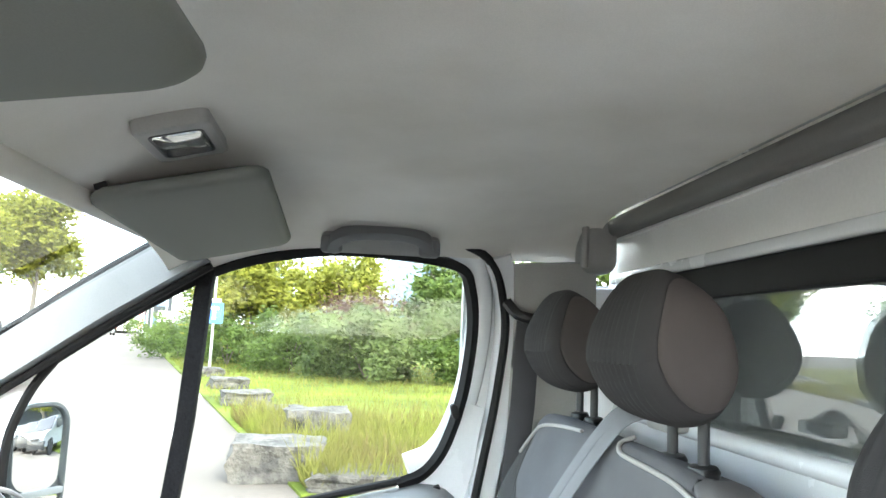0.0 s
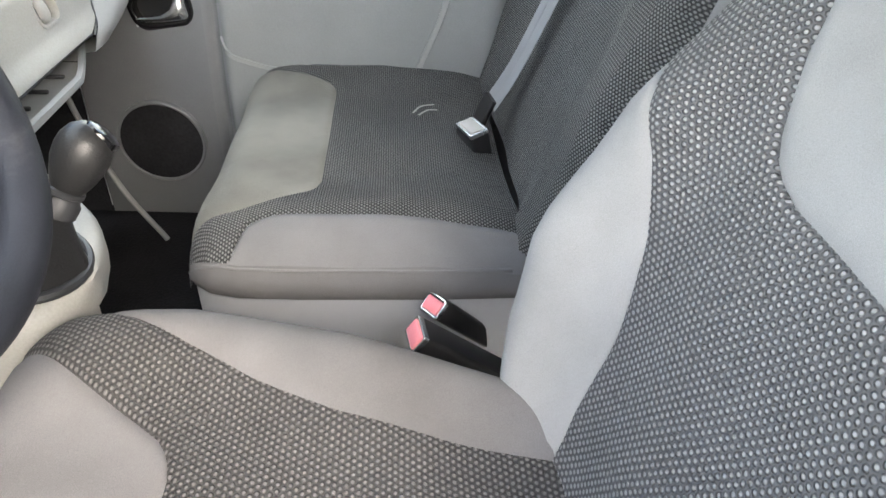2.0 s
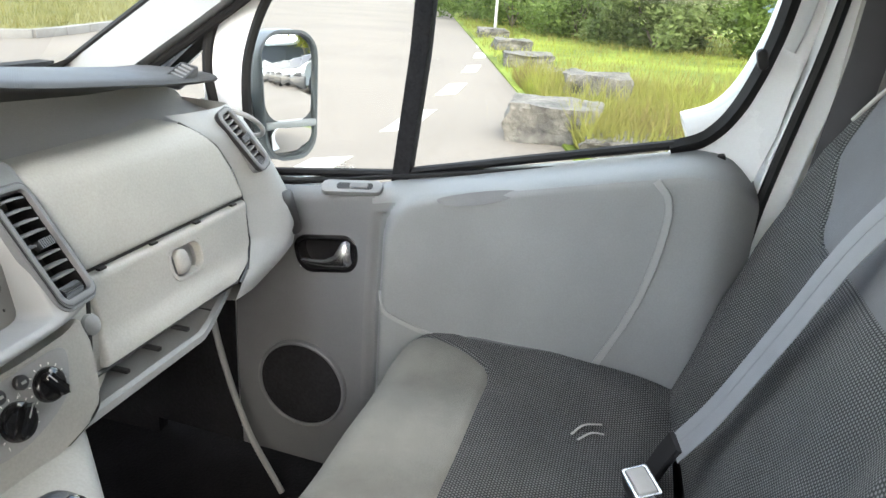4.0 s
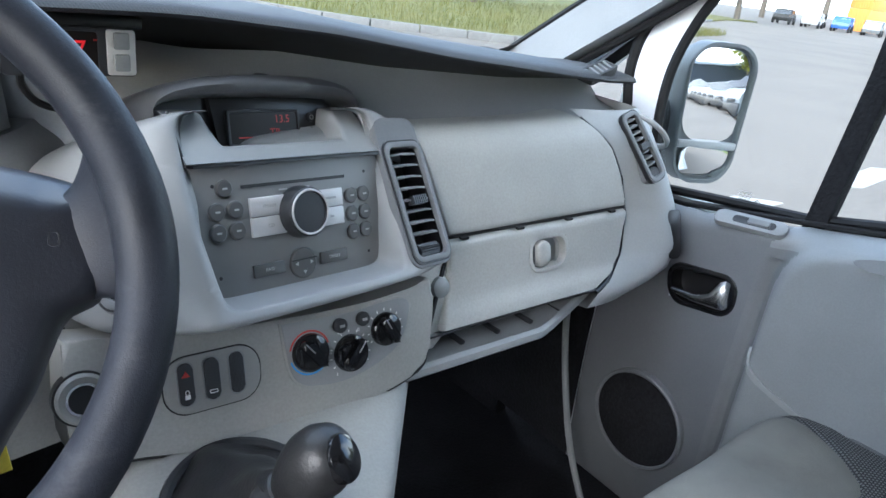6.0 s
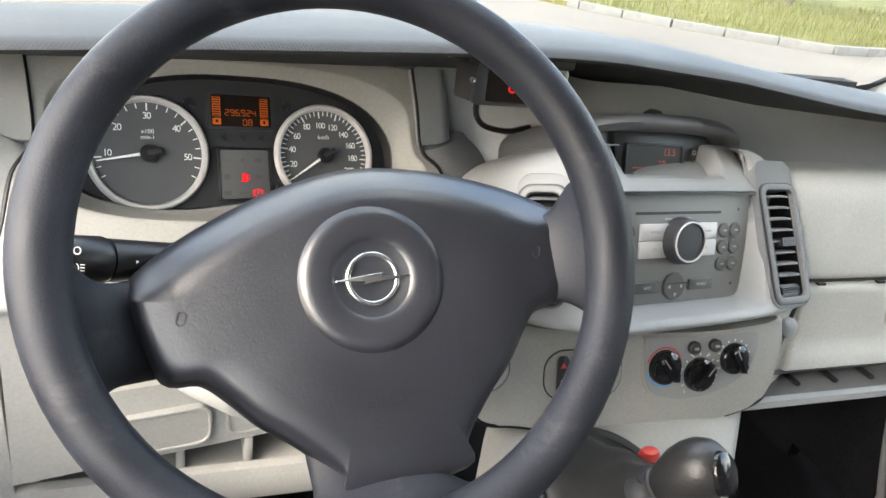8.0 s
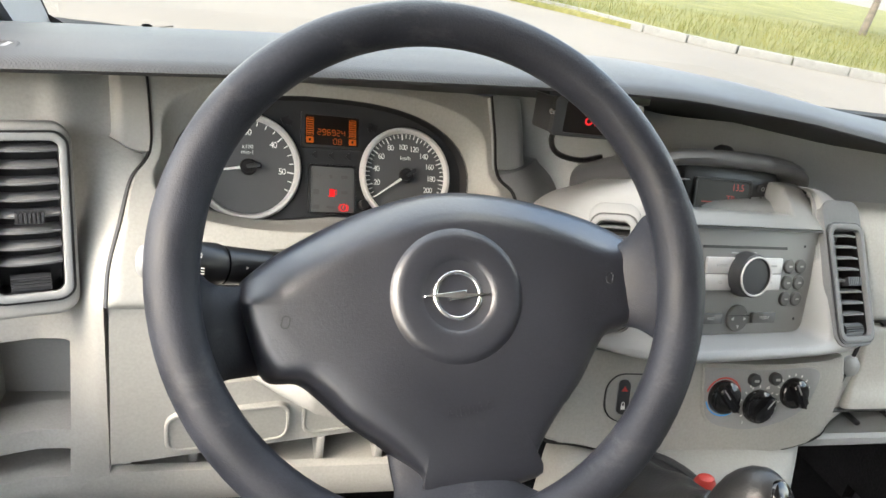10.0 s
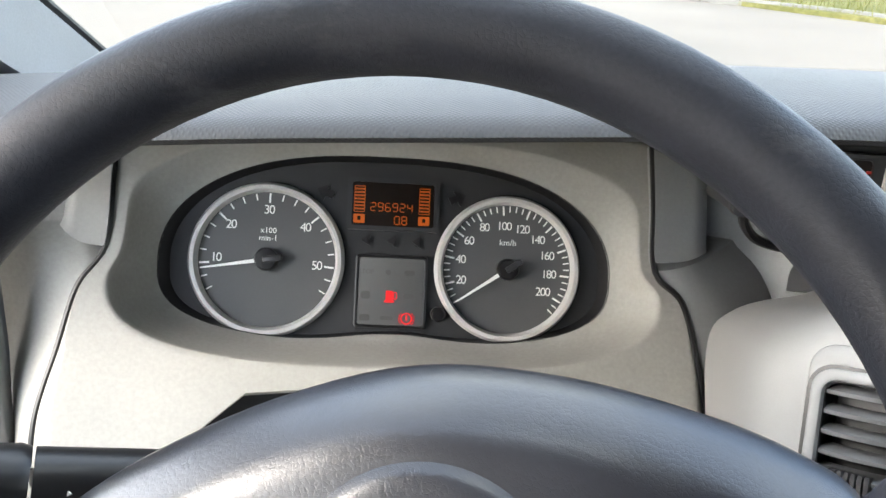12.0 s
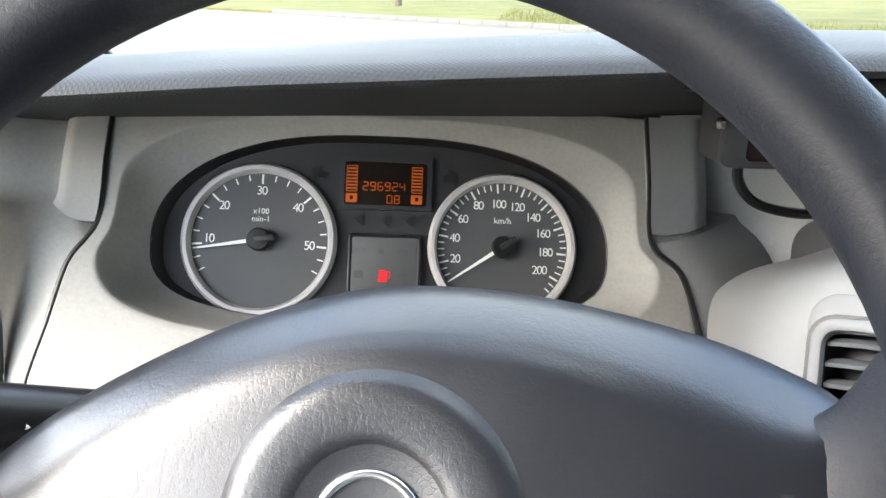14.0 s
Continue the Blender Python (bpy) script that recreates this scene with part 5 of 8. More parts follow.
for k, (x, y) in enumerate(((-0.024, -0.004), (-0.013, 0.014), (0.012, 0.013), (-0.018, -0.03))):
    text("2401"[k], 0.0055, PRINT, cli, CLI @ pose(x, y, 0.0026), "numeral")

sw = thing("switch_panel", (-0.06, 0.19, 0.98), "pale oval switch plate with three rockers", "switch panel")
part("plate", prism(rrect(0.094, 0.054, 0.022, 8, -0.151, -0.002), -0.002, 0.0025, 0.001), GREY, sw, "", CLI)
part("gap", prism(rrect(0.097, 0.057, 0.0235, 8, -0.151, -0.002), -0.002, 0.0008), BLACK, sw, "", CLI)
for k, x in enumerate((-0.178, -0.153, -0.128)):
    rk = part("rocker", prism(rrect(0.014, 0.040, 0.006, 5, x, 0.0), 0.0, 0.0055 - 0.0015 * (k == 2), 0.0015), DARK if k < 2 else PAD, sw, "dark rocker switch" if k < 2 else "blank switch cover", CLI)
    part("rim", band(rrect(0.0165, 0.043, 0.007, 5, x, 0.0), rrect(0.0142, 0.0404, 0.006, 5, x, 0.0), 0.0, 0.0035), GREY_COOL, sw, "", CLI)
    if k == 0:
        part("red_mark", prism([(x - 0.004, 0.007), (x + 0.004, 0.007), (x, 0.013)], 0.0054, 0.0058), RED, rk, "", CLI)
        part("padlock_mark", join(box(0.005, 0.004, 0.0004, at=(x, -0.012, 0.0057)), band(oval(0.0022, 0.0028, 12, x, -0.008), oval(0.0014, 0.002, 12, x, -0.008), 0.0055, 0.0059)), PRINT, rk, "", CLI)
    if k == 1:
        part("window_mark", band(rrect(0.008, 0.0035, 0.001, 3, x, -0.012), rrect(0.0065, 0.002, 0.0008, 3, x, -0.012), 0.0055, 0.0059), PRINT, rk, "", CLI)

cig = thing("lighter_socket", (-0.174, 0.2, 1.003), "round power socket with a chrome inner ring", "socket")
cm = axes((-0.172, 0.205, 0.990), (1, 0.05, 0), (-0.05, -0.95, 0.3))
part("surround", lathe([(0.0225, -0.01), (0.0225, 0.004), (0.020, 0.006), (0.0145, 0.004), (0.0145, -0.01)], 36), GREY, cig, "grey ring", cm)
part("gap", lathe([(0.0245, -0.01), (0.0245, 0.0015), (0.0, 0.0015)], 36), BLACK, cig, "", cm)
part("chrome_ring", lathe([(0.0145, -0.01), (0.0145, 0.0055), (0.0125, 0.0055), (0.0125, -0.01)], 36), CHROME, cig, "", cm)
part("hole", lathe([(0.0125, 0.0018), (0.0, 0.0020)], 30), BLACK, cig, "", cm)
rn = part("ring_knob", lathe([(0.0, 0.0065), (0.008, 0.006), (0.0125, 0.0035), (0.0145, -0.002)], 28), GREY_COOL, dash, "grey round dash knob", axes((0.2450, 0.2300, 1.002), (1, 0, 0), (0.0, -0.95, 0.3)))
part("knob_plate", prism([(-0.036, 0.036), (0.026, 0.036), (0.030, -0.018), (0.010, -0.052), (-0.016, -0.070), (-0.036, -0.066)], -0.03, -0.001, 0.003), SHELL, dash, "", axes((0.2425, 0.2290, 0.998), (1, 0.05, 0), (0.05, -0.95, 0.3)))

# ---- radio ----
radio = thing("car_radio", (0.046, 0.24, 1.11), "grey car radio with a large black knob and silver keys", "radio")
part("faceplate", prism([(-0.1130, 0.0615), (0.1125, 0.0615), (0.1075, -0.068), (-0.1080, -0.068)], -0.02, 0.0, 0.001), RADIO, radio, "", CON)
R = CON
part("disc_slot", box(0.127, 0.0032, 0.001, at=(0.0, 0.0410, 0.0002)), BLACK, radio, "thin disc slot", R)
part("slot_mark", box(0.010, 0.0016, 0.0003, at=(-0.016, 0.0345, 0.0002)), PRINT_DIM, radio, "", R)
part("slot_mark", box(0.007, 0.0022, 0.0003, at=(0.013, 0.0345, 0.0002)), PRINT_DIM, radio, "", R)
KN = R @ pose(0.001, 0.0105, 0)
kb = part("volume_knob", lathe([(0.0262, 0.0), (0.0262, 0.005), (0.0250, 0.009), (0.0245, 0.0165), (0.0225, 0.0185), (0.0205, 0.0187), (0.0200, 0.0170), (0.0, 0.0180)], 56), DARK, radio, "large black rotary knob", KN)
part("knob_ring", tube([(0.0218 * math.cos(a), 0.0218 * math.sin(a), 0.0188) for a in span(0, 2 * math.pi, 56)[:-1]], 0.0011, 8, True), SILVER, kb, "silver ring", KN)
for sx in (-1, 1):
    for sy in (0, 1):
        x, y = sx * 0.0345, 0.0107 + (sy - 0.5) * 0.0192
        key = part("silver_key", prism(rrect(0.0450, 0.0184, 0.0012, 3, x, y), 0, 0.003, 0.0008), SILVER, radio, "silver push key", R)
        if sx < 0:
            text(("CD", "FM/AM")[sy], 0.0050, PRINT_DIM, key, R @ pose(x - 0.001, y, 0.0031), "lettering")
        else:
            part("print_bar", box(0.014 if sy else 0.005, 0.0022, 0.0003, at=(x + 0.006, y, 0.0032)), PRINT_DIM, key, "", R)
for x, y in ((-0.082, 0.041), (-0.0918, 0.0203), (-0.072, 0.0206), (-0.0925, 0.001), (-0.072, 0.001), (0.070, 0.020), (0.088, 0.0203), (0.070, 0.0006), (0.088, 0.0008), (0.0697, -0.0189), (0.0876, -0.0188)):
    bt = part("round_button", lathe([(0.0086, 0.0), (0.0086, 0.0018), (0.0072, 0.0030), (0.0, 0.0032)], 28), RADIO_KEY, radio, "small round radio button", R @ pose(x, y, 0))
    part("print_bar", box(0.005, 0.0018, 0.0003, at=(0, 0, 0.0034)), PRINT_DIM, bt, "", R @ pose(x, y, 0))
for x, word in ((-0.042, "BASS"), (0.039, "TREBLE")):
    bt = part("tone_key", prism(rrect(0.036, 0.0125, 0.0015, 3, x, -0.0408), 0, 0.0030, 0.0008), RADIO_KEY, radio, "flat tone key", R)
    text(word, 0.0048, PRINT_DIM, bt, R @ pose(x, -0.0408, 0.0031), "lettering")
pad_ = part("track_pad", lathe([(0.0158, 0.0), (0.0158, 0.0024), (0.0145, 0.0036), (0.0, 0.0040)], 36), RADIO_KEY, radio, "round four-way pad", R @ pose(-0.0015, -0.0412, 0))
part("pad_split", box(0.0315, 0.0012, 0.0006, at=(0, 0.004, 0.0040)), BLACK, pad_, "", R @ pose(-0.0015, -0.0412, 0))
for a in (0, 180, 270):
    part("arrow_mark", prism([(0.0075, 0.0022), (0.0075, -0.0022), (0.0115, 0)], 0, 0.0003), PRINT_DIM, pad_, "", R @ pose(-0.0015, -0.0412, 0.0040, 0, 0, a))
for x, y in ((-0.093, 0.044), (0.0918, 0.044), (-0.0945, -0.0406), (0.0898, -0.0434)):
    part("pin_hole", lathe([(0.0018, 0.0003), (0.0, 0.0004)], 12), BLACK, radio, "", R @ pose(x, y, 0))

# ---- temperature display hung under the pad ----
tmp_dev = thing("temperature_display", (-0.125, 0.33, 1.27), "small grey thermometer with red digits", "thermometer")
TD = axes((-0.135, 0.325, 1.262), (1, 0.06, -0.02), (0.10, -0.96, 0.10))
part("case", box(0.110, 0.040, 0.05, 0.004, at=(0, 0, -0.025)), DARK, tmp_dev, "black case", TD)
part("front_frame", band(rrect(0.112, 0.042, 0.005, 4), rrect(0.064, 0.034, 0.003, 4, -0.010), -0.004, 0.003, 0.001), DARK, tmp_dev, "dark front frame", TD)
part("button_plate", prism(rrect(0.026, 0.040, 0.003, 3, 0.042), 0.0, 0.0042, 0.001), SILVER, tmp_dev, "silver button plate", TD)
part("screen", prism(rrect(0.066, 0.036, 0.002, 3, -0.010), -0.004, 0.001), SCREEN, tmp_dev, "", TD)
text("8.7", 0.024, LED_RED, tmp_dev, TD @ pose(-0.002, 0.0, 0.0014), "digit", label="glowing red digit")
part("led_dash", box(0.006, 0.0015, 0.0006, at=(0.022, 0.010, 0.0014)), LED_DIM, tmp_dev, "", TD)
for y in (-0.009, 0.010):
    part("button", prism(rrect(0.014, 0.015, 0.002, 3, 0.042, y), 0.002, 0.0062, 0.001), GREY_COOL, tmp_dev, "", TD)
part("bracket", box(0.13, 0.012, 0.06, 0.003, at=(0.0, 0.026, -0.03)), BLACK, tmp_dev, "", TD)
part("screw", lathe([(0.004, 0.0), (0.0035, 0.002), (0.0, 0.0025)], 14), CHROME, tmp_dev, "", axes((-0.192, 0.318, 1.268), (0, 1, 0), (-1, -0.3, 0)))
part("cable", tube(curve_pts([(-0.17, 0.35, 1.248), (-0.168, 0.36, 1.225), (-0.150, 0.375, 1.205), (-0.115, 0.385, 1.196), (-0.08, 0.40, 1.198)], 8), 0.0035, 8), BLACK, tmp_dev, "thin black cable")
# ---- driver's side of the dash ----
CO = axes((-0.418, 0.4002, 1.150), (0.98521, 0.16604, -0.0423), (0.16754, -0.88178, 0.44089))


def face_pt(x, y, h):
    """A point h proud of the gauge plane; x and y are laid off as they spread over that plane from the driver's eye."""
    k = 1 - h / 0.512
    return CO @ Vector((x * k, y * k, h))


SEAM_LEFT = curve_pts([(-0.206, 0.110, 0.026), (-0.2085, 0.060, 0.042), (-0.2113, 0.0065, 0.050), (-0.231, -0.0255, 0.053), (-0.2434, -0.074, 0.057), (-0.2556, -0.122, 0.060), (-0.258, -0.1655, 0.060)], 6)
SEAM_RIGHT = curve_pts([(0.2135, 0.110, 0.022), (0.217, 0.060, 0.034), (0.2200, 0.0055, 0.042), (0.2437, -0.0189, 0.046), (0.257, -0.0615, 0.050), (0.2663, -0.1079, 0.054), (0.271, -0.1655, 0.056)], 6)
SEAM_LW, SEAM_RW = ([face_pt(*p) for p in c] for c in (SEAM_LEFT, SEAM_RIGHT))


def seam_at(curve, z):
    """The seam's (x, y) at height z."""
    tab = sorted((p.z, p.x, p.y) for p in curve)
    return lerp([(q[0], q[1]) for q in tab], z), lerp([(q[0], q[2]) for q in tab], z)


# section of the driver's panel: upright beside the gauges, a short ledge, then a swell down to the knees
DRV = [(p.x, p.y) for p in curve_pts([(0.440, 1.250, 0), (0.418, 1.20, 0), (0.404, 1.168, 0), (0.372, 1.156, 0), (0.330, 1.142, 0), (0.290, 1.100, 0), (0.266, 1.050, 0), (0.254, 1.000, 0), (0.247, 0.93, 0), (0.246, 0.878, 0)], 6)]


def drv(s):
    """Point (y, z) of the section at s from 0 (top) to 1 (bottom)."""
    k = max(0.0, min(0.99999, s)) * (len(DRV) - 1)
    i = int(k)
    t = k - i
    return DRV[i][0] + (DRV[i + 1][0] - DRV[i][0]) * t, DRV[i][1] + (DRV[i + 1][1] - DRV[i][1]) * t


def clus_shape(a, k=1.0):
    """Outline of the gauge opening: wide oval, dipping between the dials below."""
    c, s = math.cos(a), math.sin(a)
    x = 0.1755 * math.copysign(abs(c) ** 0.78, c)
    y = (0.0860 if s > 0 else 0.0605) * math.copysign(abs(s) ** (0.95 if s > 0 else 0.62), s)
    if s < 0:
        y += 0.0085 * math.exp(-((x - 0.005) / 0.055) ** 2)
    return 0.005 + x * k, y * k


def dish_shape(a):
    """Outer rim of the hollow round the gauges."""
    c, s = math.cos(a), math.sin(a)
    return 0.0075 + 0.2215 * math.copysign(abs(c) ** 0.72, c), (0.103 if s > 0 else 0.0815) * math.copysign(abs(s) ** (0.8 if s > 0 else 0.55), s)


# edge of the panel: top under the pad, seams at the sides, an arch over the steering column below
SLOT = [(0.214, -0.168), (0.209, -0.138), (0.188, -0.1165), (0.160, -0.1095), (0.097, -0.1000), (0.026, -0.0967), (-0.022, -0.0978), (-0.085, -0.1026), (-0.1247, -0.1088), (-0.1473, -0.1278), (-0.169, -0.1565), (-0.171, -0.168)]
SLOT = [(p.x, p.y) for p in curve_pts([(x, y, 0) for x, y in SLOT], 5)]
EDGE = [(p.x, p.y) for p in reversed(SEAM_RIGHT)] + [(0.10, 0.1135), (0.0, 0.1135), (-0.10, 0.113)] + [(p.x, p.y) for p in SEAM_LEFT] + SLOT[::-1]


def edge_at(a):
    """Where a line from the middle at angle a meets the panel's edge."""
    d = Vector((math.cos(a), math.sin(a)))
    for (x0, y0), (x1, y1) in zip(EDGE, EDGE[1:] + EDGE[:1]):
        p, q = Vector((x0, y0)), Vector((x1, y1))
        e = q - p
        den = d.x * e.y - d.y * e.x
        if abs(den) < 1e-9:
            continue
        t = (p.x * e.y - p.y * e.x) / den
        u = (p.x * d.y - p.y * d.x) / den
        if t > 0 and -1e-6 <= u <= 1 + 1e-6:
            return p + e * u
    return d * 0.2


def panel_h(x, y):
    """Height of the panel over the gauge plane."""
    h = lerp([(-0.20, 0.064), (-0.12, 0.064), (-0.08, 0.062), (-0.03, 0.056), (0.01, 0.049), (0.06, 0.040), (0.115, 0.024)], y)
    return h - 0.018 * (x + 0.21) / 0.43 * lerp([(-0.10, 0.4), (0.0, 1.0)], y)


def binnacle():
    n = 300
    rings = []
    A = span(0, 2 * math.pi, n)[:-1]
    rings.append([face_pt(*clus_shape(a, 1.0), 0.004) for a in A])
    rings.append([face_pt(*clus_shape(a, 1.006), 0.0095) for a in A])
    bounds = []
    for a in A:
        p, q = Vector(clus_shape(a, 1.012)), Vector(dish_shape(a))
        b = edge_at(math.atan2(q.y, q.x))
        far = b.length * 0.955
        q = q * (-math.log(math.exp(-160 * q.length) + math.exp(-160 * far)) / 160 / q.length)
        if q.length < p.length * 1.02:
            q = p * 1.02
        if b.length < q.length * 1.01:
            b = q * 1.01
        bounds.append((p, q, b))
    for t, f in ((0.0, 0.0), (0.12, 0.06), (0.3, 0.20), (0.5, 0.41), (0.7, 0.65), (0.85, 0.84), (0.95, 0.96), (1.0, 0.99)):
        row = []
        for p, q, b in bounds:
            v = p.lerp(q, t)
            row.append(face_pt(v.x, v.y, 0.010 + (panel_h(q.x, q.y) - 0.010) * f))
        rings.append(row)
    for t in (0.06, 0.16, 0.34, 0.55, 0.76, 0.9, 0.97, 1.0):
        row = []
        for p, q, b in bounds:
            v = q.lerp(b, t)
            row.append(face_pt(v.x, v.y, panel_h(v.x, v.y) - (0.003 if t == 1.0 else 0.0)))
        rings.append(row)
    rings.append([face_pt(b.x, b.y, panel_h(b.x, b.y) - 0.035) for p, q, b in bounds])
    return loft(rings, True, False)


part("binnacle_panel", binnacle(), SHELL, dash, "pale grey instrument surround", angle=50)
part("slot_dark", prism([(x * 0.9, y * 0.88) for x, y in SLOT] + [(-0.15, -0.19), (0.19, -0.19)], 0.004, 0.018), BLACK, dash, "dark slot over the steering column", CO)


def lower_drv(u, v):
    y, z = drv(0.640 + 0.36 * v)
    (x0, y0), (x1, y1) = seam_at(SEAM_LW, z), seam_at(SEAM_RW, z)
    return Vector((x0 + (x1 - x0) * u, (y0 + (y1 - y0) * u) + (z - 1.03) * 0.12 + 0.0015, z))


bm = sheet(lower_drv, span(0, 1, 40), span(0, 1, 16))
bmesh.ops.delete(bm, geom=[f for f in bm.faces if -0.562 < f.calc_center_median().x < -0.235 and f.calc_center_median().z > 0.965], context="FACES")
part("column_panel", skirt(bm, (0, 0.04, 0.0)), SHELL, dash, "pale grey lower column panel")
for x0, w in ((-0.512, 0.130), (-0.372, 0.125)):
    yy = lower_drv((x0 + 0.622) / 0.44, 0.85).y
    pm = axes((x0, yy - 0.002, 0.907), (1, 0.16, 0), (0.16, -1, 0.02))
    part("pull_pocket", band(rrect(w, 0.048, 0.014, 5), rrect(w - 0.008, 0.040, 0.011, 5), -0.012, 0.003, 0.0015), SHELL, dash, "", pm)
    part("pocket_floor", prism(rrect(w - 0.006, 0.042, 0.011, 5), -0.012, 0.0010), SHELL, dash, "", pm)


def shroud(y, w, top, bot):
    xc = -0.402 + 0.16 * (0.30 - y)
    return [Vector((xc + w * math.copysign(abs(math.cos(a)) ** 0.65, math.cos(a)), y + 0.10 * w * math.cos(a), (top + bot) / 2 + (top - bot) / 2 * math.copysign(abs(math.sin(a)) ** 0.75, math.sin(a)))) for a in span(0, 2 * math.pi, 40)[:-1]]


part("column_shroud", loft([shroud(*k) for k in ((0.37, 0.134, 1.054, 0.95), (0.30, 0.134, 1.055, 0.95), (0.24, 0.124, 1.058, 0.98), (0.17, 0.092, 1.062, 1.00), (0.13, 0.068, 1.066, 1.01))]), GREY, dash, "grey steering column shroud", angle=60)
# upright caps beside the panel
for curve, w, mat in ((SEAM_LEFT, -0.0330, GREY), (SEAM_RIGHT, 0.0425, GREY_COOL)):
    top = [p for p in curve if p.y > 0.0065]
    x0 = top[-1].x
    rim_ = [(p.x + (0.0035 if w > 0 else -0.0035), p.y, p.z) for p in top]
    n = len(rim_)
    rows = []
    for t in span(0, 1, 14):
        row = []
        for j, (x, y, h) in enumerate(rim_):
            f = (y - 0.0065) / 0.105
            lift = 0.011 * (1 - math.sqrt(max(0.0, 1 - t ** 2.6)))
            foot = 0.0125 * (t ** 3) * max(0.0, 1 - f * 5) * 1.0
            roll = 0.010 * max(0.0, (t - 0.80) / 0.20) ** 2
            row.append(face_pt(x + w * t * (1.0 if w > 0 else 1.0 - 0.10 * f), y + foot + lift * 0.2, h + 0.002 - roll - 0.006 * t * (1 if w > 0 else 0.3)))
        rows.append(row)
    bm = loft(rows, False, False)
    part("side_cap", skirt(bm, CO.to_3x3() @ Vector((0, 0, -0.035))), mat, dash, "rounded upright cap beside the gauges", angle=60)
for curve in (SEAM_LEFT, SEAM_RIGHT):
    part("seam", tube([face_pt(p.x + (0.0016 if p.x > 0 else -0.0016), p.y, p.z - 0.001) for p in curve], 0.0022, 6), BLACK, dash)


# filler between binnacle and console, curving down
def filler(u, v):
    low = [p for p in SEAM_RIGHT if p.y < 0.007]
    k = v * (len(low) - 1)
    j = min(int(k), len(low) - 2)
    p = low[j].lerp(low[j + 1], k - j)
    q = face_pt(p.x + 0.004, p.y, p.z - 0.001)
    return q + Vector((0.075 * u, 0.010 * u + 0.060 * u * u * (1 - v * 0.4), (0.012 * (1 - v) - 0.004) * u))


part("side_filler", sheet(filler, span(0, 1, 14), span(0, 1, 24)), GREY_COOL, dash, "grey filler beside the console", angle=60)
part("filler_foot", sheet(lambda u, v: tuple(filler(u, 1.0) + Vector((0.02 * v, -0.03 * v, -0.14 * v))), span(0, 1, 10), span(0, 1, 8)), GREY_COOL, dash)
part("filler_top", sheet(lambda u, v: tuple(filler(u, 0.0) + Vector((0.0, 0.09 * v, 0.012 * v))), span(0, 1, 10), span(0, 1, 8)), GREY_COOL, dash, "ledge behind the filler")
part("hidden_back", box(0.95, 0.02, 0.30, at=(-0.30, 0.57, 1.06)), BLACK, dash)


# left end: vent and open pockets
LEFT_PROF = [(0.395, 1.262), (0.372, 1.240), (0.356, 1.20), (0.342, 1.14), (0.326, 1.06), (0.309, 0.98), (0.290, 0.90), (0.268, 0.835), (0.268, 0.815), (0.290, 0.800)]


def left_end(u, v):
    k = v * (len(LEFT_PROF) - 1)
    i = min(int(k), len(LEFT_PROF) - 2)
    t = k - i
    y = LEFT_PROF[i][0] * (1 - t) + LEFT_PROF[i + 1][0] * t
    z = LEFT_PROF[i][1] * (1 - t) + LEFT_PROF[i + 1][1] * t
    y -= 0.030
    xs, plane = seam_at(SEAM_LW, z)
    cap = max(0.0, min(1.0, (z - 1.176) / 0.016))
    xr = xs - 0.004 - 0.030 * cap
    plane += 0.010 * cap
    x = -0.85 + (xr + 0.85) * u
    e = max(0.0, min(1.0, (xr - x) / 0.050))
    e = e * e * (3 - 2 * e)
    y = plane + (y - plane) * e - 0.30 * max(0, -0.70 - x) * e
    return (x, y, z)


us, vs = span(0, 1, 40), span(0, 1, 60)
bm = sheet(left_end, us, vs)
gone = [f for f in bm.faces if (-0.747 < f.calc_center_median().x < -0.672 and (0.896 < f.calc_center_median().z < 0.996 or 0.852 < f.calc_center_median().z < 0.880))]
bmesh.ops.delete(bm, geom=gone, context="FACES")
LE = axes((-0.694, 0.270, 1.130), (1, 0.30, 0.0), (0.29, -0.93, 0.20))
part("left_end", skirt(punch(bm, LE, 0.062, 0.152), (0, 0.05, 0)), SHELL, dash, "pale grey dash end with vent and pockets", angle=50)
part("pocket_back", box(0.105, 0.012, 0.19, at=(-0.712, 0.342, 0.925)), GREY, dash, "back of the open side pocket")
for z in (0.888, 0.846):
    part("pocket_floor", box(0.105, 0.07, 0.008, 0.002, at=(-0.712, 0.308, z)), GREY, dash)
for x in (-0.755, -0.665):
    part("pocket_side", box(0.006, 0.05, 0.17, at=(x, 0.320, 0.925)), GREY, dash)
part("vent_plate", band(rrect(0.076, 0.180, 0.018, 6, taper=1.10, skew=-0.006), rrect(0.056, 0.147, 0.010, 6, 0.002, 0.004, taper=1.10, skew=-0.006), -0.01, 0.010, 0.005, 3), GREY, dash, "", LE)
air_vent(dash, LE @ pose(0.002, 0.004, 0.012), 0.050, 0.140, 8, 1.10, -0.006, frame=GREY_COOL)
part("knee_tray", loft([[Vector((x, y, z)) for y, z in ((0.262, 0.800), (0.246, 0.810), (0.240, 0.832), (0.246, 0.852), (0.256, 0.854), (0.262, 0.842), (0.36, 0.838), (0.36, 0.790))] for x in span(-0.66, -0.27, 10)]), SHELL, dash, "open knee tray")
part("tray_back", box(0.44, 0.02, 0.10, at=(-0.47, 0.37, 0.90)), DARK, dash)
for x in (-0.62, -0.55, -0.48, -0.41, -0.34):
    part("tray_rib", box(0.010, 0.10, 0.045, 0.003, at=(x, 0.315, 0.855)), GREY, dash)
part("pedal_dark", box(0.70, 0.02, 0.50, at=(-0.5, 0.56, 0.66)), FLOOR, dash)

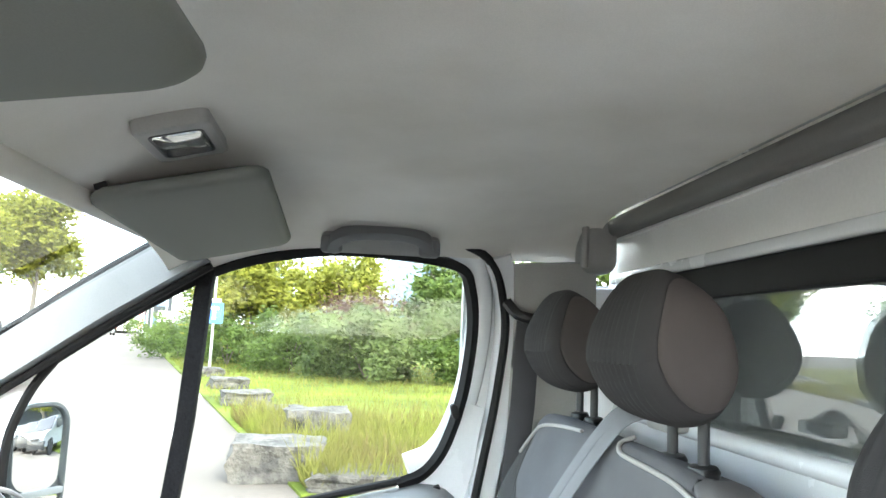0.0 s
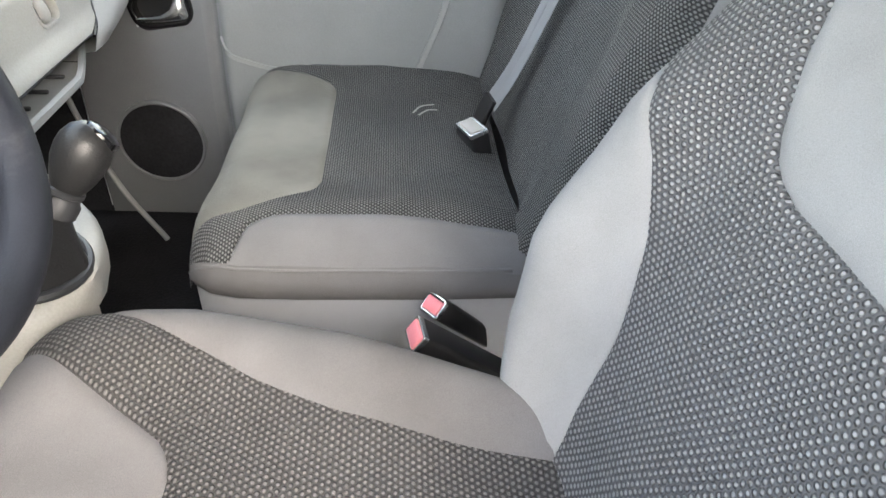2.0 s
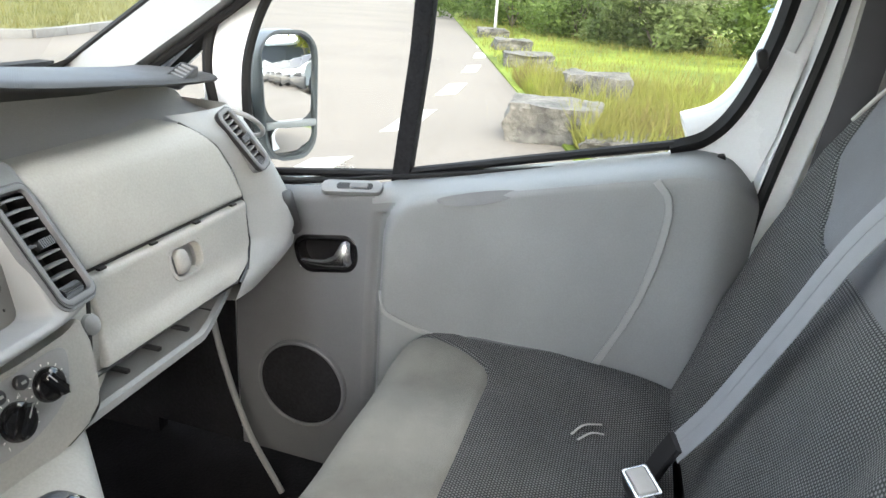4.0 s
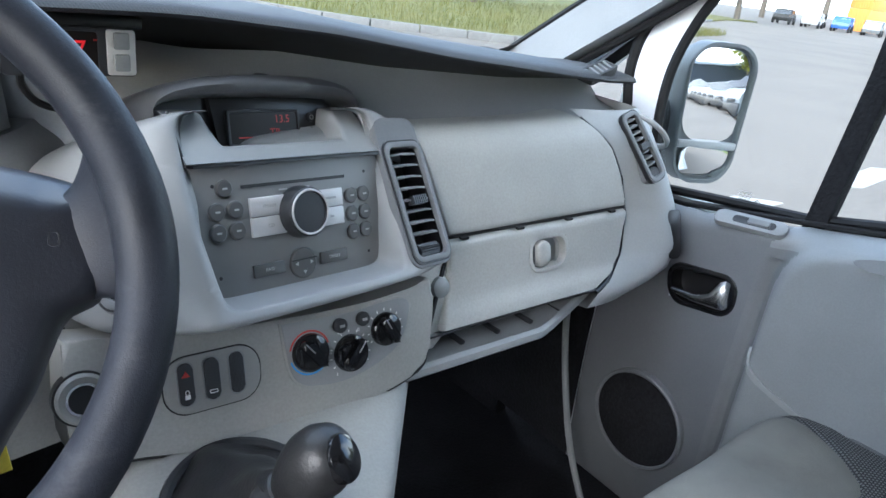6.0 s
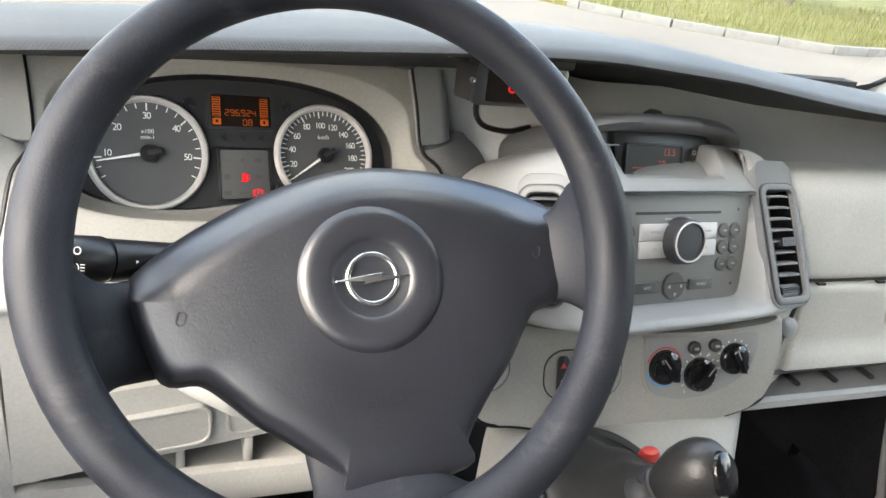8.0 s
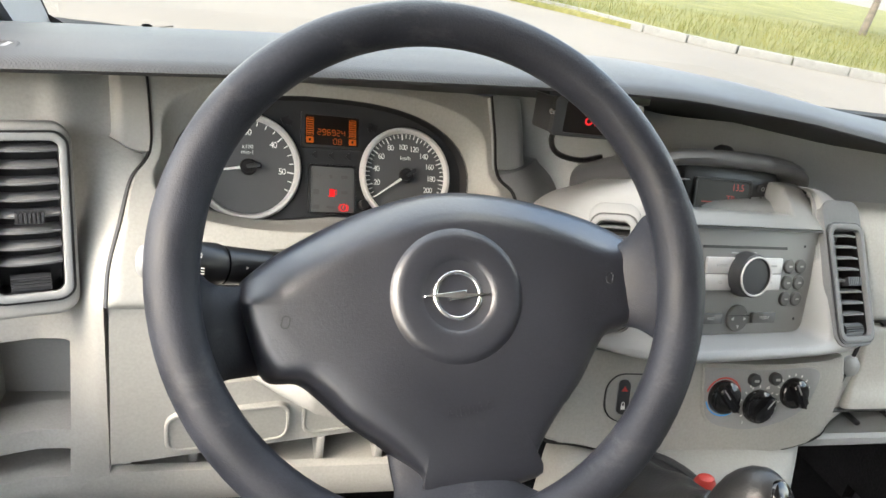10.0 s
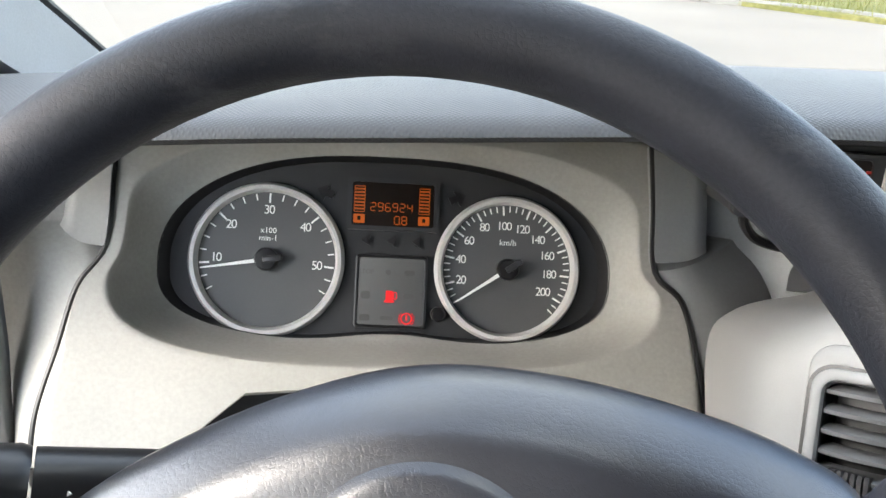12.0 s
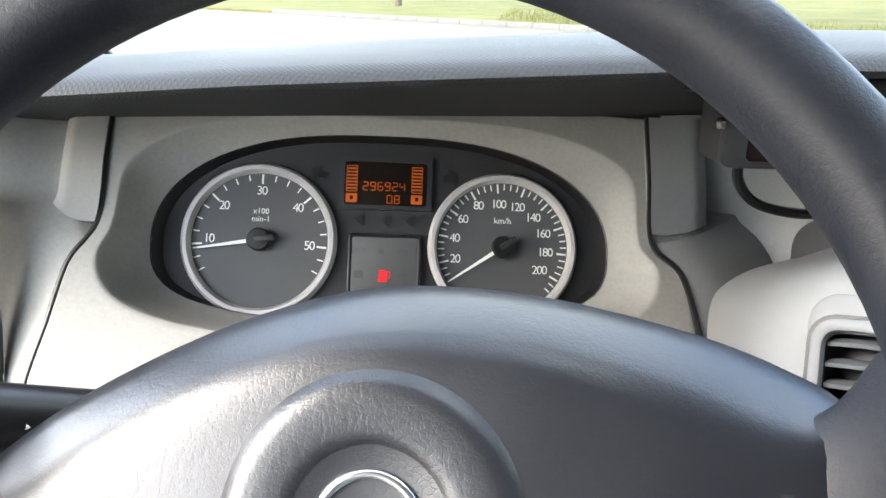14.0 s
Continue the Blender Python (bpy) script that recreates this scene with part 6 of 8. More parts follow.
# demister slots at both pad ends
for sx in (-1, 1):
    dm = axes((0.635, 0.358, 1.2475), (1, 0.32, -0.10), (-0.1, -0.25, 0.97)) if sx > 0 else axes((-0.735, 0.262, 1.283), (1, 0.05, 0.05), (0, -0.2, 0.97))
    slot_ = part("demister", band(rrect(0.090, 0.030, 0.006, 4), rrect(0.080, 0.022, 0.004, 4), -0.01, 0.004, 0.0015), PAD, dash, "slotted demister outlet", dm)
    part("dark_duct", prism(rrect(0.082, 0.024, 0.004, 4), -0.008, 0.0012), BLACK, slot_, "", dm)
    for k in range(5):
        part("fin", box(0.004, 0.024, 0.006, at=(0, 0, 0.0005)), SLAT, slot_, "", dm @ pose(-0.032 + 0.016 * k, 0, 0, 0, 0, -25))

# ---- instrument cluster ----
clu = thing("instrument_cluster", (-0.418, 0.40, 1.15), "black instrument cluster with two silver-ringed dials", "instruments")
part("back", prism([clus_shape(a, 0.99) for a in span(0, 2 * math.pi, 72)[:-1]], -0.014, -0.0005), DIAL, clu, "charcoal cluster plate", CO)
part("inner_wall", loft([[Vector((*clus_shape(a, k), z)) for a in span(0, 2 * math.pi, 72)[:-1]] for k, z in ((0.955, -0.001), (0.985, 0.0085), (0.992, 0.0105), (1.0, 0.006))], True, False), BLACK, clu, "gloss black inner rim", CO)
F0 = CO


def dial(x, y, r, first, last, a0, a1, minor, numbers, value, unit, name):
    c = F0 @ pose(x, y, 0)
    dl = part(name, lathe([(r * 0.93, 0.0008), (0.0, 0.0010)], 64), DIAL_FACE, clu, "dark dial face", c)
    part("bezel_ring", lathe([(r * 1.03, 0.0), (r * 1.03, 0.004), (r * 0.99, 0.008), (r * 0.94, 0.008), (r * 0.905, 0.003), (r * 0.905, 0.0)], 72), SILVER, dl, "satin silver ring", c)
    steps = int((last - first) / minor)
    for k in range(steps + 1):
        v = first + k * minor
        a = radians(a0 + (a1 - a0) * k / steps)
        big = any(abs(v - q) < 1e-6 for q in numbers)
        ln = r * (0.13 if big else 0.085)
        part("tick", box(ln, r * (0.026 if big else 0.018), 0.0003, at=(r * 0.89 - ln / 2, 0, 0.0014)), PRINT, dl, "", c @ pose(0, 0, 0, 0, 0, math.degrees(a)))
    for q in numbers:
        a = radians(a0 + (a1 - a0) * (q - first) / (last - first))
        a -= 0.09 if q == 10 else 0
        ro = r * (0.605 if q >= 100 else 0.665)
        text(str(q), r * 0.170, PRINT, dl, c @ pose(ro * math.cos(a), ro * math.sin(a), 0.0014), "numeral", 0.80)
    for s, yy, sz in unit:
        text(s, sz, PRINT, dl, c @ pose(0, yy, 0.0014), "unit")
    a = a0 + (a1 - a0) * (value - first) / (last - first)
    nm = c @ pose(0, 0, 0.006, 0, 0, a)
    part("needle", prism([(-r * 0.05, -r * 0.030), (r * 0.86, -r * 0.010), (r * 0.86, r * 0.010), (-r * 0.05, r * 0.030)], 0, 0.0012), PRINT, dl, "white needle", nm)
    hubp = part("needle_hub", lathe([(r * 0.155, -0.004), (r * 0.155, 0.002), (r * 0.13, 0.004), (0.0, 0.0045)], 32), BLACK, dl, "black needle hub", nm)
    part("hub_tail", prism(rrect(r * 0.26, r * 0.085, r * 0.02, 3, r * -0.09), 0.003, 0.0055, 0.001), DARK, hubp, "", nm)
    return dl


dial(-0.0893, 0.0020, 0.0578, 5, 55, 208.75, -28.75, 2.5, [10, 20, 30, 40, 50], 9.0, [("x100", 0.0225, 0.0062), ("min-1", 0.0165, 0.0062)], "rev_counter")
dial(0.0982, 0.0024, 0.0565, 5, 210, 214, -42, 5, [20, 40, 60, 80, 100, 120, 140, 160, 180, 200], 5, [("km/h", 0.021, 0.0068)], "speedometer")
FL = F0 @ pose(0.005, 0.009, 0)
FW = F0 @ pose(0.0065, 0.0035, 0)
lcd = part("trip_display", prism(rrect(0.066, 0.036, 0.002, 3, 0.001, 0.040), 0.0, 0.004, 0.001), SCREEN, clu, "dark trip display with amber digits", FL)
part("lcd_frame", band(rrect(0.072, 0.041, 0.002, 3, 0.001, 0.040), rrect(0.064, 0.034, 0.002, 3, 0.001, 0.040), 0.0, 0.0045), DARK, lcd, "", FL)
SEGMENTS = {"0": "abcdef", "2": "abged", "4": "fgbc", "6": "afgedc", "8": "abcdefg", "9": "abcdfg"}


def seven_segment(string, w, h, t, gap):
    """Digits made of bars, as on a segment display."""
    bars, x = [], 0.0
    for ch in string:
        if ch == ".":
            bars.append(box(t, t, 0.0003, at=(x - gap * 0.5, -h / 2, 0)))
            continue
        place = {"a": (0, h / 2, 1), "g": (0, 0, 1), "d": (0, -h / 2, 1), "f": (-w / 2, h / 4, 0), "b": (w / 2, h / 4, 0), "e": (-w / 2, -h / 4, 0), "c": (w / 2, -h / 4, 0)}
        for k in SEGMENTS[ch]:
            px, py, flat = place[k]
            bars.append(box(w * 0.8 if flat else t, t if flat else h * 0.42, 0.0003, at=(x + px + w / 2, py, 0)))
        x += w + gap
    return join(*bars), x - gap


for string, w, h, t, right, y in (("296924", 0.0037, 0.0062, 0.0007, 0.0158, 0.0378), ("0.8", 0.0037, 0.0062, 0.0007, 0.0118, 0.0278)):
    bm, width = seven_segment(string, w, h, t, 0.0020)
    part("digits", bm, LED_AMBER, lcd, "amber segment digits", FL @ pose(right - width, y, 0.0046))
for sx in (-1, 1):
    for k in range(8):
        y = 0.0345 + 0.0026 * k
        part("gauge_bar", band(rrect(0.0085, 0.0024, 0.0004, 2, sx * 0.0253, y), rrect(0.0075, 0.0014, 0.0003, 2, sx * 0.0253, y), 0.004, 0.0044), LED_AMBER, lcd, "", FL)
    part("gauge_symbol", band(rrect(0.0088, 0.0070, 0.0008, 3, sx * 0.0253, 0.0282), rrect(0.0026, 0.0032, 0.0005, 3, sx * 0.0253, 0.0285), 0.004, 0.0044), LED_AMBER, lcd, "", FL)
for k in range(3):
    part("arrow_button", prism([(-0.004, 0.0), (0.003, 0.005), (0.003, -0.005)], 0.0, 0.0015), BLACK, clu, "small dark arrow", FL @ pose(-0.019 + 0.020 * k, 0.0118, 0.0005))
for sx in (-1, 1):
    part("turn_arrow", prism([(-0.008, 0.0), (0.0, 0.007), (0.0, 0.003), (0.006, 0.003), (0.006, -0.003), (0.0, -0.003), (0.0, -0.007)], 0.0, 0.001), BLACK, clu, "unlit turn arrow", F0 @ pose(sx * 0.051 + 0.005, 0.0565, 0.0005, 0, 0, -20 if sx < 0 else 205))
wp = part("warning_panel", prism(rrect(0.052, 0.053, 0.002, 3, 0.0005, -0.0225), 0.0, 0.004, 0.001), WARN_FACE, clu, "dark warning panel with red symbols", FW)
part("panel_frame", band(rrect(0.056, 0.057, 0.003, 3, 0.0005, -0.0225), rrect(0.051, 0.052, 0.002, 3, 0.0005, -0.0225), 0.0, 0.005, 0.001), BLACK, wp, "", FW)
W0 = FW @ pose(0, 0, 0.0042)
part("fuel_symbol", join(box(0.0055, 0.0075, 0.0004, at=(-0.0005, -0.0255, 0)), box(0.0075, 0.0016, 0.0004, at=(-0.0005, -0.0300, 0)), moved(band(rrect(0.003, 0.006, 0.001, 3), rrect(0.0016, 0.0046, 0.0007, 3), -0.0002, 0.0002), pose(0.0040, -0.0255, 0))), LED_RED, wp, "glowing red fuel symbol", W0)
part("brake_symbol", join(band(oval(0.0046, 0.0046, 24, 0.0135, -0.0430), oval(0.0036, 0.0036, 24, 0.0135, -0.0430), -0.0002, 0.0002), box(0.0012, 0.0042, 0.0004, at=(0.0135, -0.0422, 0)), *[band([(0.0135 + sx * (0.0062 if 1 else 0) * math.cos(a), -0.0430 + 0.0062 * math.sin(a)) for a in span(-0.8, 0.8, 8)] + [(0.0135 + sx * 0.0054 * math.cos(a), -0.0430 + 0.0054 * math.sin(a)) for a in span(0.8, -0.8, 8)],
                                                                                                                                                                                  [(0.0135 + sx * 0.0060 * math.cos(a), -0.0430 + 0.0060 * math.sin(a)) for a in span(-0.75, 0.75, 8)] + [(0.0135 + sx * 0.0056 * math.cos(a), -0.0430 + 0.0056 * math.sin(a)) for a in span(0.75, -0.75, 8)], -0.0002, 0.0002) for sx in (-1, 1)]), LED_RED, wp, "glowing red brake symbol", W0)
text("STOP", 0.0050, WARN, wp, W0 @ pose(-0.019, -0.0075, 0), "unlit_word")
for x, y, w, h in ((-0.002, -0.0075, 0.004, 0.004), (0.0145, -0.0075, 0.008, 0.004), (-0.019, -0.0255, 0.007, 0.006), (0.0145, -0.0255, 0.008, 0.004), (-0.019, -0.0430, 0.008, 0.005), (-0.002, -0.0430, 0.010, 0.003)):
    part("unlit_symbol", prism(rrect(w, h, 0.0015, 3, x, y), 0, 0.0003), WARN, wp, "", W0)
part("reset_button", lathe([(0.0058, 0.0), (0.0058, 0.007), (0.0045, 0.0085), (0.0, 0.009)], 24), BLACK, clu, "round reset button", F0 @ pose(0.0445, -0.0350, 0))


# ---- steering wheel ----
TILT_W = radians(34.7)
SW = axes((-0.3605, 0.0525, 1.2060), (0.9995, -0.0312, 0), (-0.0312 * math.cos(TILT_W), -math.cos(TILT_W), math.sin(TILT_W)))
SWR = SW @ pose(0.0, 0.0, 0, 0, 0, 8.8)
whl = thing("steering_wheel", (-0.36, 0.06, 1.19), "worn dark grey plastic steering wheel with three broad spokes", "steering wheel")
RIM = []
for k in range(96):
    a = 2 * math.pi * k / 96
    grip = 1 + 0.06 * math.exp(-((math.sin(a) - 0.05) / 0.25) ** 2)
    RIM.append([Vector(((0.1895 + 0.0172 * grip * math.cos(b)) * math.cos(a), (0.1895 + 0.0172 * grip * math.cos(b)) * math.sin(a), 0.0175 * grip * math.sin(b))) for b in span(0, 2 * math.pi, 20)[:-1]])
RIM.append(RIM[0])
bm = loft(RIM, True, False)
bmesh.ops.remove_doubles(bm, verts=bm.verts[:], dist=1e-6)
part("rim", bm, WHEEL, whl, "grained rim, worn pale at the top and side", SW)


def spoke(a, mid, w0, w1, r0):
    """A broad arm from the hub to the rim, drawn out into fillets where it meets it."""
    secs = []
    for t in span(0, 1, 18):
        r = r0 + (0.1800 - r0) * t
        c, s = math.cos(a), math.sin(a)
        w = w0 + (w1 - w0) * max(0.0, (t - 0.45) / 0.55) ** 2.6
        secs.append([Vector((r * c - s * (mid + w * math.copysign(abs(math.cos(b)) ** 0.8, math.cos(b))), r * s + c * (mid + w * math.copysign(abs(math.cos(b)) ** 0.8, math.cos(b))), -0.003 - 0.064 * (1 - t) ** 0.35 + 0.0130 * math.sin(b))) for b in span(0, 2 * math.pi, 28)[:-1]])
    return loft(secs)


for a, mid, w0, w1, r0 in ((0, -0.0240, 0.0345, 0.058, 0.140), (180, 0.0240, 0.0345, 0.058, 0.140), (-90, -0.004, 0.046, 0.080, 0.130)):
    part("spoke", spoke(radians(a), mid, w0, w1, r0), WHEEL, whl, "moulded spoke", SWR, angle=60)
# the cover sits deep in the wheel, turned a little further than the spokes
PADF = Matrix.Translation((-0.3434, 0.0697, 1.1751)) @ (SWR @ pose(0, 0, 0, 0, 0, 1.2)).to_3x3().to_4x4() @ Matrix.Scale(1.12, 4) @ pose(0.001, 0.010, -0.024)


def pad_outline(side, top, z, crown=0.0):
    """The cover's outline drawn in by side and, along its arched top, by top."""
    ctrl = [(0.1480, -0.010), (0.1475, 0.0150), (0.1330, 0.0285), (0.102, 0.0445), (0.053, 0.0615), (0.0, 0.0695)]
    ctrl += [(-x, y) for x, y in ctrl[-2::-1]]
    low = [(0.0400, -0.146), (0.0440, -0.1290), (0.0640, -0.1060), (0.0860, -0.0860), (0.1010, -0.0680), (0.1150, -0.0540), (0.1370, -0.0470)]
    ctrl = ctrl + [(-x, y) for x, y in low[::-1]] + low
    pts = curve_pts([(x, y, 0) for x, y in ctrl] + [(ctrl[0][0], ctrl[0][1], 0)], 5)[:-1]
    out = []
    for p in pts:
        arch = max(0.0, min(1.0, (p.y - 0.002) / 0.030))
        foot = max(0.0, min(1.0, (-0.010 - p.y) / 0.030))
        y = p.y - top * arch + side * 0.8 * foot
        out.append(Vector((p.x * (1 - side / 0.1445), y, z + crown * (1 - (p.x / 0.1445) ** 2) * max(0.0, 1 + p.y / 0.16))))
    return out


secs = [pad_outline(*k) for k in ((0.003, 0.003, -0.035, 0), (0.0, 0.0, -0.008, 0), (0.0006, 0.0015, -0.002, 0.001), (0.0025, 0.0085, 0.0045, 0.003), (0.0050, 0.0195, 0.0115, 0.0045))]


def pad_face(x, y):
    """Gentle swell of the cover's face."""
    return 0.0232 - 0.0065 * min(1.0, (x / 0.135) ** 2) - 0.0060 * min(1.0, ((y + 0.01) / 0.140) ** 2)


last = [Vector((p.x, p.y, pad_face(p.x, p.y))) for p in pad_outline(0.014, 0.0315, 0.0)]
secs.append([a.lerp(b, 0.45) + Vector((0, 0, 0.0016)) for a, b in zip(secs[-1], last)])
for t in (0.0, 0.12, 0.25, 0.4, 0.55, 0.7, 0.85, 0.97):
    row = [(p.x * (1 - t), p.y + (-0.02 - p.y) * t) for p in last]
    secs.append([Vector((x, y, pad_face(x, y))) for x, y in row])
part("airbag_pad", loft(secs), PADSKIN, whl, "dark grained airbag cover, scuffed at the edges", PADF, angle=60)
DC = PADF @ pose(-0.001, -0.0100, 0.0212) @ Matrix.Diagonal((1.06, 1.06, 0.72, 1.0))
part("centre_dish", lathe([(0.0470, -0.002), (0.0440, 0.0026), (0.0420, 0.0052), (0.0395, 0.0068), (0.0365, 0.0072), (0.0320, 0.0070), (0.0275, 0.0064), (0.0248, 0.0056), (0.0235, 0.0042), (0.0228, 0.0036), (0.0, 0.0036)], 72), PADSKIN, whl, "raised round centre", DC, angle=50)
EM = DC @ pose(0, 0, 0.0032, 0, 0, -3)
part("emblem_ring", tube([(0.0150 * math.cos(a), 0.0150 * math.sin(a), 0.0012) for a in span(0, 2 * math.pi, 56)[:-1]], 0.0015, 10, True), CHROME, whl, "chrome ring emblem", EM)
part("emblem_bar", prism([(-0.0225, 0.0014), (0.0075, 0.0032), (0.0030, 0.0004), (0.0225, -0.0004), (0.0225, -0.0016), (-0.0085, -0.0036), (-0.0030, -0.0006), (-0.0225, 0.0002)], 0.0005, 0.0034, 0.0006), CHROME, whl, "chrome emblem bar", EM)
text("AIRBAG", 0.0098, PADSKIN, whl, PADF @ pose(-0.0035, -0.088, 0.0222, -3), "embossed_word", 1.05)
for sx in (-1, 1):
    part("horn_mark", band(rrect(0.009, 0.006, 0.0025, 4), rrect(0.007, 0.004, 0.0018, 4), 0, 0.0008), DARK, whl, "", PADF @ pose(sx * 0.118, -0.012, 0.0178, 0, sx * 5, 70))
part("hub_back", loft([[Vector((w * math.cos(a), w * 0.9 * math.sin(a) - 0.02, z)) for a in span(0, 2 * math.pi, 32)[:-1]] for w, z in ((0.060, -0.075), (0.055, -0.10), (0.045, -0.12))]), DARK, whl, "", SW)

# ---- stalk ----
stk = thing("indicator_stalk", (-0.52, 0.12, 1.17), "black indicator stalk with a rotating end", "stalk")
S0, S1 = Vector((-0.440, 0.168, 1.142)), Vector((-0.556, 0.1015, 1.178))
d = (S1 - S0).normalized()
part("stem", tube([S0, S0.lerp(S1, 0.70)], [0.011, 0.0155], 20), BLACK, stk, "tapered black stem")
part("twist_end", tube([S0.lerp(S1, 0.71), S0.lerp(S1, 0.74), S1, S1 + d * 0.004], [0.0155, 0.0170, 0.0170, 0.015], 24), BLACK, stk, "rotating ring")
part("end_cap", tube([S1 + d * 0.002, S1 + d * 0.005, S1 + d * 0.014, S1 + d * 0.021, S1 + d * 0.024], [0.0150, 0.0165, 0.0158, 0.0110, 0.004], 24), SLAT, stk, "grey rounded end")
SM = axes(S0.lerp(S1, 0.86) + Vector((0.004, -0.0155, 0.008)), -d, (0.0, -0.9, 0.42))
part("light_mark", join(band(oval(0.0035, 0.004, 16, 0, 0.009), oval(0.0026, 0.0031, 16, 0, 0.009), 0, 0.0005), band(oval(0.003, 0.0045, 16, -0.001, -0.008), oval(0.0021, 0.0036, 16, -0.001, -0.008), 0, 0.0005), *[box(0.004, 0.0008, 0.0005, at=(0.005, -0.011 + 0.003 * k, 0.0002)) for k in range(3)]), PRINT, stk, "white light symbols", SM @ Matrix.Scale(0.66, 4))
part("arrow_mark", join(prism([(0.0, 0.0025), (0.0, -0.0025), (0.004, 0)], 0, 0.0005), prism([(-0.003, 0.0025), (-0.003, -0.0025), (-0.007, 0)], 0, 0.0005)), PRINT, stk, "white turn arrows", axes(S0.lerp(S1, 0.55) + Vector((0.0, -0.0145, 0.006)), -d, (0.0, -0.9, 0.42)))

# ---- ignition keys with tags ----
key = thing("key_ring", (-0.252, 0.12, 1.03), "key ring with blue and yellow tags hanging from the lock", "keys")
part("ring", tube([(-0.250 + 0.008 * math.cos(a), 0.12, 1.068 + 0.008 * math.sin(a)) for a in span(0, 2 * math.pi, 20)[:-1]], 0.0012, 6, True), CHROME, key)
part("lock_barrel", tube([(-0.255, 0.20, 1.088), (-0.250, 0.13, 1.078)], 0.013, 16), DARK, key)
part("blue_tag", strap(curve_pts([(-0.257, 0.121, 1.063), (-0.263, 0.117, 1.03), (-0.259, 0.118, 1.005), (-0.263, 0.12, 0.972)], 6), (1, 0, 0.15), 0.011, 0.002), BLUE_TAG, key, "blue plastic tag")
part("yellow_tag", strap(curve_pts([(-0.251, 0.116, 1.060), (-0.249, 0.113, 1.035), (-0.246, 0.114, 1.008)], 6), (1, 0, 0.1), 0.009, 0.003), YELLOW_TAG, key, "yellow key tag")

# ---- gear console and lever ----
con = thing("gear_console", (-0.03, 0.08, 0.5), "pale grey gear lever console below the dash", "console")
cs = []
for t in span(0, 1, 20):
    y = 0.215 - 0.190 * t
    z = 0.925 - 0.055 * t ** 1.3
    hw = (0.178 - 0.088 * t) * math.sqrt(max(0.02, 1 - max(0, (t - 0.72) / 0.28) ** 2))
    xc = 0.022 - 0.077 * t
    zb = 0.45 + 0.34 * t
    cs.append([Vector((xc - hw * 1.02, y, zb))] + [Vector((xc + hw * math.copysign(abs(math.cos(a)) ** 0.45, -math.cos(a)), y, z - 0.035 + 0.035 * math.sin(a) ** 0.5)) for a in span(0.0, math.pi, 18)] + [Vector((xc + hw * 0.9, y + 0.03, zb))])
part("housing", loft(cs), SHELL, con, "rounded pale grey housing", angle=55)
part("gaiter_ring", tube([(-0.066 + 0.072 * math.cos(a), 0.102 + 0.072 * math.sin(a), 0.899 + 0.020 * math.sin(a)) for a in span(0, 2 * math.pi, 40)[:-1]], 0.006, 8, True), DARK, con, "dark gaiter ring")
gl = thing("gear_lever", (-0.047, 0.03, 0.95), "gear lever with worn ball knob and leather gaiter", "gear lever")
secs = []
for t in span(0, 1, 10):
    r = 0.056 * (1 - t) ** 1.5 + 0.004 * t + 0.012
    secs.append([Vector((-0.066 - 0.012 * t + r * (1 + 0.10 * (1 - t) * math.sin(5 * a + 4 * t)) * math.cos(a), 0.102 - 0.074 * t + r * 1.05 * (1 + 0.08 * (1 - t) * math.sin(4 * a + 1)) * math.sin(a), 0.898 + 0.024 * math.sin(a) * (1 - t) + 0.090 * t + 0.010 * math.sin(t * 9) * math.cos(a * 3) * (1 - t))) for a in span(0, 2 * math.pi, 40)[:-1]])
part("gaiter", loft(secs), LEATHER, gl, "creased black leather gaiter", angle=80)
K0, K1 = Vector((-0.084, 0.032, 0.964)), Vector((-0.062, -0.006, 1.030))
KM = axes(K0, (1, 0, 0), K1 - K0)
part("collar", lathe([(0.019, 0.0), (0.0195, 0.012), (0.017, 0.016), (0.0165, 0.022), (0.0, 0.022)], 28), DARK, gl, "", KM)
part("knob", lathe([(0.014, 0.018), (0.0165, 0.028), (0.0215, 0.040), (0.0262, 0.056), (0.0272, 0.068), (0.0255, 0.080), (0.0205, 0.090), (0.012, 0.0965), (0.0, 0.098)], 40), LEATHER, gl, "worn brown-black ball knob", KM)
CM = axes(K0.lerp(K1, 0.94) + Vector((0.006, -0.0165, 0.0085)), (1, 0.2, 0), (0.28, -0.72, 0.58))
part("cap", loft([[Vector((k * 0.0155 * math.cos(a), k * 0.0185 * math.sin(a), z)) for a in span(0, 2 * math.pi, 32)[:-1]] for k, z in ((1.0, -0.006), (1.0, 0.001), (0.93, 0.0035), (0.6, 0.0055), (0.2, 0.006))]), GLOSS, gl, "gloss black knob cap", CM)
part("reverse_ring", lathe([(0.016, 0.021), (0.0185, 0.023), (0.0185, 0.027), (0.016, 0.029)], 28), DARK, gl, "", KM)
hb = thing("red_button", (-0.005, 0.06, 0.93), "small red plastic knob beside the gaiter", "button")
part("cap", loft([[Vector((0.004 + k * 0.014 * math.cos(a), 0.133 + k * 0.010 * math.sin(a), z)) for a in span(0, 2 * math.pi, 20)[:-1]] for k, z in ((1, 0.885), (1, 0.912), (0.7, 0.919), (0.3, 0.921))]), RED, hb)
# ================= seats =================
def table(pairs):
    return lambda v: lerp(pairs, v)


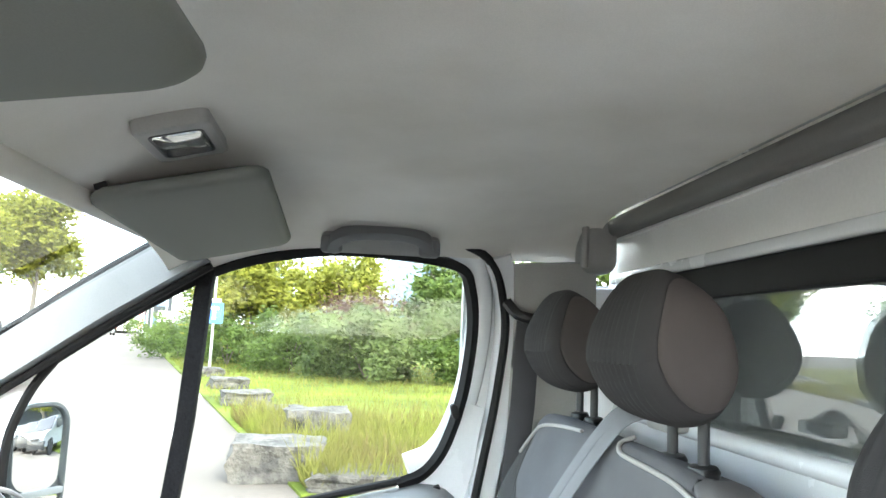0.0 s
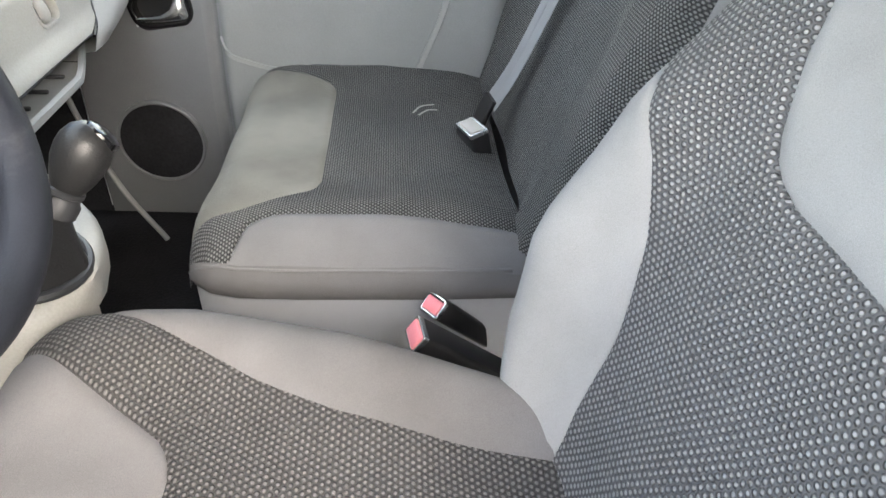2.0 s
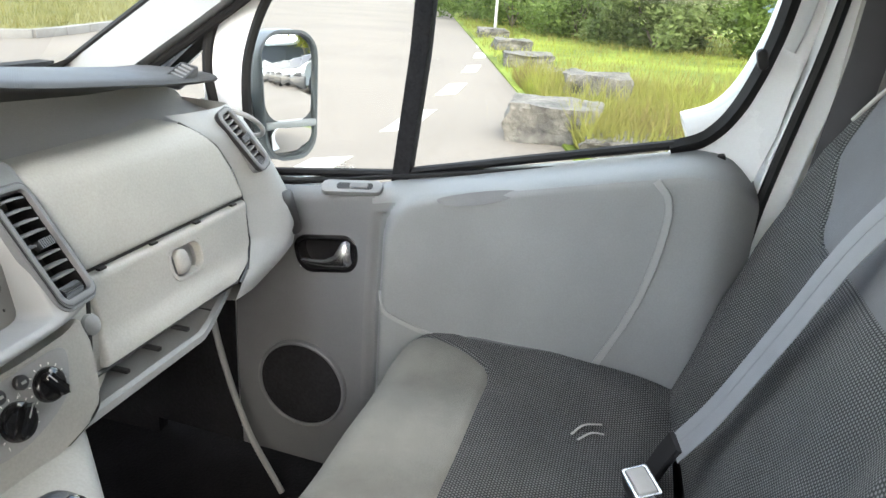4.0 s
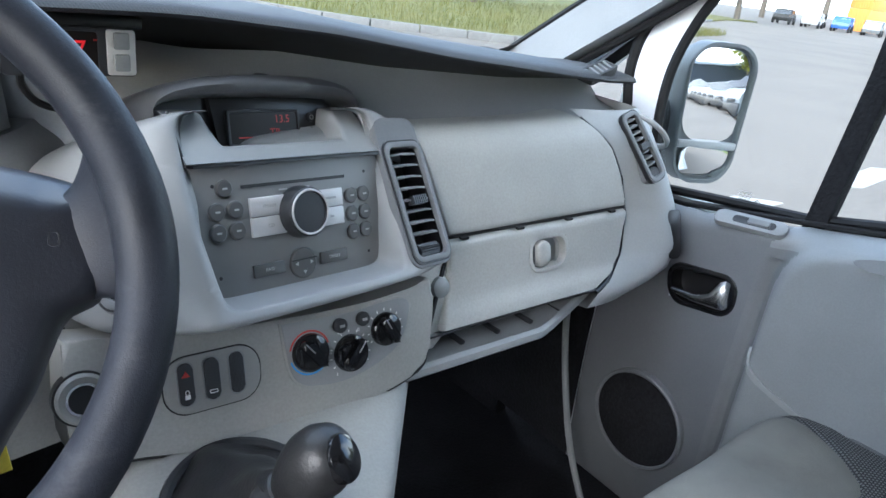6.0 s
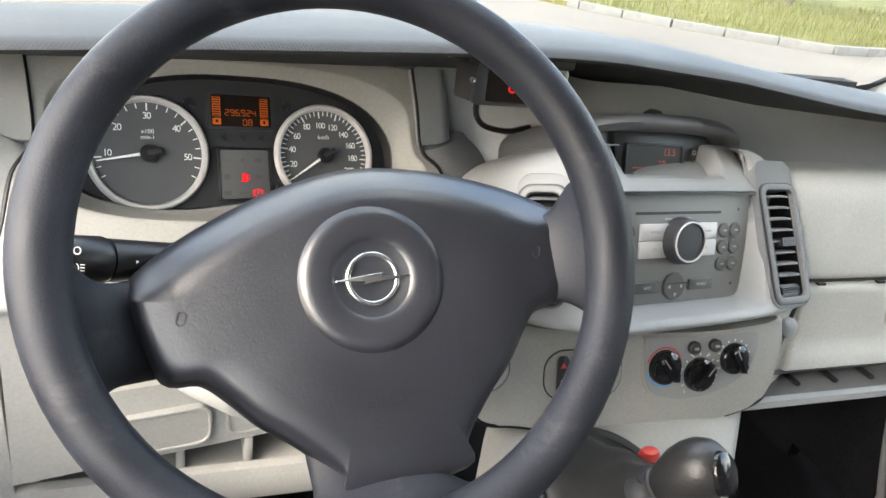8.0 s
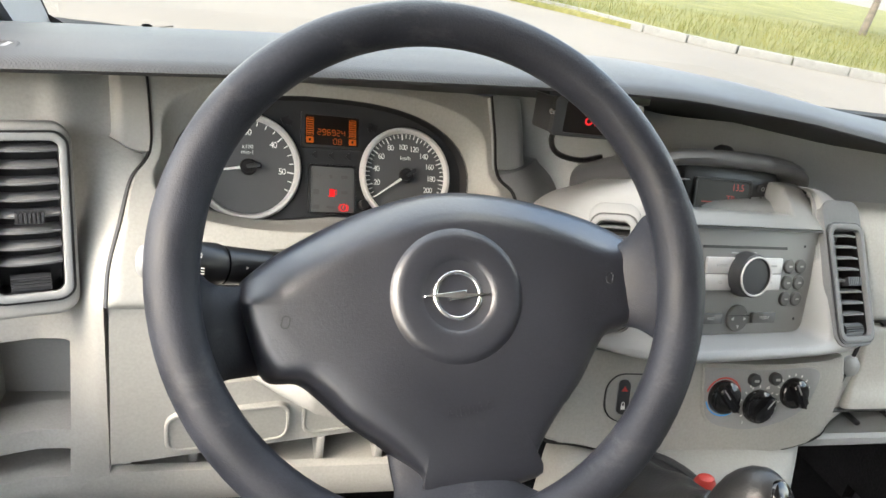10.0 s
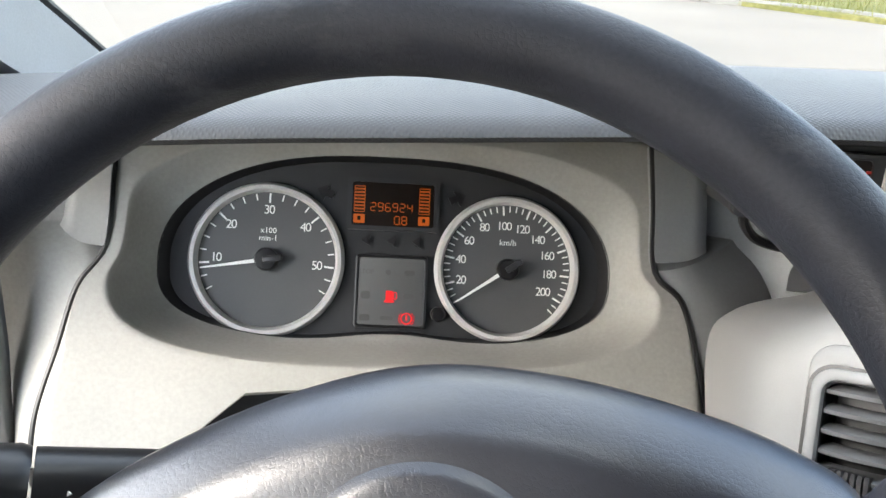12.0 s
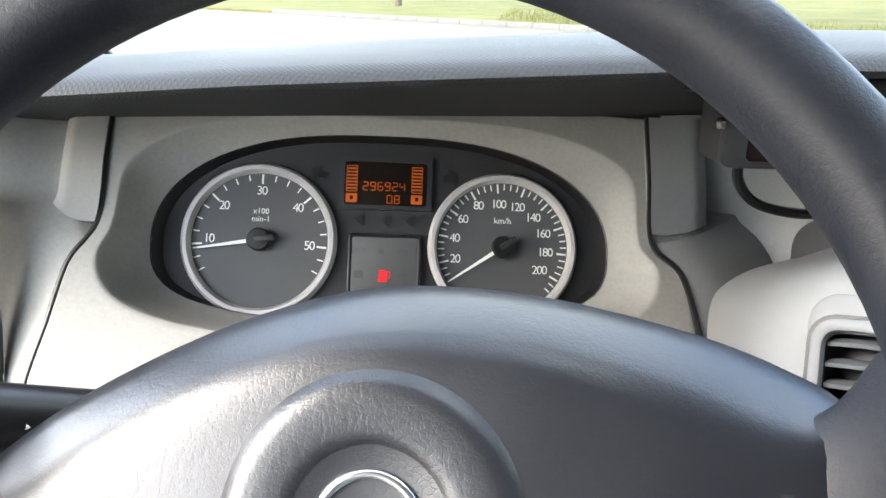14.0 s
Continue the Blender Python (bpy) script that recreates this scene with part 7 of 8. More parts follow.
def cushion_parts(root, M, L, hw, s1, si, v_in, bump, roll_end, mats, groove=0.004, prefix="", edge_drop=0.055, depth=0.11, end_round=0.03, dip=0.0):
    """A stuffed seat face: side bolsters, dotted middle and a plain insert, sewn along recessed seams, over a deep body.
    hw, s1, si give half-widths at v: outline, bolster seam, insert seam."""
    def height(u, v):
        w = max(1e-4, hw(v))
        s = min(1.0, abs(u) / w)
        b = bump(v)
        z = b * math.exp(-((s - 0.74) / 0.20) ** 2)
        z -= edge_drop * max(0, (s - 0.80) / 0.20) ** 2.2
        e = max(0.0, (v - (L - roll_end)) / roll_end)
        z -= roll_end * 0.9 * (1 - math.sqrt(max(0.0, 1 - min(1, e) ** 2)))
        z += 0.0018 * math.sin(u * 31 + v * 17) + 0.0012 * math.sin(u * 13 - v * 43)
        z -= dip * max(0.0, 1 - v / 0.13) ** 1.5
        d = min(abs(abs(u) - s1(v)) if s1(v) < w * 0.99 else 1, abs(abs(u) - si(v)) if v > v_in else 1, abs(v - v_in) if abs(u) < si(v) + 0.004 else 1)
        z -= groove * math.exp(-(d / 0.005) ** 2)
        return z

    def strip_(a, b, vs, n, mat, name, label):
        ts = [0, 0.03, 0.07] + span(0.14, 0.86, n) + [0.93, 0.97, 1]
        bm = bmesh.new()
        uvl = bm.loops.layers.uv.new("UVMap")
        grid = []
        for v in vs:
            lo, hi = a(v), b(v)
            grid.append([((lo + (hi - lo) * t), v) for t in ts])
        vv = [[bm.verts.new((u, v, height(u, v))) for u, v in row] for row in grid]
        for j in range(len(vs) - 1):
            for i in range(len(ts) - 1):
                f = bm.faces.new((vv[j][i], vv[j][i + 1], vv[j + 1][i + 1], vv[j + 1][i]))
                for lp, (u, v) in zip(f.loops, (grid[j][i], grid[j][i + 1], grid[j + 1][i + 1], grid[j + 1][i])):
                    lp[uvl].uv = (u + 2, v + 2)
        return part(prefix + name, bm, mat, root, label, M, angle=70)
    vs_all = span(0, L, 64)
    lim = lambda v: min(s1(v), hw(v))
    low = span(0, v_in, 36)
    high = [v_in + (L - v_in) * t for t in span(0, 1, 40)]
    ins = lambda v: min(si(v), lim(v))
    strip_(lambda v: -lim(v), lambda v: lim(v), low, 40, mats[1], "dotted_panel", "charcoal cloth with raised pale dots")
    for sg in (-1, 1):
        strip_(lambda v: sg * ins(v), lambda v: sg * lim(v), high, 10, mats[1], "dotted_side", "charcoal cloth with raised pale dots")
        strip_(lambda v: sg * lim(v), lambda v: sg * hw(v), vs_all, 14, mats[0], "bolster", "plain grey cloth bolster")
    strip_(lambda v: -ins(v), lambda v: ins(v), high, 30, mats[2], "insert", "plain grey cloth insert")
    # body: sides and back
    rim = [(hw(v), v) for v in vs_all] + [(-hw(v), v) for v in reversed(vs_all)]
    z0 = [height(u, v) for u, v in rim]
    secs = [[M @ Vector((u, v, z)) for (u, v), z in zip(rim, z0)],
            [M @ Vector((u * 1.01, v, z - 0.02)) for (u, v), z in zip(rim, z0)],
            [M @ Vector((u * 1.0, v, -depth * 0.8)) for (u, v), z in zip(rim, z0)],
            [M @ Vector((u * 0.9, v * 0.98, -depth)) for (u, v), z in zip(rim, z0)]]
    bm = loft(secs, True, False)
    bm.verts.ensure_lookup_table()
    n = len(rim)
    bm.faces.new([bm.verts[k] for k in range(3 * n, 4 * n)])
    part(prefix + "side_skirt", bm, mats[3], root, "grey cloth sides", angle=60)
    return height


def headrest(root, c, w, h, d, lean=19, posts=0.047, down=0.12, back=0.03):
    """Egg-shaped pad: a creased cover wraps its front and edges, a plain cheek fills each end; two steel posts in black collars."""
    M = Matrix.Translation(c) @ pose(0, 0, 0, -lean)

    def ring(a):
        # share of the end face that the cheek fills, smaller towards the front
        return min(0.94, 0.80 - 0.20 * math.cos(a))

    def surf(k, sg, a):
        # k: 1 at the middle of the pad down to 0 at the centre of an end face
        t = sg * max(0.0, 1 - k ** 5) ** (1 / 5)
        cy, sz = math.cos(a), math.sin(a)
        zf = math.copysign(abs(sz) ** 0.9, sz)
        z = h / 2 * k * zf
        up, dn = max(0.0, zf), max(0.0, -zf)
        slim = 1 - 0.10 * up - 0.42 * up ** 2.4 - 0.20 * dn ** 4
        y = d / 2 * k * slim * math.copysign(abs(cy) ** 0.85, cy) - 0.016 * max(0.0, zf * k)
        x = w / 2 * t * (1 - 0.32 * (up * k) ** 2 - 0.06 * (dn * k) ** 3)
        if k > 0.9 and cy > 0.0:
            fade = (1 - abs(t)) ** 0.5 * min(1.0, cy * 3)
            y += 0.0034 * fade * math.sin(t * 40 + 2.4 * math.sin(a * 2.3) + 1.3 * math.sin(a * 5.1))
        g = math.exp(-((k - ring(a)) / 0.022) ** 2) if abs(t) > 0.6 else 0.0
        x -= sg * 0.0022 * g
        return M @ Vector((x, y, z))

    def cover(s, a):
        # even steps across the front, closer ones round the edge
        sg, q = (1 if s >= 0 else -1), abs(s)
        k_end = ring(a)
        k = (1 - (q / 0.62 * 0.80) ** 5) ** (1 / 5) if q < 0.62 else None
        if k is None:
            k0 = (1 - 0.80 ** 5) ** (1 / 5)
            k = k0 + (k_end - k0) * (q - 0.62) / 0.38
        return surf(k, sg, a)
    A = span(0, 2 * math.pi, 64)
    part("headrest_cover", sheet(cover, span(-1, 1, 81), A), CLOTH_DARK, root, "creased charcoal headrest cover", angle=80)
    for s in (-1, 1):
        part("headrest_cheek", sheet(lambda q, a: surf(ring(a) * (1 - q), s, a), [0, 0.02, 0.05] + span(0.1, 0.9, 9) + [1.0], A), CHEEK, root, "plain brownish-grey cheek", angle=80)
        b = Vector(c) + Vector((s * posts, -back, -h / 2 + 0.03))
        e = b + Vector((0, 0.0, -down))
        part("post", tube([b, e], 0.0068, 14), DARK, root, "dark steel post")
        part("post_collar", lathe([(0.021, -0.004), (0.022, 0.002), (0.019, 0.007), (0.0085, 0.009)], 26), BLACK, root, "black plastic collar", Matrix.Translation(e + Vector((0, 0, 0.020))) @ pose(0, 0, 0, -6) @ Matrix.Diagonal((1.15, 0.75, 1, 1)))


CHEEK = material("cheek_cloth", (0.078, 0.068, 0.066), 0.95, vary=0.1, scale=9, grain=1300, bump=0.5, depth=0.0006, spec=0.2)
BASE = material("seat_base_plastic", (0.30, 0.315, 0.345), 0.55, vary=0.08, scale=8, grain=700, bump=0.2)

# ---- driver's seat ----
ds = thing("driver_seat", (-0.40, -0.25, 0.45), "single grey cloth driver seat with dotted middle panels", "seat")
DB = axes((-0.40, -0.440, 0.815), (-1, 0, 0), (0, 0.943, 0.333))
d_hw = table([(0, 0.21), (0.03, 0.255), (0.07, 0.295), (0.12, 0.315), (0.18, 0.322), (0.24, 0.314), (0.30, 0.308), (0.36, 0.298), (0.42, 0.282), (0.47, 0.260), (0.51, 0.234), (0.545, 0.200), (0.57, 0.160), (0.588, 0.11), (0.597, 0.05), (0.600, 0.0)])
d_s1 = table([(0, 0.105), (0.06, 0.122), (0.14, 0.135), (0.22, 0.158), (0.28, 0.192), (0.32, 0.228), (0.36, 0.270), (0.40, 0.32), (0.6, 0.4)])
d_si = table([(0.322, 0.055), (0.326, 0.075), (0.335, 0.092), (0.35, 0.104), (0.40, 0.130), (0.46, 0.148), (0.52, 0.140), (0.56, 0.10), (0.6, 0.1)])
cushion_parts(ds, DB, 0.600, d_hw, d_s1, d_si, 0.322, table([(0, 0.045), (0.15, 0.062), (0.30, 0.045), (0.42, 0.01), (0.5, 0.0)]), 0.05, (CLOTH_LIGHT, DOTS, CLOTH_LIGHT, CLOTH_LIGHT), prefix="back_", depth=0.13)
rimp = [DB @ Vector((s * d_hw(v), v, -0.058 - (0.04 * max(0, (v - 0.56) / 0.05)))) for s in (1, -1) for v in (span(0.12, 0.599, 36) if s > 0 else span(0.599, 0.12, 36))]
part("back_piping", tube(rimp, 0.0045, 8), PIPING, ds, "pale piping along the backrest edge")
DCU = axes((-0.40, -0.445, 0.822), (1, 0, 0), (0, -0.10, 0.995))
c_hw = table([(0, 0.205), (0.05, 0.225), (0.15, 0.262), (0.25, 0.292), (0.35, 0.308), (0.42, 0.310), (0.47, 0.300), (0.50, 0.285), (0.52, 0.262)])
c_s1 = table([(0, 0.105), (0.1, 0.125), (0.2, 0.148), (0.28, 0.178), (0.34, 0.208), (0.40, 0.245), (0.46, 0.292), (0.50, 0.33), (0.6, 0.4)])
c_si = table([(0.330, 0.075), (0.336, 0.100), (0.348, 0.118), (0.37, 0.135), (0.44, 0.182), (0.50, 0.225), (0.53, 0.24)])
cushion_parts(ds, DCU, 0.52, c_hw, c_s1, c_si, 0.330, table([(0, 0.03), (0.2, 0.045), (0.4, 0.03), (0.5, 0.005)]), 0.07, (CLOTH_CUSHION, DOTS_CUSHION, CLOTH_CUSHION, CLOTH_CUSHION), prefix="cushion_", depth=0.14, edge_drop=0.035)
rimp = [DCU @ Vector((s * c_hw(v), v, -0.034 - 0.06 * max(0, (v - 0.45) / 0.07) ** 2)) for s in (1, -1) for v in (span(0.05, 0.52, 26) if s > 0 else span(0.52, 0.05, 26))]
part("cushion_piping", tube(rimp, 0.004, 8), PIPING, ds, "pale piping round the cushion")
part("base", box(0.40, 0.42, 0.24, 0.02, 3, at=(-0.40, -0.22, 0.545)), BLACK, ds, "black seat pedestal")
part("recline_hinge", lathe([(0.035, -0.01), (0.035, 0.008), (0.028, 0.012), (0.0, 0.012)], 24), GREY, ds, "", axes((-0.20, -0.47, 0.775), (0, 1, 0), (1, 0, 0)))
headrest(ds, (-0.40, -0.668, 1.400), 0.25, 0.19, 0.13)

# ---- passenger bench ----
bs = thing("bench_seat", (0.40, -0.25, 0.45), "double grey cloth passenger bench with dusty dotted cushion", "bench seat")
BB = axes((0.385, -0.492, 0.792), (-1, 0, 0), (0, 0.946, 0.324))
b_hw = table([(0, 0.36), (0.1, 0.392), (0.3, 0.412), (0.42, 0.425), (0.50, 0.425), (0.545, 0.412), (0.572, 0.388), (0.588, 0.355), (0.597, 0.31), (0.600, 0.26)])
b_s1 = table([(0, 0.345), (0.15, 0.368), (0.3, 0.380), (0.43, 0.388), (0.49, 0.395), (0.537, 0.378), (0.56, 0.355), (0.575, 0.325), (0.60, 0.30)])
b_si = table([(0.358, 0.170), (0.362, 0.190), (0.372, 0.208), (0.40, 0.232), (0.46, 0.288), (0.52, 0.325), (0.553, 0.342), (0.6, 0.36)])
back_h = cushion_parts(bs, BB, 0.600, b_hw, b_s1, b_si, 0.358, table([(0, 0.03), (0.2, 0.035), (0.45, 0.02), (0.55, 0.0)]), 0.030, (CLOTH_BENCH, DOTS_FINE, CLOTH, CLOTH_BENCH), prefix="back_", depth=0.12)
part("back_piping", tube(curve_pts([BB @ Vector((u, v, back_h(u, v) + 0.002)) for u, v, z in ((0.092, 0.606, -0.030), (0.100, 0.592, -0.006), (0.128, 0.580, 0.004), (0.182, 0.577, 0.006), (0.269, 0.575, 0.007), (0.325, 0.570, 0.006), (0.356, 0.558, 0.008), (0.377, 0.537, 0.012), (0.394, 0.49, 0.020), (0.388, 0.43, 0.030))], 6), 0.0034, 8), PIPING, bs, "pale piping over the shoulder")
part("back_piping", tube(curve_pts([BB @ Vector((u, v, back_h(u, v) + 0.002)) for u, v, z in ((-0.06, 0.585, 0.004), (-0.18, 0.578, 0.006), (-0.27, 0.566, 0.006), (-0.32, 0.548, 0.007), (-0.345, 0.50, 0.010))], 6), 0.0032, 8), PIPING, bs, "pale piping over the shoulder")
BC = axes((0.415, -0.478, 0.818), (1, 0, 0), (0, -0.03, 1.0))
bc_hw = table([(0, 0.352), (0.1, 0.358), (0.3, 0.362), (0.38, 0.360), (0.42, 0.350), (0.445, 0.330), (0.458, 0.305)])
bc_s1 = table([(0, 0.300), (0.1, 0.298), (0.25, 0.292), (0.34, 0.290), (0.37, 0.305), (0.385, 0.34), (0.40, 0.40), (0.6, 0.5)])
bc_si = table([(0.285, 0.175), (0.288, 0.195), (0.298, 0.212), (0.33, 0.235), (0.40, 0.275), (0.45, 0.290), (0.48, 0.29)])
cushion_parts(bs, BC, 0.458, bc_hw, bc_s1, bc_si, 0.285, table([(0, 0.02), (0.2, 0.02), (0.4, 0.008)]), 0.06, (CLOTH, DOTS_FINE, INSERT, CLOTH), prefix="cushion_", depth=0.10, edge_drop=0.030, dip=0.020)
rimp = [BC @ Vector((-bc_hw(v), v, -0.033 - 0.05 * max(0, (v - 0.40) / 0.06) ** 2)) for v in span(0.02, 0.452, 26)]
part("cushion_piping", tube(rimp, 0.003, 8), CLOTH, bs, "grey seam piping")
part("base_skirt", loft([[Vector((0.415 + sx * w, y, z)) for sx, y in ((-1, -0.47), (-1, -0.10), (-0.97, -0.05), (-0.9, -0.028), (0.9, -0.028), (0.97, -0.05), (1, -0.10), (1, -0.47))] for z, w in ((0.775, 0.352), (0.70, 0.345), (0.60, 0.335), (0.44, 0.33))]), BASE, bs, "grey plastic bench base")
part("back_foot", box(0.73, 0.09, 0.17, 0.02, 3, at=(0.388, -0.545, 0.725)), CLOTH, bs, "grey cloth foot of the backrest")
headrest(bs, (0.148, -0.677, 1.482), 0.210, 0.180, 0.126, posts=0.042, down=0.098, back=0.043)
headrest(bs, (0.600, -0.695, 1.486), 0.210, 0.180, 0.126, posts=0.042, down=0.098, back=0.043)


# pale scuffs rubbed into the bench cloth
for pts in ([(0.50, -0.335, 0.8245), (0.53, -0.350, 0.8245), (0.545, -0.375, 0.8220)], [(0.49, -0.345, 0.8245), (0.515, -0.362, 0.8235), (0.522, -0.380, 0.8210)], [(0.335, -0.20, 0.8225), (0.345, -0.225, 0.8225)]):
    part("scuff", strap(curve_pts(pts, 4), (0.5, 0.5, 0), 0.0035, 0.0012), PIPING, bs, "pale scuff on the cloth")


# crumbs and dusty scuffs on the bench
for x, y, z, w in ((0.205, -0.163, 0.8290, 0.010), (0.300, -0.205, 0.8220, 0.005), (0.36, -0.30, 0.8220, 0.005), (0.52, -0.25, 0.8220, 0.006)):
    cr = part("crumb", box(w, w * 0.6, 0.003, 0.001), PIPING, None, "", pose(x, y, z, 5, 3, 40 * w * 100))
    tagged(cr, "tiny pale crumb on the bench cushion", "crumb")


# ---- belts and buckles ----
def buckle(at, yaw, tilt, size, button, label, stem):
    root = thing("belt_buckle", at, label, "buckle")
    m = Matrix.Translation(at) @ pose(0, 0, 0, tilt, 0, yaw)
    w, d, h = size
    part("body", box(w, d, h, 0.006, 3, at=(0, 0, -h / 2)), BLACK, root, "black plastic housing", m)
    part("press_button", box(w * 0.80, d * 0.66, 0.008, 0.002, at=(0, 0, 0.0015)), button, root, "red press button", m)
    part("rim", band(rrect(w * 0.98, d * 0.96, 0.004, 3), rrect(w * 0.84, d * 0.72, 0.003, 3), -0.004, 0.003, 0.001), CHROME, root, "", m)
    part("stalk", strap([m @ Vector((0, 0, -h + 0.01)), m @ Vector((0, 0.004, -h - stem))], (1, 0, 0), w * 0.7, 0.012), BLACK, root)
    return root


buckle((0.405, -0.432, 0.838), 22, -14, (0.060, 0.036, 0.14), PIPING, "black belt buckle with a pale button on the bench", 0.05)
buckle((0.033, -0.352, 0.750), 38, -44, (0.034, 0.030, 0.15), PINK, "black belt buckle with a red button beside the bench", 0.05)
buckle((-0.064, -0.326, 0.782), 8, -52, (0.046, 0.030, 0.14), PINK, "black belt buckle with a red button beside the driver seat", 0.06)
belt = thing("seat_belt", (0.40, -0.55, 1.1), "grey webbing belt across the bench backrest", "seat belt")
bp = curve_pts([(0.290, -0.770, 1.372), (0.300, -0.715, 1.392), (0.315, -0.670, 1.350), (0.385, -0.600, 1.20), (0.425, -0.556, 1.065), (0.455, -0.508, 0.93), (0.466, -0.470, 0.855)], 8)
part("webbing", strap(bp, [(0.90, 0.10, 0.42)] * len(bp), 0.043, 0.0022), BELT, belt, "folded grey webbing")
part("webbing_fold", strap([p + Vector((0.012, 0.003, 0.004)) for p in bp[8:]], [(0.90, 0.10, 0.42)] * len(bp[8:]), 0.020, 0.002), BELT, belt)
part("tongue", strap([(0.466, -0.470, 0.868), (0.468, -0.458, 0.840), (0.470, -0.448, 0.81)], (0.9, 0.3, 0.2), 0.034, 0.010), BLACK, belt, "black belt tongue")
part("belt_guide", box(0.07, 0.035, 0.02, 0.006, at=(0.287, -0.755, 1.378)), GREY, belt)
# ================= outdoors =================
rng = random.Random(7)
gm = bmesh.new()
bmesh.ops.create_grid(gm, x_segments=8, y_segments=8, size=400)
ground = part("ground", gm, ASPHALT, None, "", Matrix.Translation((0, 0, 0)))
tagged(ground, "pale worn asphalt yard and road", "ground", kind="structure")


def field(name, pts, h, mat, label):
    bm = prism(pts, -0.05, h, 0.0)
    ob = part(name, bm, mat, flat=True)
    tagged(ob, label, "grass", kind="structure")
    return ob


def road_edge(x):
    return 1.12 + (x - 9.3) * 0.306


field("lawn", [(6.1, 0.15), (9.3, 1.12), (40, road_edge(40)), (160, road_edge(160)), (160, -90), (6.4, -90)], 0.03, GRASS, "rough green grass beside the road")
field("verge", [(-60, 62), (-12, 31), (4.2, 18.6), (7.7, 13.3), (10.2, 11.3), (12.2, 11.0), (22, 14.6), (33.8, 21.5), (56, 31.5), (63.8, 33), (66, 90), (66, 160), (-60, 160)], 0.10, VERGE, "dry yellow-green grass behind the kerb")


def kerb(points, name="kerb"):
    root = thing(name, (*points[0], 0), "weathered grey kerb stones along the grass", "kerb", kind="structure")
    path = curve_pts([(x, y, 0) for x, y in points], 10)
    last = path[0]
    marks = [path[0]]
    for p in path[1:]:
        while (p - last).length >= 1.0:
            last = last + (p - last).normalized() * 1.0
            marks.append(last.copy())
    mesh_ob = None
    for a, b in list(zip(marks, marks[1:]))[:70]:
        ang = math.degrees(math.atan2(b.y - a.y, b.x - a.x))
        m = Matrix.Translation((a + b) / 2) @ pose(0, 0, 0.06, 0, 0, ang)
        if mesh_ob is None:
            mesh_ob = part("kerb_stone", box(0.98, 0.16, 0.20, 0.015, 2), KERB, root)
            mesh_ob.matrix_parent_inverse = root.matrix_basis.inverted()
            mesh_ob.matrix_basis = m
        else:
            k = new("kerb_stone", mesh_ob.data)
            k.parent, k.matrix_parent_inverse, k.matrix_basis = root, root.matrix_basis.inverted(), m
    return root


kerb([(-12, 30.9), (4.2, 18.5), (7.7, 13.2), (10.2, 11.2), (12.2, 10.9), (22, 14.5), (33.8, 21.4), (56, 31.4)])
# dashes across the junction
for k, (x, y, w, l, turn) in enumerate(((7.05, 2.03, 0.26, 1.45, 5), (9.83, 2.30, 0.26, 1.35, 7), (12.75, 2.71, 0.26, 1.35, 9), (15.6, 3.2, 0.26, 1.35, 11), (18.4, 3.8, 0.26, 1.35, 13), (4.35, 2.02, 0.28, 1.25, 2))):
    ob = part("road_mark", prism(rrect(l, w, 0.02, 2, skew=0.25), 0.0, 0.006), MARK, None, "", pose(x, y, 0, 0, 0, turn), flat=True)
    tagged(ob, "worn white dash painted on the road", "road marking", "dashes across the junction", "structure")


def rough_block(w, d, h, seed):
    r = random.Random(seed)
    bm = bmesh.new()
    bmesh.ops.create_cube(bm, size=1)
    bmesh.ops.subdivide_edges(bm, edges=bm.edges[:], cuts=9, use_grid_fill=True)
    for v in bm.verts:
        p = v.co.copy()
        q = Vector((math.copysign(abs(2 * p.x) ** 0.8, p.x), math.copysign(abs(2 * p.y) ** 0.8, p.y), math.copysign(abs(2 * p.z) ** 0.85, p.z))) / 2
        n = noise.noise_vector(p * 2.3 + Vector((seed * 3.7, 0, 0))) * 0.10 + noise.noise_vector(p * 7.0 + Vector((seed, 2, 0))) * 0.035
        v.co = Vector(((q.x + n.x) * w, (q.y + n.y) * d, (q.z + n.z) * h))
    return bm


for k, (x, y, w, d, h, turn) in enumerate(((7.05, 0.48, 0.75, 0.90, 0.40, 4), (9.20, 0.22, 0.65, 0.80, 0.52, 4), (6.45, -0.35, 0.6, 0.9, 0.22, 0), (14.0, 1.9, 0.9, 0.9, 0.30, 16), (17.8, 2.9, 0.9, 0.9, 0.3, 16), (22.0, 4.3, 1.0, 0.9, 0.3, 16), (12.0, 1.0, 0.8, 0.8, 0.22, 10))):
    ob = part("boulder", rough_block(w, d, h, k), STONE, None, "", pose(x, y, h * 0.42, 0, 0, turn), angle=30)
    tagged(ob, "rough lichen-spotted stone block in the grass", "stone", "stone blocks along the road")


# grass blades and weeds, thickest near the stones
def blades(name, n, spot, hmin, hmax, mat, label):
    bm = bmesh.new()
    for _ in range(n):
        x, y, s = spot()
        h = rng.uniform(hmin, hmax) * s
        a = rng.uniform(0, 2 * math.pi)
        w = 0.004 + 0.008 * rng.random()
        lean = Vector((rng.gauss(0, 0.25), rng.gauss(0, 0.25), 1)) * h
        side = Vector((math.cos(a), math.sin(a), 0)) * w
        p = Vector((x, y, 0.02))
        q = p + lean * 0.55
        bm.faces.new([bm.verts.new(v) for v in (p - side, p + side, q + side * 0.7, q - side * 0.7)])
        bm.faces.new([bm.verts.new(v) for v in (q - side * 0.7, q + side * 0.7, p + lean + Vector((rng.gauss(0, 0.05), rng.gauss(0, 0.05), 0)))])
    ob = part(name, bm, mat, flat=True)
    tagged(ob, label, "grass", kind="stuff")


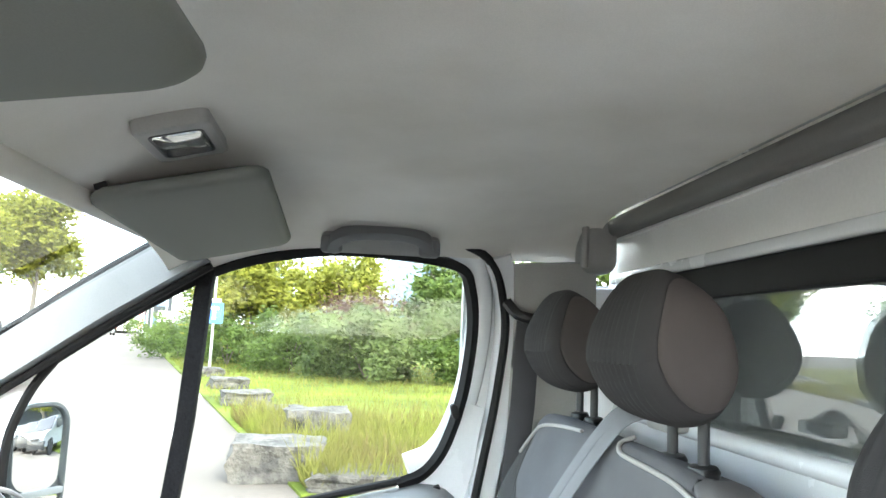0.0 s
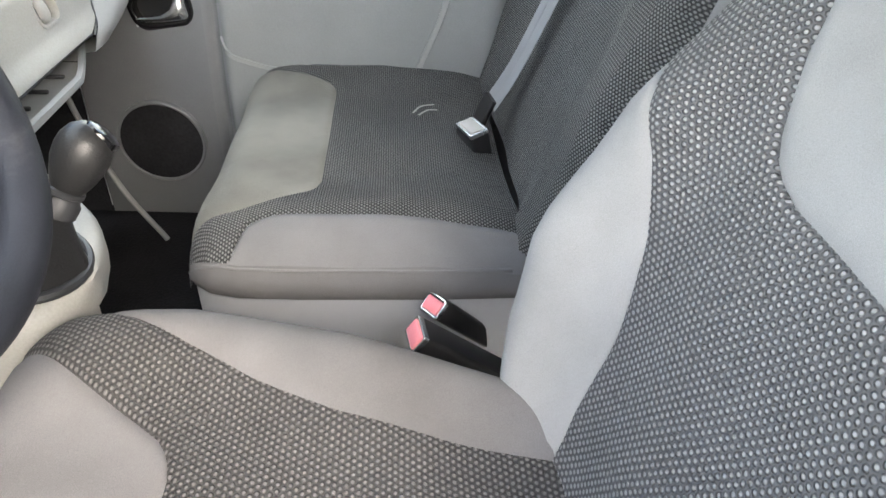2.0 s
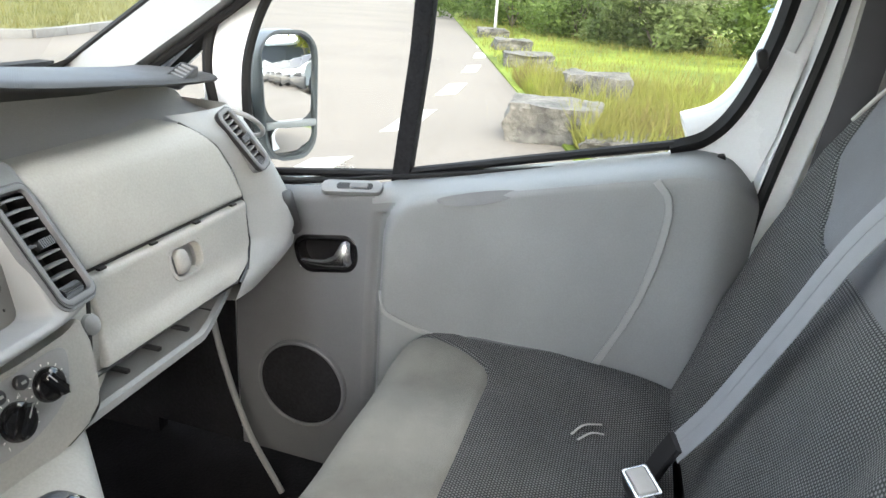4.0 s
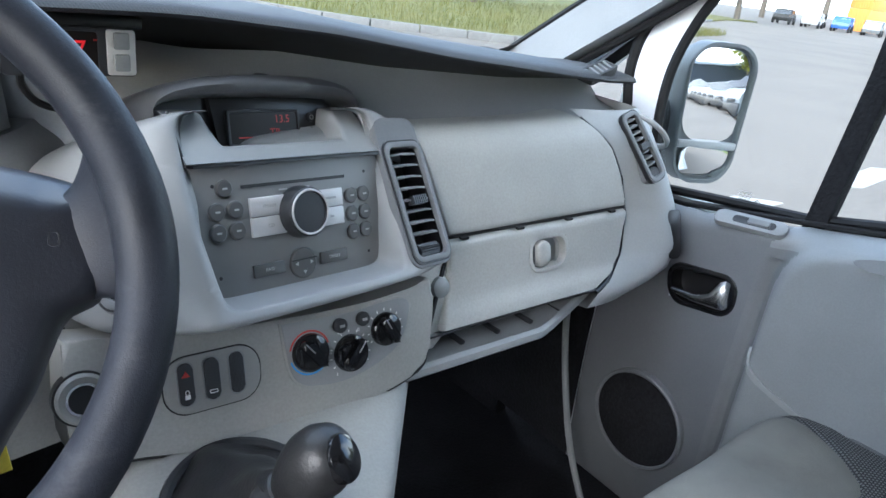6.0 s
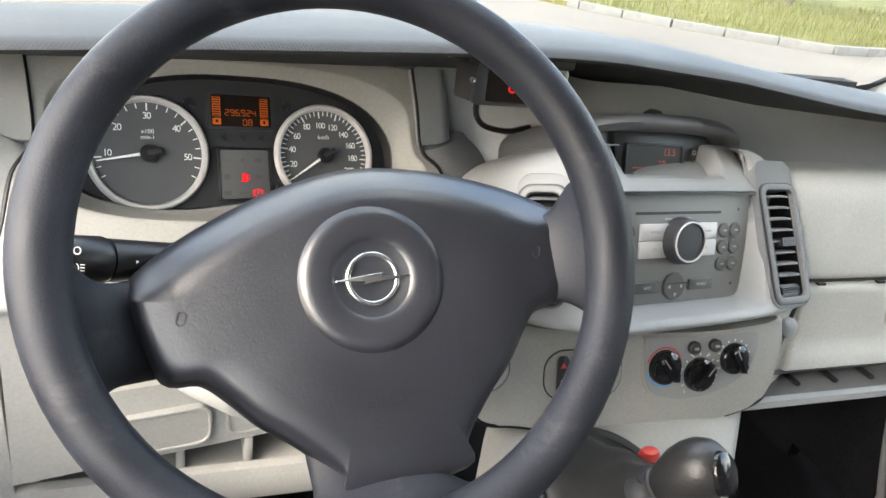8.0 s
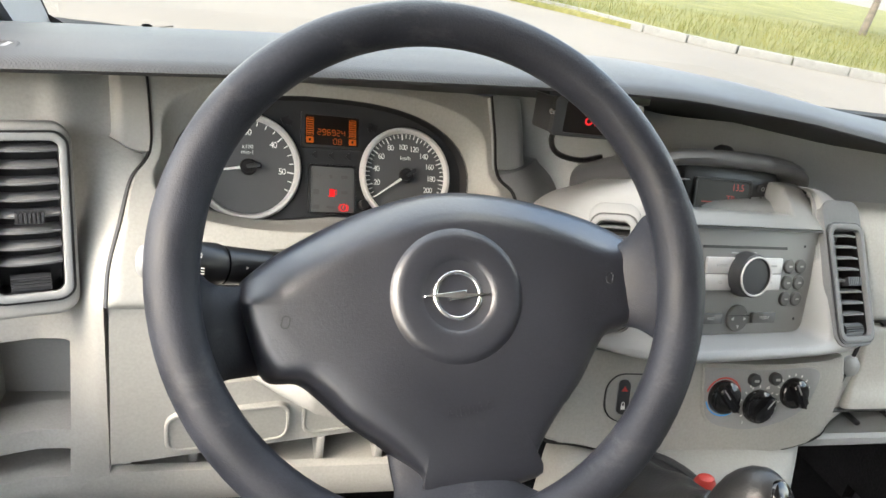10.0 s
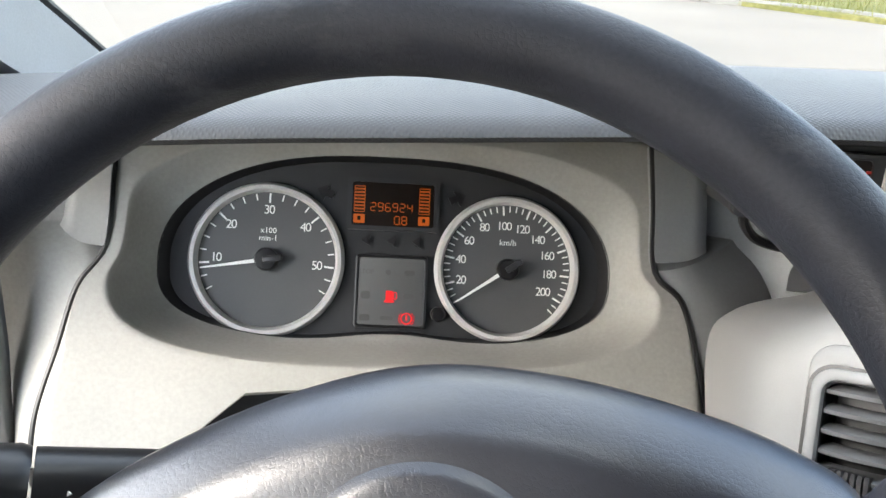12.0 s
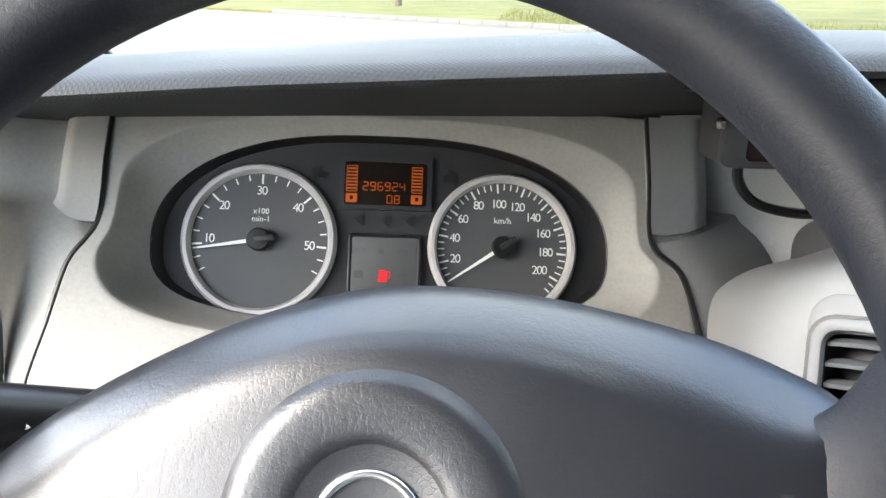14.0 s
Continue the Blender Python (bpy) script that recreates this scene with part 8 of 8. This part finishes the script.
def near_spot():
    x = 6.2 + 5.5 * rng.random() ** 1.5
    y = road_edge(x) - 0.1 - 7 * rng.random() ** 1.4
    return x, y, 1.0 if rng.random() < 0.7 else 1.8


def wide_spot():
    x = 8 + 26 * rng.random()
    return x, road_edge(x) - 0.1 - 16 * rng.random(), 1.0


def verge_spot():
    t = rng.random()
    x = -2 + 32 * t
    edge = lerp([(-12, 31), (4.2, 18.6), (7.7, 13.4), (10.2, 11.4), (12.2, 11.1), (24, 14.5), (60, 26)], x)
    return x, edge + 0.2 + 9 * rng.random() ** 1.5, 1.0


blades("grass_tufts", 30000, near_spot, 0.08, 0.30, BLADE, "tall dry grass and weeds round the stones")
blades("grass_tufts", 20000, wide_spot, 0.08, 0.25, BLADE, "rough meadow grass")
blades("grass_tufts", 16000, verge_spot, 0.10, 0.40, BLADE_DRY, "dry yellowish verge grass")


def leaf_cloud(bm, centre, radii, n, size, lumps):
    """Many small leaves gathered in uneven clumps with gaps between."""
    cl = []
    for _ in range(lumps):
        v = Vector((rng.gauss(0, 1), rng.gauss(0, 1), rng.gauss(0, 1))).normalized() * rng.random() ** 0.45
        cl.append((Vector(centre) + Vector((v.x * radii[0], v.y * radii[1], v.z * radii[2])), rng.uniform(0.16, 0.38)))
    mr = min(radii)
    for k in range(n):
        c, s = cl[k % lumps]
        p = c + Vector((rng.gauss(0, 1), rng.gauss(0, 1), rng.gauss(0, 0.8))) * s * mr * 0.62
        if p.z < 0.05:
            continue
        a = Vector((rng.gauss(0, 1), rng.gauss(0, 1), rng.gauss(0, 0.6))).normalized()
        b = a.orthogonal().normalized()
        t = size * rng.uniform(0.6, 1.4)
        bm.faces.new([bm.verts.new(q) for q in (p - a * t, p + b * t * 0.45, p + a * t, p - b * t * 0.45)])


def tree(at, h, spread, leaf, n, label, low=0.35, size=0.17):
    x, y = at
    root = thing("tree", (x, y, 0), label, "tree", "trees and bushes round the yard")
    path = [Vector((x, y, 0))]
    for k in range(1, 6):
        path.append(Vector((x + rng.gauss(0, 0.10), y + rng.gauss(0, 0.10), h * 0.14 * k)))
    part("trunk", tube(path, [0.035 * h * (1 - 0.15 * k) * 0.6 for k in range(6)], 10), BARK, root)
    for k in range(5):
        a = rng.uniform(0, 6.28)
        s = path[2 + k % 3]
        e = s + Vector((math.cos(a) * spread * 0.6, math.sin(a) * spread * 0.6, h * 0.28))
        part("limb", tube([s, s.lerp(e, 0.5) + Vector((0, 0, 0.1 * h * 0.3)), e], [0.012 * h, 0.008 * h, 0.003 * h], 7), BARK, root)
    bm = bmesh.new()
    low = low if h > 5.5 else 0.12
    leaf_cloud(bm, (x, y, h * (0.5 + low * 0.5)), (spread, spread, h * (1 - low) * 0.5), int(n * 1.5), size * 0.75, 44)
    part("crown", bm, leaf, root, flat=True)
    return root


def bush(at, h, spread, leaf, n, label, size=0.11):
    x, y = at
    root = thing("bush", (x, y, 0), label, "bush", "trees and bushes round the yard")
    bm = bmesh.new()
    leaf_cloud(bm, (x, y, h * 0.42), (spread, spread, h * 0.55), int(n * 1.7), size * 0.72, 34)
    part("foliage", bm, leaf, root, flat=True)
    for k in range(4):
        a = rng.uniform(0, 6.28)
        part("stem", tube([(x, y, 0), (x + math.cos(a) * spread * 0.5, y + math.sin(a) * spread * 0.5, h * 0.8)], [0.03, 0.008], 6), BARK, root)
    return root


for x, y, h, s, lf, n in ((22, -0.5, 2.45, 2.3, LEAF_PALE, 8000), (22.5, -3.6, 2.5, 2.4, LEAF, 4200), (25.8, 2.3, 2.2, 2.0, LEAF, 3600), (21.5, -7.5, 3.2, 3.0, LEAF, 4200), (29.0, 5.0, 2.3, 2.0, LEAF, 3200),
                          (33, 7.8, 2.4, 2.2, LEAF, 2600), (26, -0.6, 3.4, 2.2, LEAF_BROWN, 3600), (40, 10.2, 2.6, 2.4, LEAF, 2200), (21, -12, 3.0, 3.0, LEAF, 3000), (20, -17, 3.2, 3.2, LEAF, 2600), (25, 2.2, 2.5, 1.9, LEAF, 3400)):
    bush((x, y), h, s, lf, n, "dense reddish-brown bush behind the lawn" if lf is LEAF_BROWN else "dense pale green bush behind the lawn" if lf is LEAF_PALE else "dense green bush at the lawn's edge")
for x, y, h, s, lf, n in ((30, 4.4, 5.2, 2.2, LEAF_YELLOW, 6400), (29, 0.9, 5.0, 2.0, LEAF_YELLOW, 6400), (27, -3.5, 4.6, 1.7, LEAF, 5200), (27, -7.5, 8.5, 3.2, LEAF, 5200), (38, 6.5, 6.0, 2.8, LEAF, 4200), (30, -13, 9, 3.6, LEAF, 4200), (46, 8.5, 8.0, 3.4, LEAF, 3000), (26, -20, 9, 4, LEAF, 3600),
                          (61, 33.5, 13, 4.5, LEAF_YELLOW, 5200), (95, 41, 18, 5.5, LEAF_YELLOW, 6500), (97, 50, 18, 6.5, LEAF_YELLOW, 6000), (20, 22, 7.0, 2.8, LEAF_YELLOW, 4600), (24, 20, 8, 3.2, LEAF_YELLOW, 4200), (36, 29, 8, 3.0, LEAF, 3400), (6, 26, 8, 3.4, LEAF_YELLOW, 4200), (-8, 38, 9, 4.0, LEAF, 3000), (60, 33, 8, 3.5, LEAF, 2600)):
    tree((x, y), h, s, lf, n, "slender tree with yellowing leaves" if lf is LEAF_YELLOW else "full green tree behind the bushes", size=0.17 + 0.008 * max(0, x - 45))

for at, h in (((14.5, -47), 15), ((19.5, -46), 16)):
    tree(at, h, 4.5, LEAF_YELLOW, 6000, "tall tree with yellowing leaves behind the vans", size=0.42)


def pole(at, h, r, label):
    root = thing("street_pole", (*at, 0), label, "pole")
    part("shaft", tube([(*at, 0), (*at, h)], [r, r * 0.7], 12), POLE, root)
    return root


p = pole((24.9, 4.82), 5.2, 0.05, "galvanised pole carrying a blue road sign")
sm = axes((24.82, 4.80, 1.97), (0.25, -0.97, 0), (-0.97, -0.25, 0)) @ Matrix.Scale(0.84, 4)
part("sign_plate", prism(rrect(0.72, 0.85, 0.06), 0, 0.02), SIGN_BLUE, p, "blue rectangular sign", sm)
part("sign_symbol", join(box(0.12, 0.40, 0.004, at=(0, -0.06, 0.022)), box(0.34, 0.12, 0.004, at=(0, 0.20, 0.022))), PRINT, p, "white symbol", sm)
part("sign_cap", box(0.10, 0.09, 0.004, at=(0, 0.20, 0.026)), RED, p, "", sm)
part("small_plate", box(0.5, 0.12, 0.02, at=(0.0, 0.52, 0.01)), PRINT, p, "", sm)
p = pole((47, 12.2), 6.0, 0.07, "thin grey pole with a white board")
part("board", prism(rrect(1.0, 0.75, 0.03), 0, 0.03), PRINT, p, "white board", axes((46.9, 12.2, 2.0), (0.25, -0.97, 0), (-0.97, -0.25, 0)))
for x, y in ((56, 15.6), (66, 18.8), (78, 22.6), (92, 27), (37, 4.2)):
    pole((x, y), 8.5, 0.08, "tall grey lamp pole beside the road")


def block(name, at, size, mat, rows, cols, label, turn=0):
    root = thing(name, (at[0], at[1], 0), label, "building")
    m = pose(at[0], at[1], 0, 0, 0, turn)
    w, d, h = size
    part("wall", box(w, d, h, at=(0, 0, h / 2)), mat, root, "", m)
    part("roof", box(w + 0.6, d + 0.6, 0.5, at=(0, 0, h + 0.25)), POLE, root, "", m)
    for r in range(rows):
        for c in range(cols):
            part("window", box(0.2, d / cols * 0.7, h / rows * 0.5, at=(-w / 2 - 0.05, -d / 2 + d / cols * (c + 0.5), h / rows * (r + 0.55))), FAR_GLASS, root, "", m)
    return root


block("office_building", (150, -13, 0), (20, 18, 17), FACADE_BLUE, 5, 4, "tall blue-grey office block far behind the trees", 4)
block("warehouse", (190, 56.5, 0), (30, 14, 9), DEPOT, 2, 3, "dark grey shed at the end of the road", 17)
depot = thing("depot", (16, -64, 0), "long low grey depot behind the row of vans", "building")
part("wall", box(90, 20, 6.5, at=(16, -64, 3.25)), DEPOT, depot)
part("roof", box(91, 21, 0.5, at=(16, -64, 6.75)), FACADE, depot, "pale roof edge")
for k in range(12):
    part("cladding_rib", box(0.3, 0.2, 6.4, at=(-22 + 6.5 * k, -53.95, 3.2)), DEPOT, depot)
red = thing("red_lorry", (118, 36, 0), "red lorry parked far down the road", "lorry")
part("body", box(8, 2.5, 3, at=(118, 36.5, 2.2)), RED, red)
part("cab", box(2.2, 2.4, 2.4, at=(112.5, 34.8, 1.6)), CAR_PAINTS[2], red)
part("wheel", box(7, 2.2, 0.8, at=(118, 36.5, 0.4)), TYRE, red)
cont = thing("container", (98, 37, 0), "orange shipping containers stacked beyond the parked cars", "container")
part("box", join(*[box(6, 2.5, 2.6, 0.03, at=(101, 38.4, 1.3 + 2.62 * j)) for j in range(2)], *[box(0.06, 0.12, 2.4, at=(97.98, 37.35 + 0.3 * k, 1.3 + 2.62 * j)) for k in range(8) for j in range(2)]), CONTAINER, cont)


def car(paint):
    root = thing("parked_car", (0, 0, 0), "small parked car far across the yard", "car", "cars parked across the yard")
    prof = [(-2.0, 0.35), (-2.05, 0.75), (-1.7, 0.95), (-1.1, 1.0), (-0.6, 1.42), (0.8, 1.45), (1.4, 1.05), (2.0, 0.9), (2.1, 0.6), (2.0, 0.32)]
    part("body", loft([[Vector((x, y * w, z)) for x, z in prof] for y, w in ((-0.82, 0.93), (-0.75, 1.0), (0.75, 1.0), (0.82, 0.93))]), paint, root)
    part("windows", loft([[Vector((x, y, z)) for x, z in ((-1.0, 1.02), (-0.58, 1.36), (0.75, 1.38), (1.25, 1.05))] for y in (-0.84, 0.84)]), CAR_GLASS, root)
    for x in (-1.3, 1.3):
        for y in (-0.78, 0.78):
            part("wheel", lathe([(0.32, -0.1), (0.32, 0.1), (0.2, 0.11), (0.0, 0.11)], 20), TYRE, root, "", pose(x, y, 0.32, 90))
    return root


for k, mt in enumerate(CAR_PAINTS):
    base = car(mt)
    base.matrix_basis = pose(80 - 0.9 * k, 29.5 + 2.6 * k, 0, 0, 0, 196)
    copy_thing(base, pose(92 - 0.9 * k, 31.0 + 2.7 * k, 0, 0, 0, 205))


def white_van():
    root = thing("white_van", (0, 0, 0), "white delivery van parked nose out in a row", "van", "white vans behind the cab")
    prof = [(2.4, 0.35), (2.45, 0.85), (2.15, 1.12), (1.55, 1.22), (0.95, 1.92), (-2.4, 1.98), (-2.45, 0.35)]
    part("body", loft([[Vector((x, y * w, z * (1 if w > 0.95 else 0.985))) for x, z in prof] for y, w in ((-0.95, 0.92), (-0.88, 1.0), (0.88, 1.0), (0.95, 0.92))]), VAN_PAINT, root)
    part("windscreen", loft([[Vector((x, y, z)) for x, z in ((1.55, 1.25), (1.0, 1.88), (1.03, 1.90), (1.60, 1.27))] for y in (-0.78, 0.78)]), CAR_GLASS, root)
    for s in (-1, 1):
        part("side_window", box(0.8, 0.02, 0.5, at=(0.75, s * 0.96, 1.5)), CAR_GLASS, root)
        part("headlight", box(0.12, 0.36, 0.22, 0.03, at=(2.33, s * 0.66, 0.92)), SILVER, root)
        for x in (-1.5, 1.55):
            part("wheel", lathe([(0.33, -0.11), (0.33, 0.11), (0.2, 0.12), (0.0, 0.12)], 20), TYRE, root, "", pose(x, s * 0.86, 0.33, 90))
    part("bumper", box(0.24, 1.86, 0.46, 0.06, at=(2.42, 0, 0.48)), DARK, root)
    part("grille", box(0.06, 0.9, 0.14, 0.02, at=(2.46, 0, 0.80)), DARK, root)
    return root


van = white_van()
van.matrix_basis = pose(6.2, -13.8, 0, 0, 0, 148)
for k in range(1, 10):
    copy_thing(van, pose(6.2 - 0.46 * k, -13.8 - 2.95 * k, 0, 0, 0, 148 + (k % 3 - 1) * 1.5))
